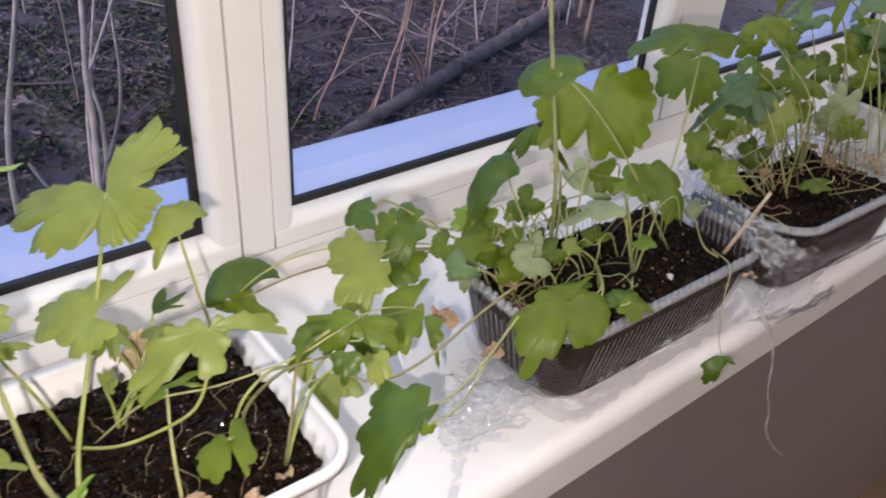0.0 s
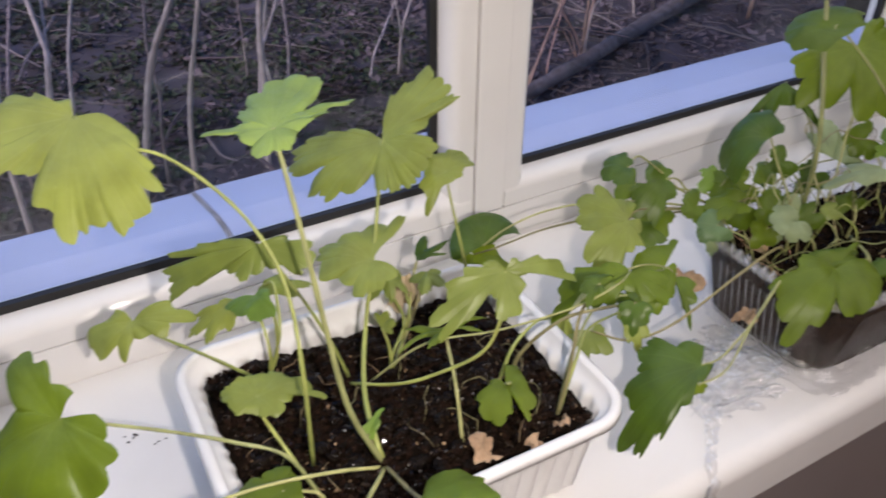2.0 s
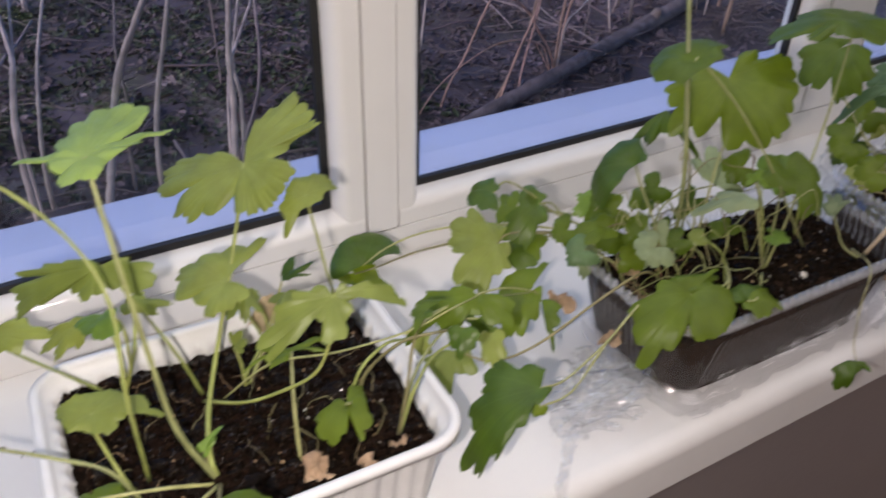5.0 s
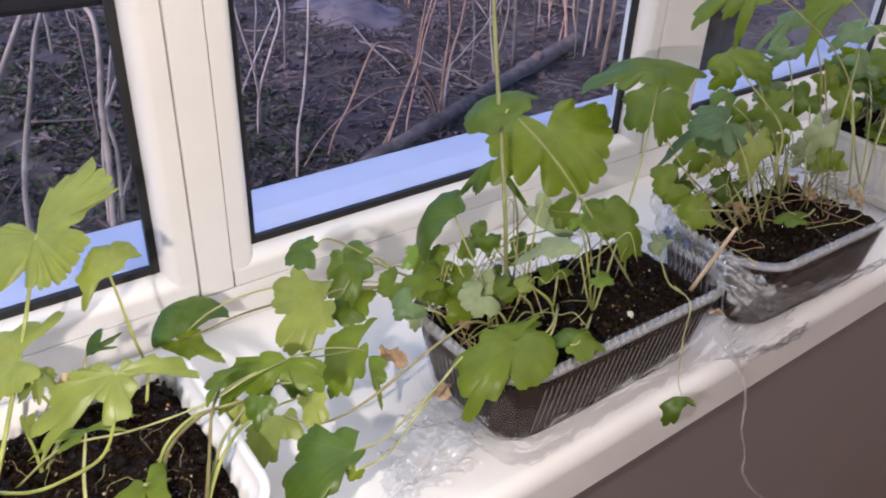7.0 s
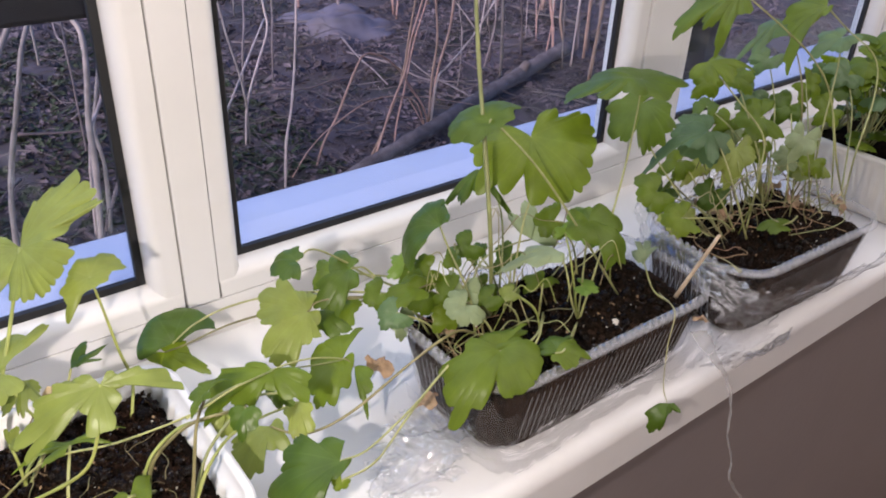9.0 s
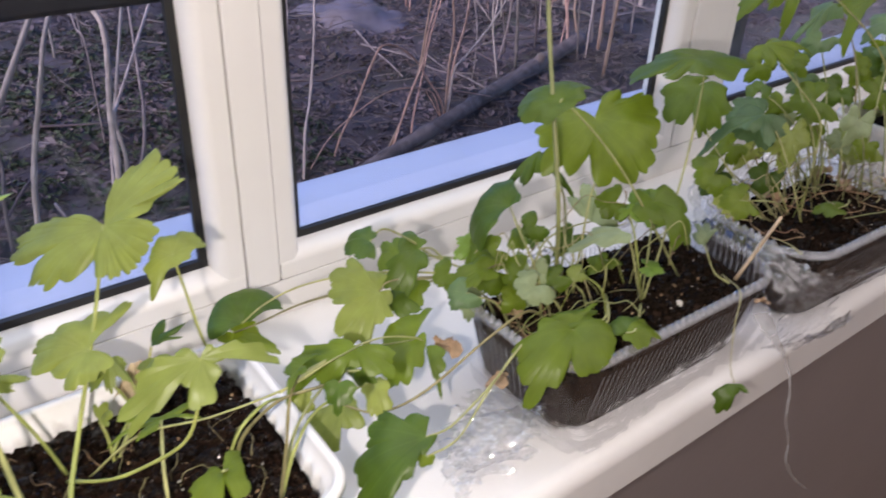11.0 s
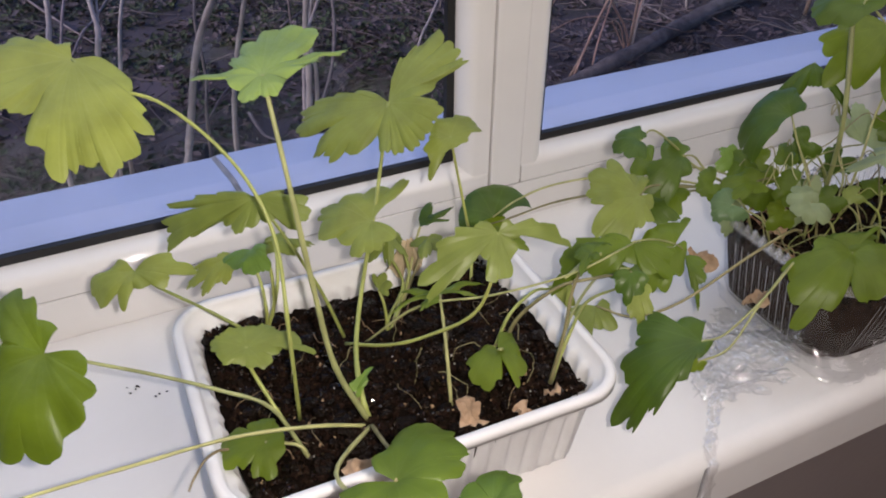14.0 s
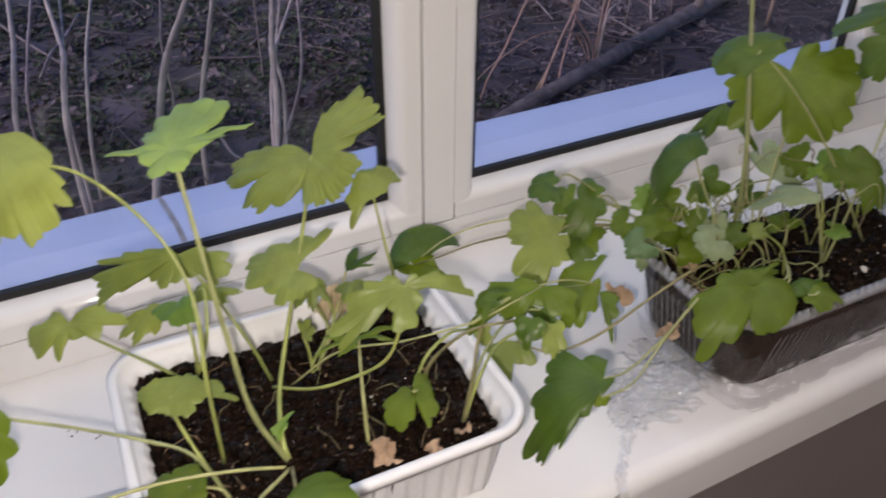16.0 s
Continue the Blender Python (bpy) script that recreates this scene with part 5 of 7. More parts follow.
p = thing("seedling_plant", "dense leafy seedling in the far ribbed clear box", "plant", (0.460, -0.190, 0.896), "seedlings in the trays")
stalk_leaf(p, mid, (0.428, -0.145, 1.058), [(0.020, 0.022, 0.011), (-0.021, 0.023, -0.011), (-0.045, -0.001, -0.032), (-0.026, -0.003, -0.012), (-0.009, -0.005, -0.005)], [(0.446, -0.157, 1.041), (0.467, -0.175, 1.020), (0.457, -0.188, 0.993), (0.430, -0.199, 0.950), (0.460, -0.190, 0.896)], 0.0008, 59, notch=0.74, arch=0.12)
stalk_leaf(p, teal, (0.491, -0.133, 1.022), [(0.012, -0.012, 0.002), (-0.018, -0.010, -0.006), (-0.033, 0.006, -0.008), (-0.010, 0.016, -0.000), (0.019, 0.007, 0.006)], [(0.480, -0.142, 0.999), (0.443, -0.162, 0.953), (0.429, -0.174, 0.896)], 0.0008, 60, notch=0.80, arch=0.15)
stalk_leaf(p, dark, (0.358, -0.105, 0.978), [(-0.021, 0.001, -0.011), (-0.007, 0.009, 0.001), (0.007, 0.009, 0.004), (0.008, -0.006, 0.001), (-0.012, -0.012, -0.010)], [(0.369, -0.122, 0.965), (0.375, -0.145, 0.943), (0.410, -0.143, 0.896)], 0.0008, 61, notch=0.75, arch=0.15)
stalk_leaf(p, teal, (0.329, -0.130, 0.972), [(0.001, 0.022, -0.001), (-0.051, 0.018, -0.014), (-0.025, -0.002, -0.006), (-0.017, -0.020, -0.013), (0.011, -0.013, -0.005)], [(0.333, -0.144, 0.957), (0.331, -0.163, 0.932), (0.339, -0.177, 0.896)], 0.0008, 62, notch=0.68, arch=0.12)
p = thing("seedling_plant", "dense leafy seedling in the far ribbed clear box", "plant", (0.385, -0.151, 0.896), "seedlings in the trays")
stalk_leaf(p, young, (0.350, -0.143, 0.958), [(-0.006, 0.012, 0.007), (-0.026, 0.002, -0.009), (-0.022, -0.015, -0.021), (0.012, -0.013, -0.006), (0.022, 0.000, 0.009)], [(0.343, -0.157, 0.941), (0.385, -0.151, 0.896)], 0.0008, 63, notch=0.71, arch=0.15)
stalk_leaf(p, mid, (0.319, -0.113, 0.925), [(0.003, -0.001, 0.008), (-0.029, -0.006, -0.012), (-0.033, -0.005, -0.022), (0.003, 0.002, -0.006), (0.024, 0.005, 0.011)], [(0.316, -0.128, 0.921), (0.317, -0.152, 0.911), (0.320, -0.175, 0.896)], 0.0008, 64, notch=0.75, arch=0.20)
stalk_leaf(p, young, (0.297, -0.140, 0.914), [(-0.005, 0.010, 0.006), (-0.020, 0.004, 0.000), (-0.017, -0.009, -0.008), (0.009, -0.011, -0.006), (0.019, -0.002, 0.001)], [(0.298, -0.151, 0.911), (0.320, -0.165, 0.896)], 0.0008, 65, notch=0.80, arch=0.12)
stalk_leaf(p, mid, (0.419, -0.120, 0.963), [(-0.001, -0.003, -0.003), (-0.020, -0.000, -0.009), (-0.017, 0.004, -0.004), (0.006, 0.003, 0.005), (0.017, -0.001, 0.007)], [(0.412, -0.141, 0.947), (0.390, -0.157, 0.923), (0.391, -0.155, 0.896)], 0.0008, 66, notch=0.75, arch=0.15)
stalk_leaf(p, mid, (0.358, -0.193, 0.910), [(0.014, -0.001, -0.001), (0.006, 0.008, 0.001), (-0.017, 0.010, 0.002), (-0.017, -0.001, 0.000), (-0.003, -0.008, -0.001)], [(0.364, -0.196, 0.913), (0.409, -0.178, 0.896)], 0.0008, 67, notch=0.80, arch=0.15)
p = thing("seedling_plant", "dense leafy seedling in the far ribbed clear box", "plant", (0.412, -0.144, 0.896), "seedlings in the trays")
stalk_leaf(p, mid, (0.375, -0.113, 1.004), [(0.007, 0.004, 0.008), (0.011, -0.012, 0.000), (0.003, -0.017, -0.010), (-0.009, -0.002, -0.008), (-0.008, 0.010, 0.001)], [(0.374, -0.130, 0.981), (0.371, -0.151, 0.951), (0.412, -0.144, 0.896)], 0.0008, 68, notch=0.75, arch=0.15)
stalk_leaf(p, mid, (0.375, -0.091, 0.993), [(0.004, 0.008, 0.011), (-0.012, 0.009, 0.002), (-0.018, -0.000, -0.010), (-0.001, -0.010, -0.011), (0.013, -0.007, -0.000)], [(0.371, -0.109, 0.965), (0.363, -0.139, 0.938), (0.403, -0.150, 0.896)], 0.0008, 69, notch=0.75, arch=0.15)
stalk_leaf(p, teal, (0.437, -0.103, 1.005), [(0.002, 0.008, 0.008), (-0.016, 0.009, -0.001), (-0.020, -0.000, -0.011), (0.001, -0.009, -0.007), (0.018, -0.009, 0.003)], [(0.429, -0.124, 0.968), (0.394, -0.151, 0.935), (0.405, -0.152, 0.896)], 0.0008, 70, notch=0.75, arch=0.15)
stalk_leaf(p, pale, (0.404, -0.167, 0.964), [(0.003, 0.008, 0.010), (-0.015, 0.006, -0.004), (-0.017, -0.004, -0.016), (-0.001, -0.011, -0.011), (0.015, -0.004, 0.006)], [(0.401, -0.179, 0.945), (0.427, -0.178, 0.896)], 0.0008, 71, notch=0.75, arch=0.15)
stalk_leaf(p, young, (0.350, -0.117, 0.933), [(0.004, 0.007, 0.005), (-0.014, 0.006, 0.001), (-0.023, -0.003, -0.007), (-0.001, -0.008, -0.005), (0.014, -0.005, 0.000)], [(0.340, -0.133, 0.921), (0.335, -0.164, 0.896)], 0.0008, 72, notch=0.75, arch=0.15)
p = thing("trailing_sprig", "thin drooping sprig with one small leaf hanging over the sill", "plant", (0.201, -0.200, 0.910), "seedlings in the trays")
stalk_leaf(p, dark, (0.156, -0.251, 0.874), [(-0.013, 0.005, -0.005), (-0.016, -0.004, -0.012), (-0.011, -0.007, -0.011), (-0.001, -0.004, -0.005), (0.004, -0.008, -0.004)], [(0.159, -0.244, 0.882), (0.170, -0.234, 0.901), (0.187, -0.223, 0.914), (0.201, -0.200, 0.910)], 0.00045, 73, stem=stalk_pale, notch=.6, arch=.2, tooth=.03, bays=(.9, .95, .9, .6))
p = thing("seedling_plant", "dense leafy seedling in the far ribbed clear box", "plant", (0.399, -0.136, 0.896), "seedlings in the trays")
stalk_leaf(p, mid, (0.379, -0.115, 0.966), [(0.004, 0.010, 0.008), (-0.017, 0.010, 0.002), (-0.021, -0.002, -0.007), (-0.000, -0.010, -0.007), (0.016, -0.007, -0.000)], [(0.367, -0.133, 0.950), (0.399, -0.136, 0.896)], 0.0008, 74, notch=0.73, arch=0.2)
stalk_leaf(p, teal, (0.428, -0.101, 0.977), [(0.007, 0.009, 0.011), (-0.014, 0.009, 0.004), (-0.022, -0.003, -0.009), (-0.004, -0.012, -0.013), (0.016, -0.007, -0.002)], [(0.410, -0.122, 0.951), (0.410, -0.143, 0.896)], 0.0008, 75, notch=0.73, arch=0.2)
stalk_leaf(p, dark, (0.459, -0.121, 0.965), [(0.006, 0.010, 0.011), (-0.018, 0.012, 0.005), (-0.023, -0.003, -0.010), (-0.002, -0.012, -0.012), (0.016, -0.008, -0.002)], [(0.432, -0.145, 0.944), (0.419, -0.161, 0.896)], 0.0008, 76, notch=0.73, arch=0.2)
stalk_leaf(p, mid, (0.475, -0.121, 0.982), [(0.008, 0.008, 0.012), (0.017, -0.004, 0.005), (0.008, -0.013, -0.009), (-0.012, -0.007, -0.013), (-0.014, 0.005, -0.002)], [(0.446, -0.149, 0.953), (0.432, -0.170, 0.896)], 0.0008, 77, notch=0.73, arch=0.2)
p = thing("seedling_plant", "dense leafy seedling in the far ribbed clear box", "plant", (0.384, -0.162, 0.896), "seedlings in the trays")
stalk_leaf(p, mid, (0.383, -0.142, 0.955), [(0.007, 0.010, 0.011), (-0.011, 0.009, 0.006), (-0.024, -0.003, -0.008), (-0.005, -0.012, -0.013), (0.012, -0.007, -0.004)], [(0.369, -0.158, 0.939), (0.384, -0.162, 0.896)], 0.0008, 78, notch=0.73, arch=0.2)
stalk_leaf(p, pale, (0.407, -0.157, 0.942), [(0.004, 0.009, 0.007), (-0.013, 0.006, 0.002), (-0.018, -0.005, -0.007), (-0.001, -0.010, -0.008), (0.014, -0.004, -0.000)], [(0.393, -0.170, 0.928), (0.408, -0.166, 0.896)], 0.0008, 79, notch=0.73, arch=0.2)
stalk_leaf(p, dark, (0.332, -0.144, 0.927), [(0.001, 0.008, 0.008), (-0.013, 0.009, 0.002), (-0.016, -0.002, -0.010), (0.001, -0.012, -0.011), (0.012, -0.007, -0.000)], [(0.330, -0.156, 0.919), (0.339, -0.167, 0.896)], 0.0008, 80, notch=0.78, arch=0.2)
stalk_leaf(p, mid, (0.338, -0.105, 0.936), [(0.017, 0.009, 0.007), (-0.002, 0.013, 0.005), (-0.025, 0.002, -0.005), (-0.017, -0.012, -0.008), (0.006, -0.012, -0.004)], [(0.334, -0.125, 0.925), (0.328, -0.159, 0.896)], 0.0008, 81, notch=0.73, arch=0.2)
stalk_leaf(p, dark, (0.307, -0.114, 0.920), [(0.005, 0.009, 0.007), (-0.009, 0.012, 0.001), (-0.017, -0.002, -0.010), (-0.004, -0.014, -0.009), (0.010, -0.010, 0.001)], [(0.309, -0.131, 0.909), (0.316, -0.162, 0.896)], 0.0008, 82, notch=0.73, arch=0.25)
p = thing("seedling_plant", "dense leafy seedling in the far ribbed clear box", "plant", (0.464, -0.177, 0.896), "seedlings in the trays")
stalk_leaf(p, mid, (0.486, -0.144, 0.963), [(0.008, 0.009, 0.012), (-0.014, 0.011, 0.008), (-0.022, -0.001, -0.007), (-0.006, -0.011, -0.013), (0.012, -0.007, -0.004)], [(0.470, -0.162, 0.942), (0.464, -0.177, 0.896)], 0.0008, 83, notch=0.73, arch=0.2)
stalk_leaf(p, teal, (0.516, -0.136, 0.986), [(0.007, 0.010, 0.011), (-0.017, 0.013, 0.008), (-0.022, 0.000, -0.005), (-0.003, -0.010, -0.010), (0.017, -0.010, -0.005)], [(0.497, -0.159, 0.956), (0.470, -0.182, 0.896)], 0.0008, 84, notch=0.73, arch=0.2)
stalk_leaf(p, mid, (0.424, -0.171, 0.941), [(0.003, 0.008, 0.009), (-0.011, 0.009, 0.003), (-0.014, -0.002, -0.009), (-0.001, -0.011, -0.012), (0.010, -0.006, -0.001)], [(0.421, -0.180, 0.925), (0.435, -0.184, 0.896)], 0.0008, 85, notch=0.73, arch=0.2)
stalk_leaf(p, dark, (0.511, -0.130, 0.980), [(0.017, 0.008, 0.011), (-0.004, 0.023, 0.011), (-0.021, 0.009, -0.004), (-0.013, -0.013, -0.012), (0.011, -0.022, -0.007)], [(0.475, -0.145, 0.942), (0.445, -0.150, 0.896)], 0.0008, 308, notch=0.82, arch=0.2, tooth=0.06)
stalk_leaf(p, pale, (0.371, -0.130, 0.950), [(0.014, 0.005, 0.012), (-0.003, 0.019, 0.011), (-0.019, 0.010, -0.004), (-0.010, -0.008, -0.011), (0.008, -0.017, -0.007)], [(0.381, -0.140, 0.928), (0.390, -0.140, 0.896)], 0.0008, 307, notch=0.82, arch=0.2, tooth=0.06)
stalk_leaf(p, young, (0.432, -0.160, 0.937), [(0.018, 0.001, 0.011), (0.004, 0.019, 0.009), (-0.017, 0.016, -0.004), (-0.018, -0.008, -0.013), (0.003, -0.024, -0.007)], [(0.428, -0.164, 0.922), (0.425, -0.160, 0.896)], 0.0008, 306, notch=0.82, arch=0.2, tooth=0.06)
stalk_leaf(p, mid, (0.381, -0.140, 0.976), [(0.017, 0.001, 0.012), (0.002, 0.017, 0.009), (-0.015, 0.013, -0.004), (-0.015, -0.007, -0.013), (0.004, -0.022, -0.008)], [(0.391, -0.150, 0.940), (0.400, -0.150, 0.896)], 0.0008, 305, notch=0.82, arch=0.2, tooth=0.06)
stalk_leaf(p, mid, (0.263, -0.165, 0.932), [(0.015, 0.005, 0.009), (-0.000, 0.014, 0.006), (-0.013, 0.008, -0.002), (-0.011, -0.008, -0.008), (0.005, -0.015, -0.005)], [(0.305, -0.169, 0.920), (0.340, -0.165, 0.896)], 0.0008, 304, notch=0.82, arch=0.2, tooth=0.06)
stalk_leaf(p, mid, (0.262, -0.140, 0.943), [(0.012, 0.008, 0.010), (-0.007, 0.015, 0.009), (-0.017, 0.003, -0.003), (-0.007, -0.011, -0.011), (0.010, -0.011, -0.005)], [(0.299, -0.155, 0.925), (0.330, -0.160, 0.896)], 0.0008, 303, notch=0.82, arch=0.2, tooth=0.06)
stalk_leaf(p, teal, (0.332, -0.125, 0.965), [(0.020, 0.008, 0.012), (0.003, 0.024, 0.013), (-0.018, 0.018, 0.002), (-0.024, -0.000, -0.009), (-0.011, -0.019, -0.014), (0.009, -0.020, -0.006)], [(0.347, -0.143, 0.935), (0.360, -0.150, 0.896)], 0.0008, 302, notch=0.82, arch=0.2, tooth=0.06)
p = thing("seedling_plant", "bushy lobed seedling rooted in the ribbed clear box", "plant", (0.096, -0.143, 0.896), "seedlings in the trays")
stalk_leaf(p, mid, (0.060, -0.152, 0.922), [(0.002, 0.008, 0.007), (-0.008, 0.006, 0.002), (-0.012, -0.003, -0.007), (0.000, -0.008, -0.007), (0.008, -0.004, -0.001)], [(0.068, -0.153, 0.919), (0.096, -0.143, 0.896)], 0.0008, 86, notch=0.78, arch=0.2)
stalk_leaf(p, mid, (0.109, -0.131, 0.913), [(0.003, 0.007, 0.004), (-0.010, 0.006, 0.004), (-0.016, -0.004, -0.001), (-0.001, -0.009, -0.005), (0.010, -0.004, -0.003)], [(0.102, -0.143, 0.909), (0.102, -0.146, 0.896)], 0.0008, 87, notch=0.78, arch=0.2)
stalk_leaf(p, dark, (0.140, -0.120, 0.921), [(0.003, 0.008, 0.006), (-0.010, 0.006, 0.004), (-0.018, -0.005, -0.004), (-0.001, -0.010, -0.007), (0.011, -0.005, -0.003)], [(0.122, -0.139, 0.917), (0.114, -0.144, 0.896)], 0.0008, 88, notch=0.78, arch=0.2)
stalk_leaf(p, mid, (0.140, -0.152, 0.918), [(0.002, 0.006, 0.002), (-0.012, 0.006, 0.003), (-0.017, -0.003, 0.000), (-0.000, -0.007, -0.003), (0.012, -0.005, -0.003)], [(0.129, -0.162, 0.914), (0.131, -0.160, 0.896)], 0.0008, 89, notch=0.78, arch=0.2)
stalk_leaf(p, bright, (0.062, -0.107, 0.934), [(0.003, 0.007, 0.004), (-0.009, 0.006, 0.004), (-0.016, -0.004, -0.001), (-0.001, -0.009, -0.006), (0.011, -0.005, -0.004)], [(0.071, -0.119, 0.928), (0.087, -0.140, 0.917), (0.102, -0.146, 0.896)], 0.0008, 90, notch=0.78, arch=0.2)
p = thing("seedling_plant", "bushy lobed seedling rooted in the ribbed clear box", "plant", (0.094, -0.115, 0.896), "seedlings in the trays")
stalk_leaf(p, mid, (0.028, -0.074, 0.922), [(0.008, 0.013, 0.004), (-0.004, 0.013, 0.003), (-0.017, -0.004, -0.003), (-0.008, -0.016, -0.005), (0.007, -0.012, -0.003)], [(0.042, -0.085, 0.921), (0.064, -0.105, 0.919), (0.094, -0.115, 0.896)], 0.0008, 91, notch=0.73, arch=0.2)
stalk_leaf(p, mid, (0.014, -0.107, 0.922), [(0.008, 0.014, 0.005), (-0.006, 0.013, -0.000), (-0.018, -0.006, -0.006), (-0.007, -0.018, -0.005), (0.008, -0.010, 0.001)], [(0.027, -0.115, 0.926), (0.051, -0.128, 0.924), (0.086, -0.126, 0.896)], 0.0008, 92, notch=0.73, arch=0.2)
stalk_leaf(p, mid, (0.168, -0.130, 0.943), [(0.010, 0.006, 0.009), (-0.002, 0.009, 0.007), (-0.012, 0.008, 0.002), (-0.013, -0.002, -0.007), (-0.003, -0.010, -0.009), (0.008, -0.010, -0.005)], [(0.179, -0.139, 0.925), (0.188, -0.140, 0.896)], 0.0008, 330, notch=0.86, arch=0.22, tooth=0.05)
stalk_leaf(p, bright, (0.182, -0.150, 0.944), [(0.010, 0.006, 0.008), (-0.006, 0.015, 0.008), (-0.017, 0.004, -0.003), (-0.007, -0.010, -0.010), (0.009, -0.012, -0.005)], [(0.192, -0.160, 0.926), (0.200, -0.160, 0.896)], 0.0008, 329, notch=0.86, arch=0.22, tooth=0.05)
stalk_leaf(p, mid, (0.066, -0.125, 0.937), [(0.006, 0.004, 0.006), (0.000, 0.009, 0.007), (-0.007, 0.008, 0.003), (-0.011, 0.003, -0.002), (-0.009, -0.004, -0.007), (-0.001, -0.009, -0.008), (0.006, -0.008, -0.004)], [(0.077, -0.135, 0.922), (0.086, -0.135, 0.896)], 0.0008, 328, notch=0.86, arch=0.22, tooth=0.05)
stalk_leaf(p, young, (0.099, -0.165, 0.930), [(0.005, 0.003, 0.003), (-0.000, 0.006, 0.003), (-0.006, 0.005, 0.001), (-0.007, -0.001, -0.003), (-0.002, -0.005, -0.003), (0.003, -0.006, -0.002)], [(0.110, -0.175, 0.919), (0.119, -0.175, 0.896)], 0.0008, 327, notch=0.86, arch=0.22, tooth=0.05)
stalk_leaf(p, mid, (0.087, -0.160, 0.929), [(0.007, 0.005, 0.004), (-0.002, 0.007, 0.003), (-0.010, 0.003, -0.002), (-0.005, -0.007, -0.005), (0.005, -0.007, -0.002)], [(0.098, -0.170, 0.919), (0.107, -0.170, 0.896)], 0.0008, 326, notch=0.86, arch=0.22, tooth=0.05)
stalk_leaf(p, pale, (0.062, -0.165, 0.934), [(0.007, 0.009, 0.005), (-0.002, 0.012, 0.005), (-0.010, 0.008, 0.002), (-0.013, -0.001, -0.002), (-0.009, -0.009, -0.005), (0.001, -0.013, -0.005), (0.010, -0.009, -0.003)], [(0.073, -0.175, 0.921), (0.082, -0.175, 0.896)], 0.0008, 325, notch=0.86, arch=0.22, tooth=0.05)
stalk_leaf(p, teal, (0.031, -0.140, 0.927), [(0.007, 0.004, 0.006), (-0.000, 0.009, 0.006), (-0.009, 0.007, 0.001), (-0.012, -0.001, -0.006), (-0.004, -0.007, -0.006), (0.006, -0.009, -0.004)], [(0.047, -0.150, 0.918), (0.060, -0.150, 0.896)], 0.0008, 324, notch=0.86, arch=0.22, tooth=0.05)
stalk_leaf(p, dark, (0.098, -0.125, 0.944), [(0.006, 0.007, 0.007), (-0.006, 0.007, 0.006), (-0.011, -0.001, -0.002), (-0.003, -0.007, -0.007), (0.009, -0.006, -0.004)], [(0.109, -0.135, 0.925), (0.118, -0.135, 0.896)], 0.0008, 323, notch=0.86, arch=0.22, tooth=0.05)
stalk_leaf(p, mid, (0.065, -0.150, 0.935), [(0.008, 0.006, 0.007), (-0.000, 0.009, 0.007), (-0.008, 0.007, 0.003), (-0.013, 0.002, -0.003), (-0.008, -0.005, -0.007), (-0.000, -0.009, -0.007), (0.007, -0.008, -0.004)], [(0.076, -0.160, 0.921), (0.085, -0.160, 0.896)], 0.0008, 322, notch=0.86, arch=0.22, tooth=0.05)
stalk_leaf(p, mid, (0.051, -0.135, 0.932), [(0.008, 0.010, 0.009), (-0.005, 0.009, 0.007), (-0.014, 0.004, 0.002), (-0.011, -0.005, -0.006), (-0.000, -0.012, -0.010), (0.012, -0.008, -0.005)], [(0.062, -0.145, 0.920), (0.071, -0.145, 0.896)], 0.0008, 321, notch=0.86, arch=0.22, tooth=0.05)
stalk_leaf(p, mid, (0.029, -0.125, 0.933), [(0.006, 0.007, 0.007), (-0.005, 0.007, 0.005), (-0.011, -0.000, -0.002), (-0.003, -0.008, -0.007), (0.007, -0.005, -0.003)], [(0.046, -0.135, 0.920), (0.060, -0.135, 0.896)], 0.0008, 320, notch=0.86, arch=0.22, tooth=0.05)


# ---- outdoors ----
GROUND = 0.09
bm = bmesh.new()
n = 120
rows = []
for j in range(n + 1):
    v = j / n
    y = 0.2 + 60 * v ** 3
    row = []
    for i in range(n + 1):
        u = 2 * i / n - 1
        x = 1.0 + 60 * math.copysign(abs(u) ** 3, u)
        near = max(0.0, 1 - y / 20)
        z = GROUND + 0.03 * y * near + near * (0.05 * noise.noise(Vector((x * 1.3, y * 1.3, 2))) + 0.035 * noise.noise(Vector((x * 6, y * 6, 4))))
        row.append(bm.verts.new((x, y, z)))
    rows.append(row)
for j in range(n):
    for i in range(n):
        bm.faces.new((rows[j][i], rows[j][i + 1], rows[j + 1][i + 1], rows[j + 1][i]))
solid("ground", bm, litter_mat, "dim woodland ground under dead leaves", "ground", kind="structure")


def ground_z(x, y):
    near = max(0.0, 1 - y / 20)
    return GROUND + 0.03 * y * near + near * (0.05 * noise.noise(Vector((x * 1.3, y * 1.3, 2))) + 0.035 * noise.noise(Vector((x * 6, y * 6, 4))))


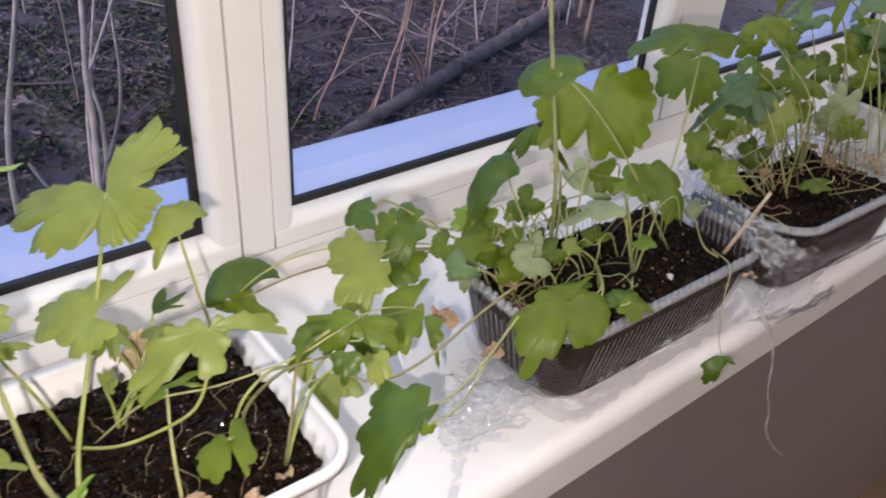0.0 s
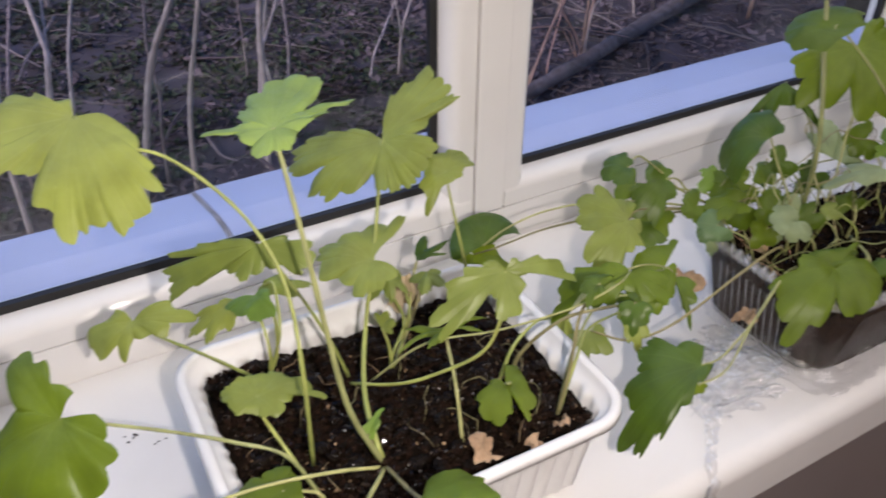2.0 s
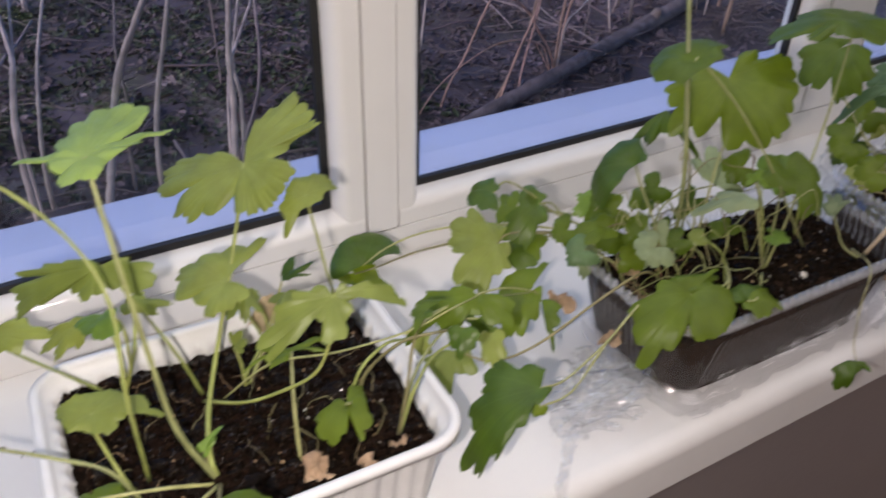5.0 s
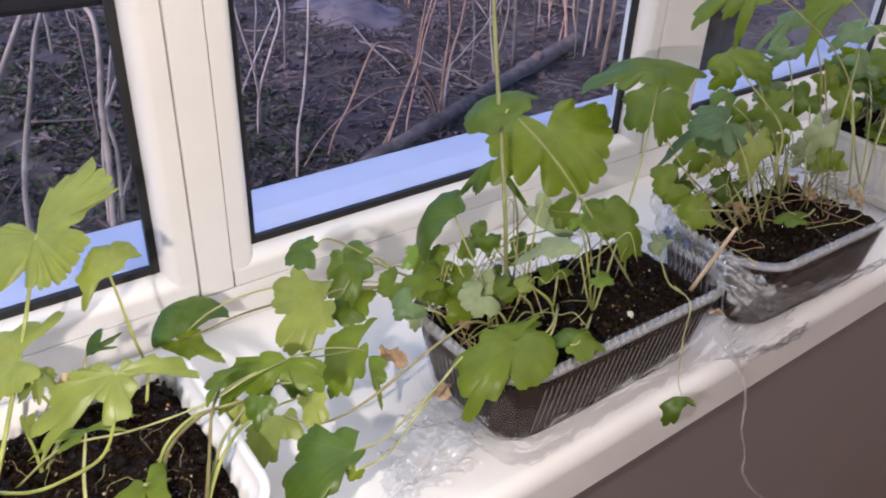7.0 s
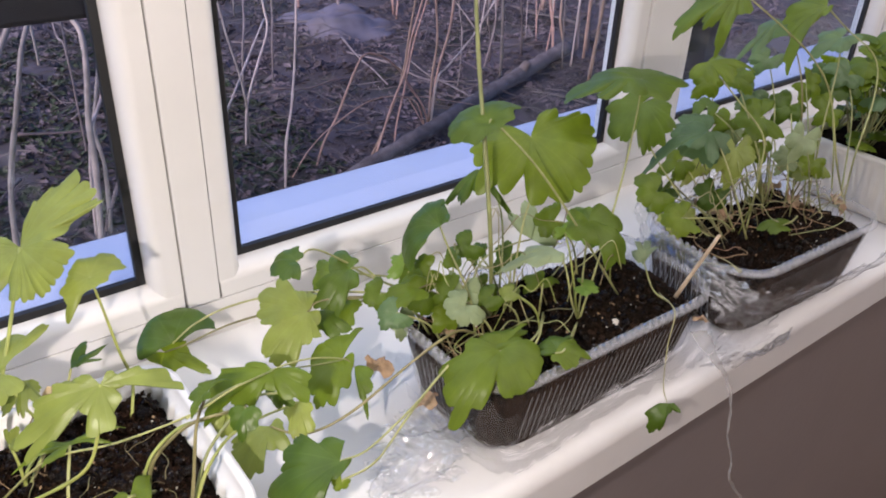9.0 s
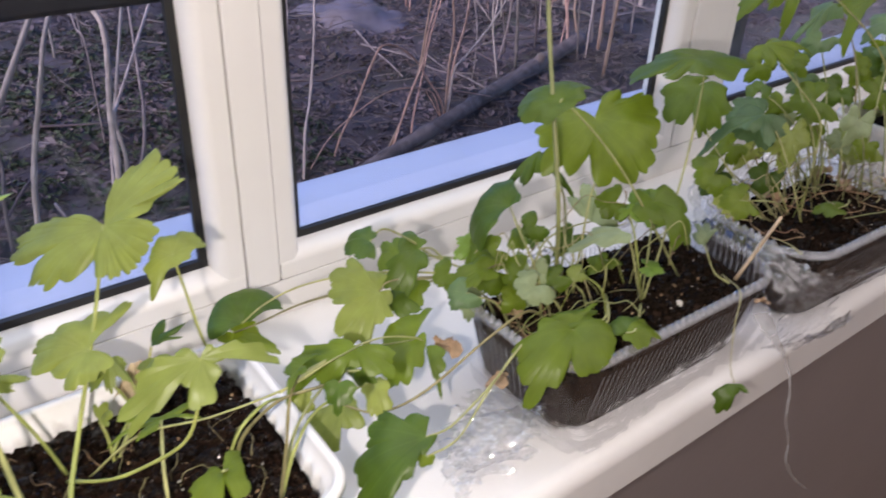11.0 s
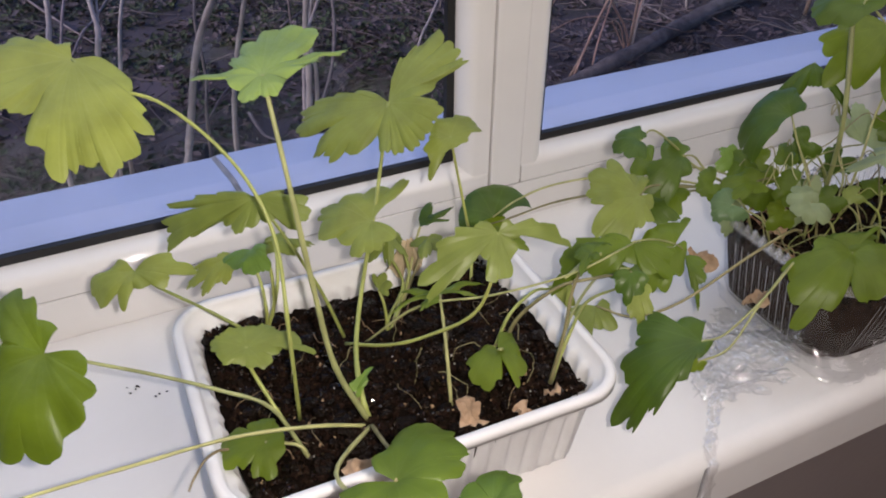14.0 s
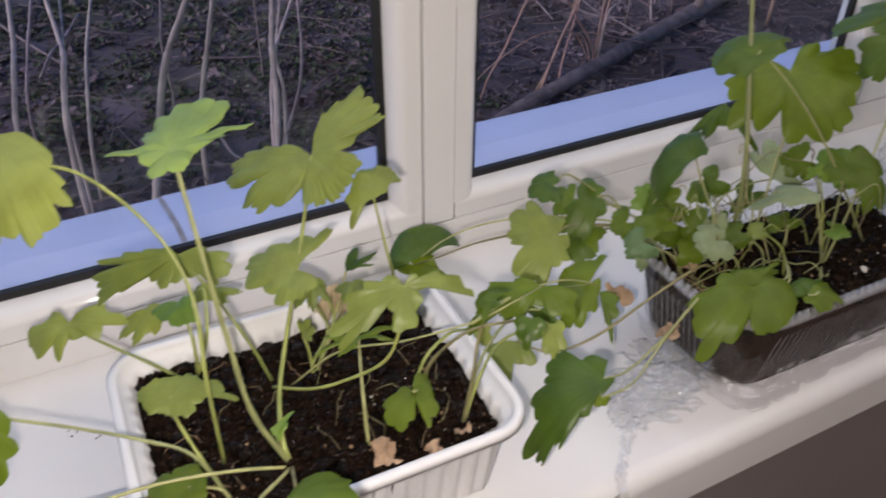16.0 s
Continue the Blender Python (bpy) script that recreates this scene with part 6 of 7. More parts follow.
def scatter(name, label, mat, count, size, x0, x1, y0, y1, seed):
    rnd = random.Random(seed)
    verts, faces = [], []
    for _ in range(count):
        x, y = rnd.uniform(x0, x1), rnd.uniform(y0, y1)
        r = size * rnd.uniform(0.5, 1.4)
        m = Matrix.Translation((x, y, ground_z(x, y) + r * 0.3)) @ Euler((rnd.uniform(-0.7, 0.7), rnd.uniform(-0.7, 0.7), rnd.uniform(0, 6.28))).to_matrix().to_4x4()
        k = len(verts)
        for px, py, pz in ((-1, 0, 0), (-0.3, -0.5, 0.16), (0.5, -0.38, 0.1), (1, 0, 0.22), (0.5, 0.4, 0.1), (-0.3, 0.5, 0.2), (0.1, 0, -0.1)):
            verts.append(m @ Vector((px * r, py * r, pz * r)))
        faces += [(k + a, k + (a + 1) % 6, k + 6) for a in range(6)]
    me = bpy.data.meshes.new(name)
    me.from_pydata(verts, [], faces)
    me.materials.append(mat)
    return tagged(new(name, me), label, "leaf litter", kind="stuff")


scatter("fallen_leaves", "curled grey-brown fallen leaves on the woodland ground", chip_mat, 62000, 0.012, -1.2, 4.2, 0.4, 5.0, 5)
scatter("fallen_leaves", "curled grey-brown fallen leaves on the woodland ground", chip_mat, 9000, 0.02, -1.5, 6.0, 1.0, 8.0, 15)
scatter("ground_weeds", "low dark green weeds among dead leaves", moss_mat, 9000, 0.014, -0.9, 1.0, 1.5, 3.2, 6)


def twig_litter(count, seed):
    """Thin dead twigs strewn over the ground, too many to count."""
    rnd = random.Random(seed)
    verts, faces = [], []
    for _ in range(count):
        x, y, a, l, r = rnd.uniform(-1.3, 4.5), rnd.uniform(0.6, 5.0), rnd.uniform(0, 6.28), rnd.uniform(0.05, 0.3), rnd.uniform(0.0008, 0.002)
        rise, bend, k = rnd.uniform(0, 0.12), rnd.uniform(-0.5, 0.5), len(verts)
        for q in (0, 0.35, 0.7, 1):
            px, py = x + math.cos(a + bend * q) * l * q, y + math.sin(a + bend * q) * l * q
            z = ground_z(px, py) + 0.015 + rise * q * (1.3 - q)
            for j in range(3):
                verts.append((px + r * math.cos(2.1 * j), py + r * 0.6 * math.sin(2.1 * j), z + r * math.sin(2.1 * j)))
        for m in range(3):
            for j in range(3):
                faces.append((k + 3 * m + j, k + 3 * m + (j + 1) % 3, k + 3 * m + 3 + (j + 1) % 3, k + 3 * m + 3 + j))
    me = bpy.data.meshes.new("twig_litter")
    me.from_pydata(verts, [], faces)
    me.materials.append(twig_grey)
    return tagged(new("twig_litter", me), "thin grey-brown dead twigs strewn over the ground", "twigs", kind="stuff")


twig_litter(3000, 12)


def shoot(name, label, points, r0, r1, mat, forks=()):
    """One bare shoot or sapling standing in the ground, with side twigs."""
    t = thing(name, label, "shrub", points[0], "bare shoots outdoors")
    bm = bmesh.new()
    tube(bm, smooth_path(points, 8), r0 * 0.64, r1 * 0.64, 7, 0.3)
    stem = part("stem", bm, mat, t)
    for fk in forks:
        bm = bmesh.new()
        tube(bm, smooth_path(fk, 4), r0 * 0.34, r1 * 0.4, 6)
        part("twig", bm, mat, stem)
    return t


rs = random.Random(77)


def upright(x, y, height, r, mat, lean=0.25, forks=2, label="thin bare upright shoot in the dim woodland"):
    z = ground_z(x, y) - 0.02
    lx, ly = rs.uniform(-lean, lean), rs.uniform(-lean, lean)
    pts = [(x + lx * k * k * height + rs.uniform(-0.02, 0.02), y + ly * k * k * height + rs.uniform(-0.02, 0.02), z + height * k) for k in (0, 0.25, 0.5, 0.75, 1)]
    side = []
    for _ in range(forks):
        k = rs.choice((1, 2, 3))
        p = Vector(pts[k])
        d = Vector((rs.uniform(-0.5, 0.5), rs.uniform(-0.5, 0.5), rs.uniform(0.4, 0.9))) * height * rs.uniform(0.15, 0.4)
        side.append([p, p + d * 0.5 + Vector((rs.uniform(-0.03, 0.03), 0, 0)), p + d])
    return shoot("bare_shoot", label, pts, r, r * 0.45, mat, side)


# saplings and the rust-brown thicket close to the house
shoot("bare_sapling", "pale bare sapling standing outside the window", [(0.038, 1.420, 0.100), (0.048, 1.420, 0.270), (0.083, 1.490, 0.373), (0.137, 1.560, 0.493), (0.186, 1.630, 0.597), (0.233, 1.700, 0.653), (0.348, 1.873, 0.793)], 0.0115, 0.0080, shoot_pale)
shoot("bare_sapling", "pale bare sapling standing outside the window", [(0.221, 1.420, 0.100), (0.230, 1.420, 0.172), (0.261, 1.476, 0.324), (0.281, 1.532, 0.434), (0.311, 1.588, 0.531), (0.328, 1.644, 0.612), (0.316, 1.700, 0.658), (0.273, 1.890, 0.814)], 0.0140, 0.0105, shoot_pale)
shoot("bare_sapling", "pale bare sapling standing outside the window", [(0.257, 1.460, 0.101), (0.266, 1.460, 0.164), (0.296, 1.525, 0.307), (0.303, 1.590, 0.378), (0.337, 1.655, 0.435), (0.373, 1.720, 0.494), (0.489, 1.925, 0.680)], 0.0100, 0.0060, shoot_pale)
shoot("bare_sapling", "pale bare sapling standing outside the window", [(-0.101, 1.380, 0.099), (-0.094, 1.380, 0.158), (-0.068, 1.434, 0.221), (-0.037, 1.488, 0.294), (-0.007, 1.542, 0.369), (0.035, 1.596, 0.441), (0.094, 1.650, 0.513), (0.313, 1.851, 0.780)], 0.0165, 0.0125, shoot_pale)
shoot("bare_sapling", "pale bare sapling standing outside the window", [(0.224, 1.450, 0.100), (0.232, 1.450, 0.218), (0.258, 1.508, 0.319), (0.291, 1.565, 0.398), (0.326, 1.623, 0.415), (0.376, 1.680, 0.463), (0.599, 1.935, 0.676)], 0.0080, 0.0060, shoot_pale)
shoot("bare_sapling", "pale bare sapling standing outside the window", [(-0.251, 1.400, 0.099), (-0.244, 1.400, 0.348), (-0.221, 1.470, 0.455), (-0.205, 1.540, 0.491), (-0.204, 1.610, 0.513), (-0.205, 1.680, 0.547), (-0.214, 2.040, 0.722)], 0.0120, 0.0080, shoot_pale)
shoot("bare_shoot", "thin pale bare shoot outside the window", [(-0.237, 1.450, 0.100), (-0.231, 1.450, 0.400), (-0.211, 1.533, 0.457), (-0.193, 1.617, 0.509), (-0.181, 1.700, 0.538), (-0.141, 1.982, 0.634)], 0.0060, 0.0040, shoot_pale)
shoot("bare_sapling", "pale bare sapling standing outside the window", [(-0.350, 1.400, 0.099), (-0.342, 1.400, 0.371), (-0.315, 1.493, 0.482), (-0.301, 1.587, 0.510), (-0.290, 1.680, 0.560), (-0.249, 2.031, 0.748)], 0.0110, 0.0080, shoot_pale)
shoot("bare_shoot", "thin pale bare shoot outside the window", [(-0.319, 1.600, 0.104), (-0.311, 1.600, 0.345), (-0.282, 1.750, 0.422), (-0.245, 1.900, 0.489), (-0.179, 2.168, 0.607)], 0.0070, 0.0050, shoot_grey)
shoot("bare_shoot", "thin pale bare shoot outside the window", [(-0.210, 1.500, 0.102), (-0.201, 1.500, 0.262), (-0.170, 1.633, 0.364), (-0.142, 1.767, 0.413), (-0.103, 1.900, 0.468), (0.004, 2.257, 0.614)], 0.0090, 0.0060, shoot_pale)
shoot("bare_shoot", "thin pale bare shoot outside the window", [(-0.013, 1.500, 0.102), (-0.004, 1.500, 0.259), (0.025, 1.600, 0.317), (0.036, 1.700, 0.415), (0.064, 1.800, 0.472), (0.135, 2.053, 0.617)], 0.0080, 0.0050, shoot_grey)
shoot("bare_shoot", "thin pale bare shoot outside the window", [(0.253, 1.500, 0.102), (0.278, 1.500, 0.183), (0.362, 1.600, 0.272), (0.412, 1.700, 0.352), (0.444, 1.800, 0.417), (0.520, 2.044, 0.574)], 0.0090, 0.0060, shoot_grey)
shoot("bare_shoot", "thin pale bare shoot outside the window", [(0.682, 1.800, 0.109), (0.698, 1.800, 0.129), (0.752, 1.867, 0.200), (0.821, 1.933, 0.245), (0.890, 2.000, 0.292), (1.084, 2.186, 0.424)], 0.0070, 0.0050, shoot_pale)
shoot("bare_shoot", "thin pale bare shoot outside the window", [(0.369, 2.000, 0.114), (0.368, 2.000, 0.453), (0.363, 2.050, 0.497), (0.366, 2.100, 0.553), (0.373, 2.234, 0.701)], 0.0050, 0.0040, shoot_grey)
shoot("arching_cane", "rust-brown dry cane in the tangled thicket", [(1.077, 1.500, 0.102), (1.100, 1.500, 0.151), (1.176, 1.520, 0.298), (1.238, 1.540, 0.387), (1.274, 1.560, 0.480), (1.330, 1.580, 0.591), (1.464, 1.627, 0.855)], 0.0060, 0.0048, shoot_rust)
shoot("arching_cane", "rust-brown dry cane in the tangled thicket", [(1.057, 1.500, 0.102), (1.079, 1.500, 0.143), (1.153, 1.525, 0.228), (1.232, 1.550, 0.362), (1.277, 1.575, 0.487), (1.317, 1.600, 0.588), (1.424, 1.667, 0.860)], 0.0065, 0.0050, shoot_rust)
shoot("arching_cane", "rust-brown dry cane in the tangled thicket", [(1.200, 1.550, 0.103), (1.206, 1.550, 0.139), (1.229, 1.568, 0.210), (1.274, 1.585, 0.332), (1.315, 1.602, 0.451), (1.377, 1.620, 0.577), (1.510, 1.657, 0.844)], 0.0050, 0.0040, shoot_rust)
shoot("arching_cane", "rust-brown dry cane in the tangled thicket", [(1.374, 1.600, 0.104), (1.381, 1.600, 0.154), (1.402, 1.613, 0.313), (1.430, 1.627, 0.441), (1.429, 1.640, 0.567), (1.427, 1.671, 0.866)], 0.0075, 0.0055, shoot_rust)
shoot("arching_cane", "rust-brown dry cane in the tangled thicket", [(1.350, 1.600, 0.104), (1.363, 1.600, 0.131), (1.405, 1.615, 0.210), (1.441, 1.630, 0.340), (1.492, 1.645, 0.452), (1.521, 1.660, 0.553), (1.601, 1.702, 0.839)], 0.0085, 0.0065, shoot_rust)
shoot("arching_cane", "rust-brown dry cane in the tangled thicket", [(1.386, 1.600, 0.104), (1.395, 1.600, 0.178), (1.424, 1.610, 0.313), (1.479, 1.620, 0.349), (1.591, 1.630, 0.436), (1.673, 1.640, 0.522), (1.879, 1.665, 0.739)], 0.0065, 0.0045, shoot_pale)
shoot("arching_cane", "rust-brown dry cane in the tangled thicket", [(1.393, 1.600, 0.104), (1.383, 1.600, 0.160), (1.351, 1.595, 0.240), (1.296, 1.590, 0.314), (1.259, 1.585, 0.370), (1.202, 1.580, 0.422), (1.149, 1.575, 0.451), (1.102, 1.570, 0.452), (1.064, 1.565, 0.403), (1.000, 1.560, 0.284), (0.944, 1.555, 0.203), (0.905, 1.550, 0.105)], 0.0065, 0.0055, shoot_rust)
shoot("arching_cane", "rust-brown dry cane in the tangled thicket", [(1.374, 1.600, 0.104), (1.356, 1.600, 0.192), (1.297, 1.584, 0.276), (1.138, 1.568, 0.308), (0.982, 1.552, 0.261), (0.889, 1.536, 0.211), (0.816, 1.520, 0.140)], 0.0045, 0.0030, shoot_rust)
shoot("arching_cane", "rust-brown dry cane in the tangled thicket", [(1.374, 1.600, 0.104), (1.365, 1.600, 0.157), (1.336, 1.605, 0.214), (1.316, 1.610, 0.270), (1.466, 1.615, 0.228), (1.604, 1.620, 0.183)], 0.0032, 0.0025, shoot_rust)
shoot("bare_shoot", "thin pale bare shoot outside the window", [(0.781, 1.500, 0.102), (0.795, 1.500, 0.269), (0.839, 1.540, 0.357), (0.882, 1.580, 0.509), (0.913, 1.620, 0.629), (0.984, 1.712, 0.906)], 0.0070, 0.0050, shoot_pale)
shoot("bare_shoot", "thin pale bare shoot outside the window", [(0.801, 1.800, 0.109), (0.819, 1.800, 0.277), (0.879, 1.833, 0.386), (0.938, 1.867, 0.483), (0.945, 1.900, 0.565), (0.968, 2.013, 0.842)], 0.0070, 0.0050, shoot_pale)
shoot("bare_shoot", "thin pale bare shoot outside the window", [(0.816, 1.800, 0.109), (0.816, 1.800, 0.277), (0.816, 1.833, 0.373), (0.805, 1.867, 0.468), (0.796, 1.900, 0.581), (0.775, 1.984, 0.869)], 0.0060, 0.0050, shoot_pale)
shoot("bare_shoot", "thin pale bare shoot outside the window", [(1.033, 2.300, 0.121), (1.044, 2.300, 0.283), (1.080, 2.350, 0.360), (1.108, 2.400, 0.438), (1.195, 2.554, 0.681)], 0.0070, 0.0050, shoot_grey)
shoot("bare_shoot", "thin pale bare shoot outside the window", [(1.157, 2.300, 0.121), (1.166, 2.300, 0.306), (1.197, 2.350, 0.358), (1.223, 2.400, 0.425), (1.312, 2.571, 0.656)], 0.0060, 0.0050, shoot_grey)
shoot("bare_shoot", "thin pale bare shoot outside the window", [(1.747, 1.900, 0.112), (1.759, 1.900, 0.210), (1.803, 1.950, 0.320), (1.826, 2.000, 0.403), (1.895, 2.150, 0.654)], 0.0050, 0.0040, shoot_grey)
# upright rods drawn for the vertical streaks across and beside the log
shoot("bare_shoot", "upright stem-like streak beside the fallen log", [(1.976, 1.900, 0.106), (1.993, 1.925, 0.285), (2.004, 1.950, 0.436), (2.030, 2.007, 0.780)], 0.0120, 0.0096, shoot_grey)
shoot("bare_shoot", "upright stem-like streak beside the fallen log", [(2.225, 2.050, 0.091), (2.244, 2.075, 0.243), (2.245, 2.100, 0.376), (2.250, 2.164, 0.720)], 0.0070, 0.0056, shoot_umber)
shoot("bare_shoot", "upright stem-like streak beside the fallen log", [(2.398, 2.150, 0.118), (2.407, 2.150, 0.169), (2.435, 2.200, 0.334), (2.492, 2.300, 0.664)], 0.0060, 0.0048, shoot_rust)
shoot("bare_shoot", "upright stem-like streak beside the fallen log", [(2.273, 1.900, 0.102), (2.279, 1.925, 0.275), (2.268, 1.950, 0.406), (2.239, 2.015, 0.749)], 0.0110, 0.0088, shoot_rust)
shoot("bare_shoot", "upright stem-like streak beside the fallen log", [(2.437, 2.000, 0.114), (2.434, 2.000, 0.171), (2.422, 2.025, 0.279), (2.442, 2.050, 0.365), (2.515, 2.145, 0.694)], 0.0090, 0.0072, shoot_rust)
shoot("bare_shoot", "upright stem-like streak beside the fallen log", [(2.471, 1.950, 0.113), (2.474, 1.950, 0.145), (2.484, 1.975, 0.283), (2.502, 2.000, 0.369), (2.574, 2.095, 0.699)], 0.0080, 0.0064, shoot_grey)
shoot("bare_shoot", "upright stem-like streak beside the fallen log", [(2.494, 1.900, -0.011), (2.505, 1.925, 0.213), (2.516, 1.950, 0.379), (2.541, 2.002, 0.724)], 0.0130, 0.0104, shoot_umber)
shoot("bare_shoot", "upright stem-like streak beside the fallen log", [(2.604, 1.950, 0.058), (2.629, 1.975, 0.232), (2.645, 2.000, 0.354), (2.689, 2.070, 0.694)], 0.0150, 0.0120, shoot_grey)
shoot("bare_shoot", "upright stem-like streak beside the fallen log", [(2.031, 2.050, 0.091), (2.069, 2.075, 0.189), (2.069, 2.100, 0.306), (2.068, 2.173, 0.649)], 0.0060, 0.0048, shoot_umber)

# grey shoots further off
for i in range(62):
    x, y = rs.uniform(-1.4, 5.0), rs.uniform(2.6, 5.4)
    upright(x, y, rs.uniform(1.2, 2.6), rs.uniform(0.005, 0.016), rs.choice((shoot_grey, shoot_grey, shoot_pale, shoot_rust)), 0.2, 1)
for i in range(26):
    x, y = rs.uniform(2.0, 4.2), rs.uniform(1.6, 3.6)
    upright(x, y, rs.uniform(1.2, 2.4), rs.uniform(0.006, 0.018), rs.choice((shoot_grey, shoot_rust, shoot_pale)), 0.15, 1)

# pale close-set stems at the thicket's edge
for i in range(20):
    y = rs.uniform(2.4, 3.6)
    x = 0.94 * y + rs.uniform(-0.15, 0.75)
    upright(x, y, rs.uniform(1.0, 2.0), rs.uniform(0.008, 0.022), rs.choice((shoot_pale, shoot_rust, shoot_rust)), 0.08, 0)

# thin dry stems crowding round the canes
for i in range(20):
    y = rs.uniform(1.8, 2.8)
    x = 0.95 * y + rs.uniform(-0.1, 0.85)
    upright(x, y, rs.uniform(0.8, 1.7), rs.uniform(0.003, 0.008), rs.choice((shoot_rust, shoot_umber, shoot_grey, shoot_pale)), 0.22, 1, "thin dry stem in the tangled thicket")

# fallen twigs lying about
for i in range(60):
    x, y = rs.uniform(-1.0, 3.5), rs.uniform(1.0, 4.0)
    a, l = rs.uniform(0, 6.28), rs.uniform(0.15, 0.6)
    p = [(x + math.cos(a) * l * k, y + math.sin(a) * l * k, ground_z(x + math.cos(a) * l * k, y + math.sin(a) * l * k) + 0.02) for k in (0, 0.4, 0.7, 1)]
    bm = bmesh.new()
    tube(bm, smooth_path(p, 3), 0.005, 0.003, 5)
    solid("fallen_twig", bm, rs.choice((shoot_grey, shoot_umber)), "thin dry twig lying on dead leaves", "twig", "fallen twigs")

# the fallen log
bm = bmesh.new()
tube(bm, smooth_path([(0.83, 1.355, 0.15), (1.035, 1.43, 0.165), (1.351, 1.55, 0.168), (1.682, 1.68, 0.175), (2.107, 1.83, 0.19), (2.36, 1.915, 0.2)], 8), 0.021, 0.03, 14, 0.16)
tube(bm, smooth_path([(1.98, 1.785, 0.19), (1.995, 1.775, 0.222), (2.0, 1.772, 0.236)], 4), 0.026, 0.014, 9, 0.2)
solid("fallen_log", bm, bark_mat, "dark grey fallen log lying across the ground", "log")

# a dark horizontal bar before the saplings; its two posts are added unseen
beam = thing("dark_bar", "dark horizontal bar on added unseen posts outside the window", "beam", (0, 1.34, 0.745))
bm = bmesh.new()
box(bm, -2.6, 2.6, 1.26, 1.42, 0.745, 0.95, 0.012)
part("beam", bm, bar_dark, beam, smooth=False)
for x in (-2.5, 2.5):
    bm = bmesh.new()
    box(bm, x - 0.07, x + 0.07, 1.275, 1.405, 0.02, 0.744, 0.008)
    part("post", bm, bar_dark, beam, smooth=False)

# a last heap of old snow
bm = bmesh.new()
rows = []
for j in range(19):
    row = []
    for i in range(25):
        u, v = 2 * i / 24 - 1, 2 * j / 18 - 1
        x, y = 1.74 + 0.28 * u, 2.78 + 0.36 * v
        h = 0.1 * max(0.0, 1 - u * u - v * v) ** 0.6 * (0.7 + 0.6 * noise.noise(Vector((x * 7, y * 7, 1)))) - 0.03
        row.append(bm.verts.new((x, y, ground_z(x, y) + h)))
    rows.append(row)
for j in range(18):
    for i in range(24):
        bm.faces.new((rows[j][i], rows[j][i + 1], rows[j + 1][i + 1], rows[j + 1][i]))
solid("snow_heap", bm, old_snow, "low heap of dirty old snow on the ground", "snow")


# ---- tangled stems, dry leaves, film and other small things ----
rt = random.Random(31)


def in_box(b, L, W, turn, u, v, z):
    c, s = math.cos(radians(turn)), math.sin(radians(turn))
    x, y = u * L / 2, v * W / 2
    return Vector((b[0] + c * x - s * y, b[1] + s * x + c * y, SILL + z))


def tangle(b, turn, count, u0, u1, label, mats=(runner_brown, stalk_brown, stalk_green, stalk_pale, stalk_pale, stalk_fresh), low=1.0):
    """Thin bare runners that loop and cross over the soil of a box."""
    for i in range(count):
        u, v = rt.uniform(u0, u1), rt.uniform(-0.3, 0.9)
        a, turn_by, step = rt.uniform(0, 6.28), rt.uniform(-0.5, 0.5), rt.uniform(0.006, 0.014)
        h, n = rt.uniform(0.01, 0.06) * low, rt.choice((6, 7, 8, 9))
        x, y, p = u, v, []
        for k in range(n):
            f = k / (n - 1)
            p.append(in_box(b, 0.185, 0.1, turn, max(-0.95, min(0.95, x)), max(-0.85, min(0.95, y)), 0.046 + h * 3.2 * f * (1 - 0.72 * f) * rt.uniform(0.8, 1.1)))
            a += turn_by + rt.uniform(-0.35, 0.35)
            x += math.cos(a) * step / 0.0925
            y += math.sin(a) * step / 0.05
        bm = bmesh.new()
        tube(bm, smooth_path(p, 5), 0.00042, 0.00028, 6)
        solid("runner_stem", bm, rt.choice(mats), label, "stem", "runner stems")


tangle(BOX_A, -1, 26, -0.95, 0.25, "thin tangled runner stem looping over the soil")
tangle(BOX_B, -2, 26, -0.9, 0.7, "thin tangled runner stem looping over the soil")
tangle(BOX_A, -1, 9, -0.95, -0.65, "dry reddish-brown dead stem on the soil", (red_root, red_root, root_mat), 0.35)
tangle(BOX_B, -2, 9, -0.5, 0.1, "dry reddish-brown dead stem on the soil", (red_root, root_mat), 0.35)
tangle(BOX_B, -2, 8, 0.5, 0.8, "dry reddish-brown dead stem on the soil", (red_root, root_mat), 0.35)


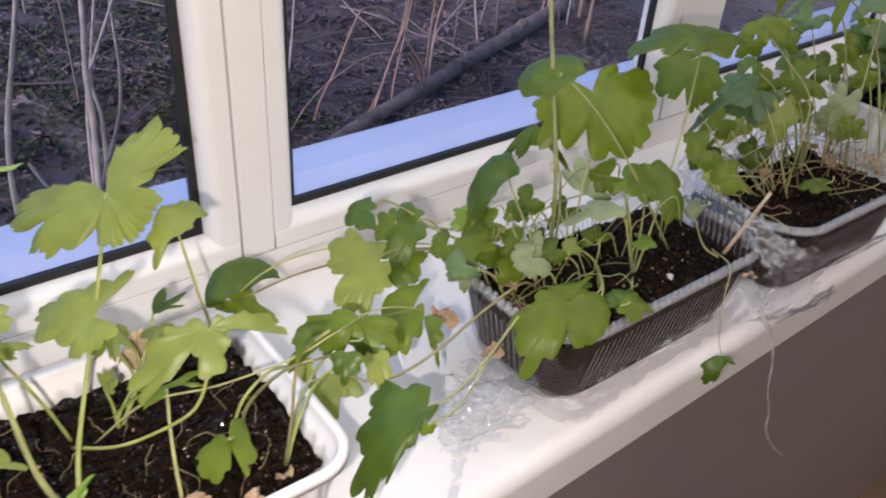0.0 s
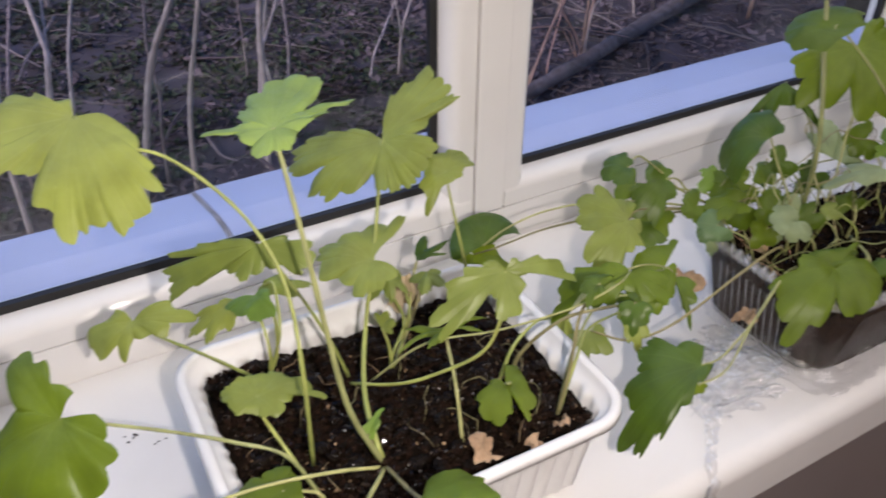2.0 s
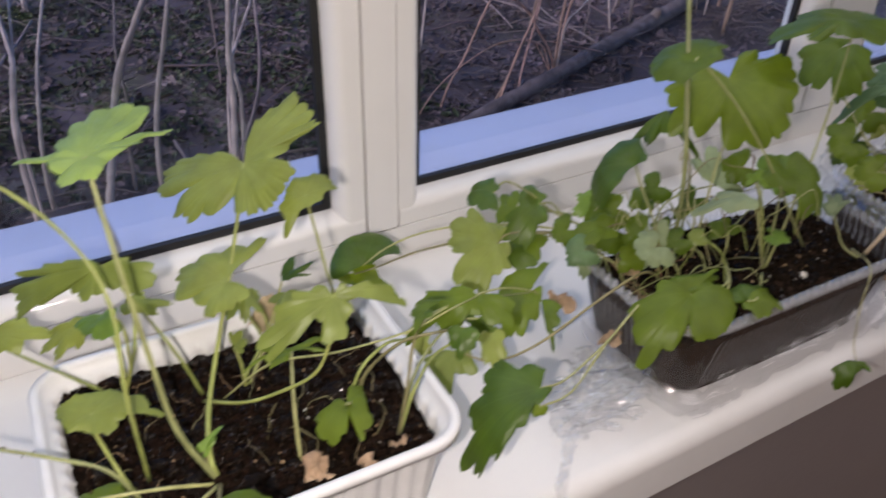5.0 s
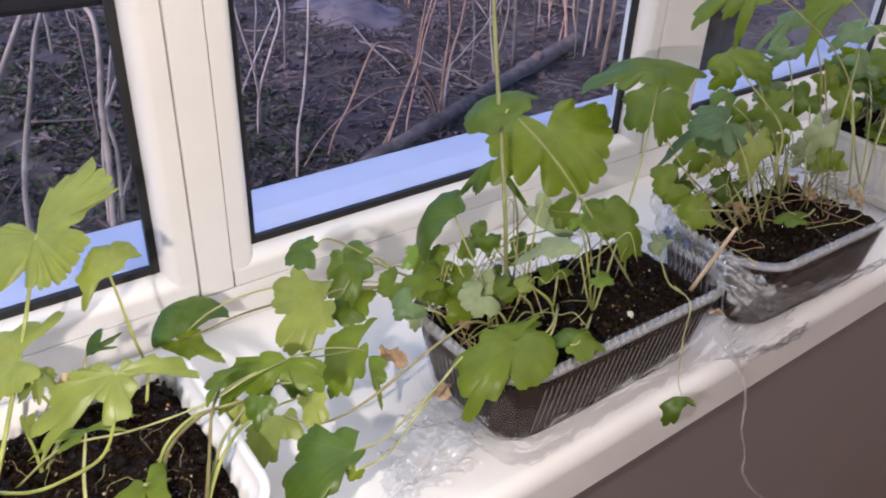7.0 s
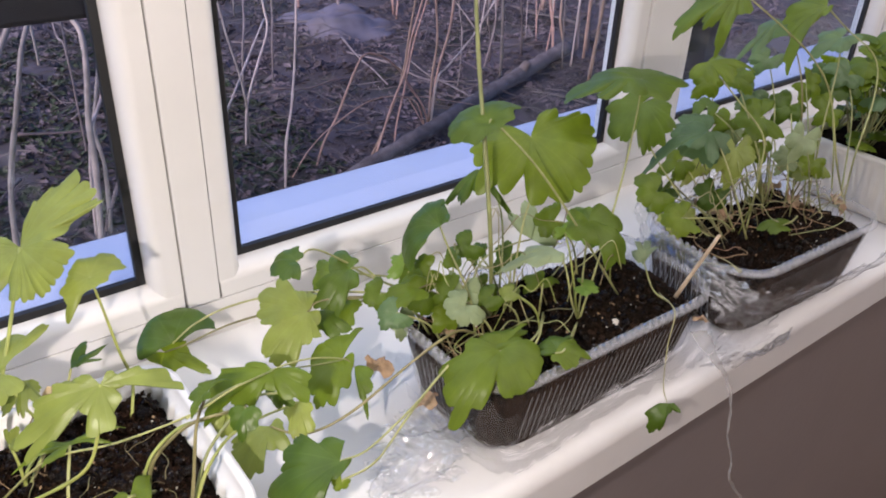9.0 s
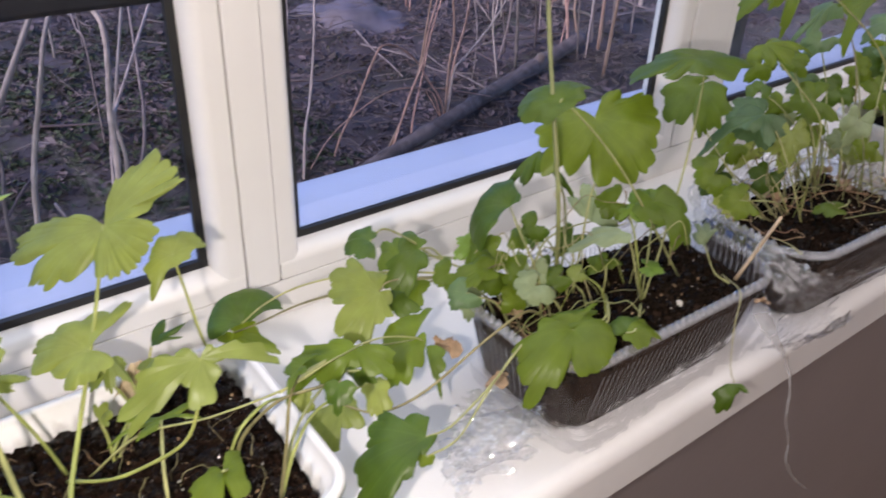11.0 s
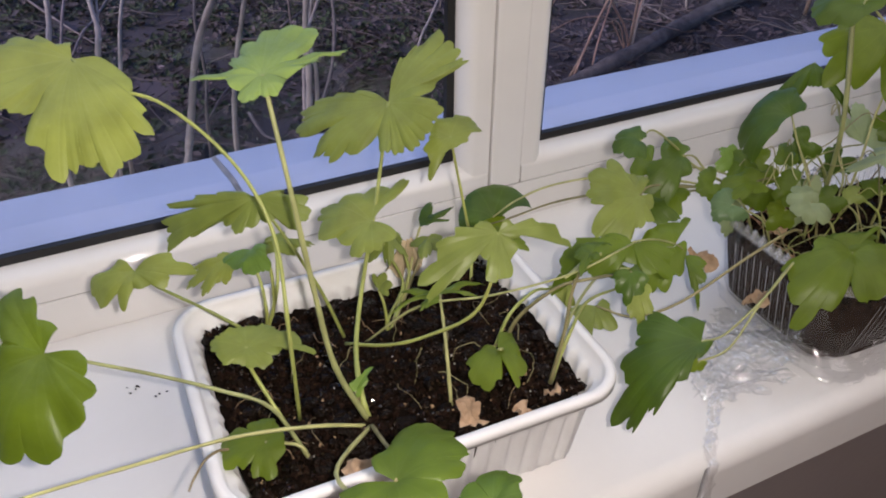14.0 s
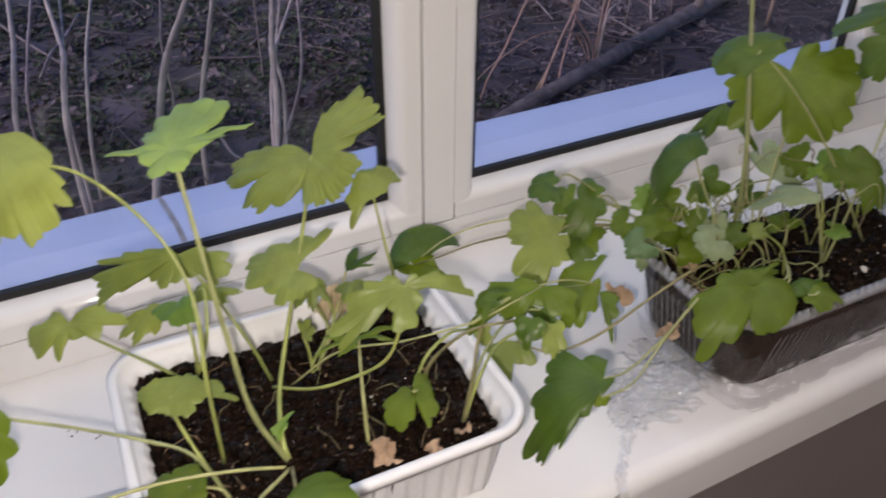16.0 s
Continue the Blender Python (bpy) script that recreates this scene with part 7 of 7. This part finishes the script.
def crumple(name, label, at, size, mat, seed, tall=0.5):
    """A dry, crumpled scrap of leaf."""
    rnd = random.Random(seed)
    bm = bmesh.new()
    n, m = 40, 7
    c = bm.verts.new(at)
    rows = []
    turn = Euler((rnd.uniform(-0.6, 0.6), rnd.uniform(-0.6, 0.6), rnd.uniform(0, 6.28))).to_matrix()
    for i in range(n):
        a = 2 * math.pi * i / n
        r = size * (0.85 + 0.5 * noise.noise(Vector((math.cos(a) * 1.6, math.sin(a) * 1.6, seed * 3.1)))) * rnd.uniform(0.9, 1.06)
        row = []
        for k in range(1, m + 1):
            q = k / m
            p = Vector((math.cos(a) * r * q, math.sin(a) * r * q * 0.75, 0))
            p.z = size * tall * (noise.noise(p * (1.6 / size) + Vector((seed, 0, 0))) + 0.35 * noise.noise(p * (4.5 / size) + Vector((seed, 5, 0)))) * (0.4 + q)
            row.append(bm.verts.new(Vector(at) + turn @ p))
        rows.append(row)
    for i in range(n):
        a, b = rows[i], rows[(i + 1) % n]
        bm.faces.new((c, a[0], b[0]))
        for k in range(m - 1):
            bm.faces.new((a[k], a[k + 1], b[k + 1], b[k]))
    return solid(name, bm, mat, label, "dry leaf", "dry leaf scraps")


crumple("dry_leaf", "dry tan leaf scrap lying on dark soil", (-0.164, -0.199, 0.909), 0.01, dry_leaf, 1)
crumple("dry_leaf", "dry tan leaf scrap lying on dark soil", (-0.143, -0.210, 0.909), 0.0075, dry_leaf, 2)
crumple("dry_leaf", "dry tan leaf scrap lying on dark soil", (-0.218, -0.210, 0.909), 0.009, dry_leaf, 3)

# a wilted leaf hanging folded from a stem in the white tray
bm = bmesh.new()
top, rows = Vector((-0.1490, -0.0990, 0.9344)), []
for i in range(33):
    u = i / 16 - 1
    row = []
    for k in range(1, 8):
        q = k / 7
        fold = 0.0032 * math.sin(u * 7.5 + 0.6) * q + 0.0012 * noise.noise(Vector((u * 5, q * 3, 4)))
        edge = 1 + 0.2 * noise.noise(Vector((u * 4, 2, 0))) - 0.22 * abs(u)
        row.append(bm.verts.new(top + Vector((0.0125 * u * q ** 0.8 - 0.003 * q, fold - 0.004 * q, -0.022 * q * edge))))
    rows.append(row)
for a, b in zip(rows, rows[1:]):
    for k in range(6):
        bm.faces.new((a[k], a[k + 1], b[k + 1], b[k]))
solid("dry_leaf", bm, buff_leaf, "wilted buff leaf hanging folded from a stem", "dry leaf", "dry leaf scraps")

crumple("dry_leaf", "dry tan leaf hanging beside the clear box", (0.020, -0.138, 0.892), 0.01, dry_leaf, 5)
crumple("dry_leaf", "dry orange leaf knot at the corner of the box", (0.029, -0.175, 0.886), 0.009, dry_leaf, 6)
crumple("dry_leaf", "dry orange scrap on the rim of the box", (0.228, -0.218, 0.889), 0.007, dry_leaf, 7)
crumple("dry_leaf", "dry tan scrap lying on dark soil", (-0.126, -0.205, 0.909), 0.006, dry_leaf, 8)
crumple("dry_leaf", "dry brown leaf among the stems in the box", (0.067, -0.144, 0.906), 0.011, dry_leaf, 9)
crumple("dry_leaf", "dry brown leaf among the stems in the box", (0.074, -0.123, 0.906), 0.009, dry_leaf, 10)
crumple("dry_leaf", "dry brown leaf among the stems in the box", (0.343, -0.134, 0.906), 0.013, dry_leaf, 11)
crumple("dry_leaf", "dry brown leaf among the stems in the box", (0.340, -0.150, 0.906), 0.011, dry_leaf, 12)
crumple("dry_leaf", "dry brown leaf among the stems in the box", (0.413, -0.168, 0.906), 0.012, dry_leaf, 13)
crumple("dry_leaf", "dry brown leaf among the stems in the box", (0.442, -0.192, 0.906), 0.011, dry_leaf, 14)
crumple("dry_leaf", "dry brown leaf among the stems in the box", (0.416, -0.144, 0.906), 0.011, dry_leaf, 15)

# hair-thin roots and fibres on the soil of the white tray
for i in range(26):
    u, v, a = rt.uniform(-0.8, 0.8), rt.uniform(-0.8, 0.8), rt.uniform(0, 6.28)
    p, q = [], in_box(TRAY, 0.155, 0.108, TURN, u, v, 0.0)
    for k in range(6):
        p.append(Vector((q.x, q.y, SILL + 0.0552 + soil_height(q.x, q.y, 3) * 0.8 + (0.0035 if 0 < k < 5 else 0))))
        a += rt.uniform(-0.7, 0.7)
        l = rt.uniform(0.002, 0.006)
        q = q + Vector((math.cos(a) * l, math.sin(a) * l, 0))
    bm = bmesh.new()
    tube(bm, smooth_path(p, 4), 0.00024, 0.00014, 5)
    solid("root_fibre", bm, rt.choice((root_mat, runner_brown, stalk_brown)), "hair-thin pale root fibre on dark soil", "root", "root fibres")

# a wooden pick stuck in the soil
bm = bmesh.new()
tube(bm, smooth_path([(0.2285, -0.1951, 0.893), (0.242, -0.1985, 0.916), (0.2555, -0.2016, 0.938)], 3), 0.0015, 0.0012, 8)
solid("wooden_pick", bm, wood_pick, "pale thin wooden pick stuck into the soil", "stick")

tall = thing("seedling_plant", "tall seedling with a straight yellowish stem above the box", "plant", (0.107, -0.140, 0.896), "seedlings in the trays")
stalk_leaf(tall, mid, (0.120, -0.090, 1.127), [(-0.018, 0.003, -0.005), (-0.018, -0.018, -0.014), (0.006, -0.021, -0.012), (0.025, 0.005, 0.004)], [(0.113, -0.098, 1.098), (0.106, -0.113, 1.057), (0.102, -0.126, 1.020), (0.095, -0.146, 0.963), (0.107, -0.140, 0.896)], 0.0016, 900, notch=0.75, arch=0.1)

# the crowd of dark leaves in the cream tray
rf = random.Random(8)
for i in range(13):
    bx, by = TRAY_FAR[0] + rf.uniform(-0.085, 0.08), TRAY_FAR[1] + rf.uniform(-0.05, 0.05)
    base = (bx, by, SILL + 0.054)
    p = thing("seedling_plant", "dark bushy seedling crowded in the cream tray", "plant", base, "seedlings in the trays")
    for k in range(6):
        h = rf.uniform(0.015, 0.1)
        J = Vector((bx + rf.uniform(-0.035, 0.035), by + rf.uniform(-0.03, 0.03), base[2] + h))
        r, a0 = rf.uniform(0.013, 0.022), rf.uniform(0, 6.28)
        tips = [(r * math.cos(a0 + j) * rf.uniform(0.85, 1.1), r * math.sin(a0 + j) * rf.uniform(0.85, 1.1), rf.uniform(-0.012, 0.001)) for j in (-2.2, -1.1, 0, 1.1, 2.2)]
        stalk_leaf(p, rf.choice((dark, mid, teal, mid)), tuple(J), tips, [tuple(J.lerp(Vector(base), 0.5) + Vector((0.004, 0, 0.004))), base], 0.0007, 700 + i * 10 + k, notch=0.82, arch=0.12)


# ---- cling film ----
def ribbon(path, widths, side, amp, seed, cross=9, freq=120.0, pulled=0.0):
    """A crumpled strip along a path; side: the way across it; pulled: how far its folds are drawn out along the path."""
    bm = bmesh.new()
    pts = smooth_path(path, 24)
    side = Vector(side).normalized()
    rows, n, jag = [], len(pts), random.Random(int(seed * 10))
    cross = cross * 3 - 2
    for i, p in enumerate(pts):
        t = i / (n - 1) * (len(widths) - 1)
        k = min(int(t), len(widths) - 2)
        w = widths[k] + (widths[k + 1] - widths[k]) * (t - k)
        d = (pts[min(i + 1, n - 1)] - pts[max(i - 1, 0)]).normalized()
        up = d.cross(side).normalized()
        row = []
        for j in range(cross):
            v = j / (cross - 1) - 0.5
            q = p + side * (v * w * (1 + 0.5 * noise.noise(Vector((i * 0.22, seed, j * 0.06)))))
            k1 = (q * freq).lerp(Vector((i * 0.05, v * w * freq * 2.2, seed)), pulled)
            fold = 1 - 2 * abs(noise.noise(k1 * 0.55 + Vector((seed, 0, 0))))
            crease = 1 - 2 * abs(noise.noise(k1 * 1.5 + Vector((0, seed, 3))))
            q = q + up * (amp * (0.8 * fold + 0.4 * crease - 0.3)) + side * (amp * 0.6 * noise.noise(q * freq + Vector((0, seed, 0))))
            q = q + Vector((jag.uniform(-1, 1), jag.uniform(-1, 1), jag.uniform(-0.3, 1))) * (amp * 0.05)
            if -0.236 < q.y < 0 and q.z < SILL + 0.0008:
                q.z = SILL + 0.0008 + 0.0006 * abs(noise.noise(q * 500))
            row.append(bm.verts.new(q))
        rows.append(row)
    for a, b in zip(rows, rows[1:]):
        for j in range(cross - 1):
            bm.faces.new((a[j], a[j + 1], b[j + 1], b[j]))
    return bm


def film(label, path, widths, side, amp, seed, cross=9, mat=film_mat, pulled=0.0):
    return solid("cling_film", ribbon(path, widths, side, amp, seed, cross, pulled=pulled), mat, label, "cling film", "film scraps")


z0 = SILL + 0.004
c = (BOX_A[0], BOX_A[1])
film("clear film gathered in long folds round the foot of the box", [(c[0] - 0.101, c[1] + 0.03, SILL + 0.01), (c[0] - 0.101, c[1] - 0.02, SILL + 0.0095), (c[0] - 0.09, c[1] - 0.05, SILL + 0.0085), (c[0] - 0.06, c[1] - 0.0545, SILL + 0.0075), (c[0] - 0.02, c[1] - 0.0525, SILL + 0.0075), (c[0] + 0.04, c[1] - 0.0525, SILL + 0.008), (c[0] + 0.085, c[1] - 0.053, SILL + 0.011), (c[0] + 0.108, c[1] - 0.05, SILL + 0.02)], [0.01, 0.014, 0.017, 0.016, 0.013, 0.014, 0.018, 0.02], (-0.12, -0.6, -0.8), 0.0018, 1.7, 9, fold_mat, pulled=0.95)
film("crumpled wad of clear film on the sill", [(0.05, -0.168, z0 + 0.006), (0.03, -0.178, z0 + 0.006), (0.012, -0.19, z0 + 0.004), (-0.004, -0.199, z0 + 0.002), (-0.02, -0.205, z0)], [0.045, 0.05, 0.05, 0.04, 0.016], (0.7, -0.7, 0.1), 0.006, 7.7, 15)
film("second layer of crumpled clear film on the sill", [(0.04, -0.185, z0 + 0.009), (0.022, -0.188, z0 + 0.01), (0.004, -0.196, z0 + 0.006), (-0.014, -0.2, z0 + 0.002)], [0.03, 0.04, 0.035, 0.012], (0.6, -0.75, 0.2), 0.0065, 9.2, 13)
film("twisted tail of clear film running over the sill's edge", [(-0.012, -0.199, z0 + 0.002), (-0.024, -0.211, z0), (-0.036, -0.222, z0), (-0.045, -0.2315, SILL + 0.0015), (-0.049, -0.2375, SILL - 0.014), (-0.05, -0.238, SILL - 0.035), (-0.051, -0.2365, SILL - 0.07)], [0.02, 0.011, 0.009, 0.009, 0.008, 0.007, 0.004], (1, 0.1, 0.0), 0.003, 3.3, 7)
e = (BOX_B[0], BOX_B[1])
film("clear film draped between the two boxes", [(e[0] - 0.1, e[1] + 0.03, SILL + 0.062), (e[0] - 0.108, e[1] - 0.02, SILL + 0.057), (e[0] - 0.105, e[1] - 0.05, SILL + 0.048), (e[0] - 0.1, e[1] - 0.058, SILL + 0.03), (e[0] - 0.1, e[1] - 0.06, SILL + 0.01)], [0.02, 0.03, 0.04, 0.05, 0.06], (1, -0.15, 0.1), 0.0032, 5.5, 11, fold_mat, pulled=0.9)
film("clear film drawn in smooth folds along the front of the box", [(e[0] - 0.106, e[1] - 0.05, SILL + 0.05), (e[0] - 0.085, e[1] - 0.062, SILL + 0.047), (e[0] - 0.05, e[1] - 0.0655, SILL + 0.043), (e[0], e[1] - 0.0665, SILL + 0.038), (e[0] + 0.05, e[1] - 0.067, SILL + 0.034), (e[0] + 0.1, e[1] - 0.064, SILL + 0.028)], [0.022, 0.026, 0.022, 0.017, 0.015, 0.02], (0.05, -0.3, 0.95), 0.004, 6.4, 11, fold_mat, pulled=0.92)
film("small bunch of crinkled clear film at the box's corner", [(e[0] - 0.125, e[1] - 0.056, SILL + 0.012), (e[0] - 0.1, e[1] - 0.068, SILL + 0.014), (e[0] - 0.075, e[1] - 0.069, SILL + 0.013), (e[0] - 0.05, e[1] - 0.062, SILL + 0.01)], [0.016, 0.028, 0.028, 0.014], (0.1, -0.55, 0.85), 0.005, 8.1, 11)
film("wad of clear film behind the box catching the sky", [(e[0] - 0.08, e[1] + 0.062, SILL + 0.05), (e[0] - 0.03, e[1] + 0.065, SILL + 0.06), (e[0] + 0.03, e[1] + 0.066, SILL + 0.062), (e[0] + 0.08, e[1] + 0.064, SILL + 0.055)], [0.03, 0.045, 0.055, 0.04], (0, 0.35, 0.95), 0.008, 2.4, 13)
film("thin twisted strand of film hanging before the wall", [(0.22, -0.224, 0.886), (0.231, -0.234, 0.863), (0.245, -0.2385, 0.843), (0.247, -0.2465, 0.822), (0.243, -0.252, 0.8), (0.252, -0.255, 0.776), (0.252, -0.259, 0.757), (0.27, -0.262, 0.731), (0.284, -0.268, 0.716)], [0.012, 0.006, 0.0025, 0.0015, 0.0015, 0.0014, 0.0022, 0.0022, 0.0015], (0.7, -0.6, 0.2), 0.0012, 5.9, 5, twist_mat)
crumple("pale_flake", "small white flake lying on dark soil", (0.165, -0.196, 0.899), 0.004, perlite, 21)

# a dark root over the tray's rim, and specks of soil on the sill
bm = bmesh.new()
tube(bm, smooth_path([(-0.282, -0.215, 0.939), (-0.279, -0.210, 0.939), (-0.274, -0.204, 0.939), (-0.269, -0.200, 0.937), (-0.265, -0.199, 0.935)], 5), 0.0004, 0.0006, 6)
solid("dry_root", bm, runner_brown, "thin dark dry root hanging over the tray's rim", "root")
verts, faces = [], []
for x, y in ((-0.298, -0.057), (-0.294, -0.060), (-0.293, -0.058), (-0.297, -0.062), (-0.285, -0.070), (-0.283, -0.069), (-0.279, -0.069), (-0.292, -0.059)):
    r, k = rt.uniform(0.0006, 0.0011), len(verts)
    verts += [(x + r * px, y + r * py, SILL + 0.0004 + r * pz) for px, py, pz in ((1, 0, 0.3), (-1, 0.3, 0.3), (0, 1, 0.4), (0.2, -0.8, 0.3), (0, 0, 1), (0, 0, 0))]
    faces += [(k + a, k + c, k + d) for a, c, d in ((0, 2, 4), (2, 1, 4), (1, 3, 4), (3, 0, 4), (2, 0, 5), (1, 2, 5), (3, 1, 5), (0, 3, 5))]
me = bpy.data.meshes.new("soil_specks")
me.from_pydata(verts, [], faces)
me.materials.append(clod_mat)
tagged(new("soil_specks", me), "few dark specks of soil on the white sill", "soil", kind="stuff")
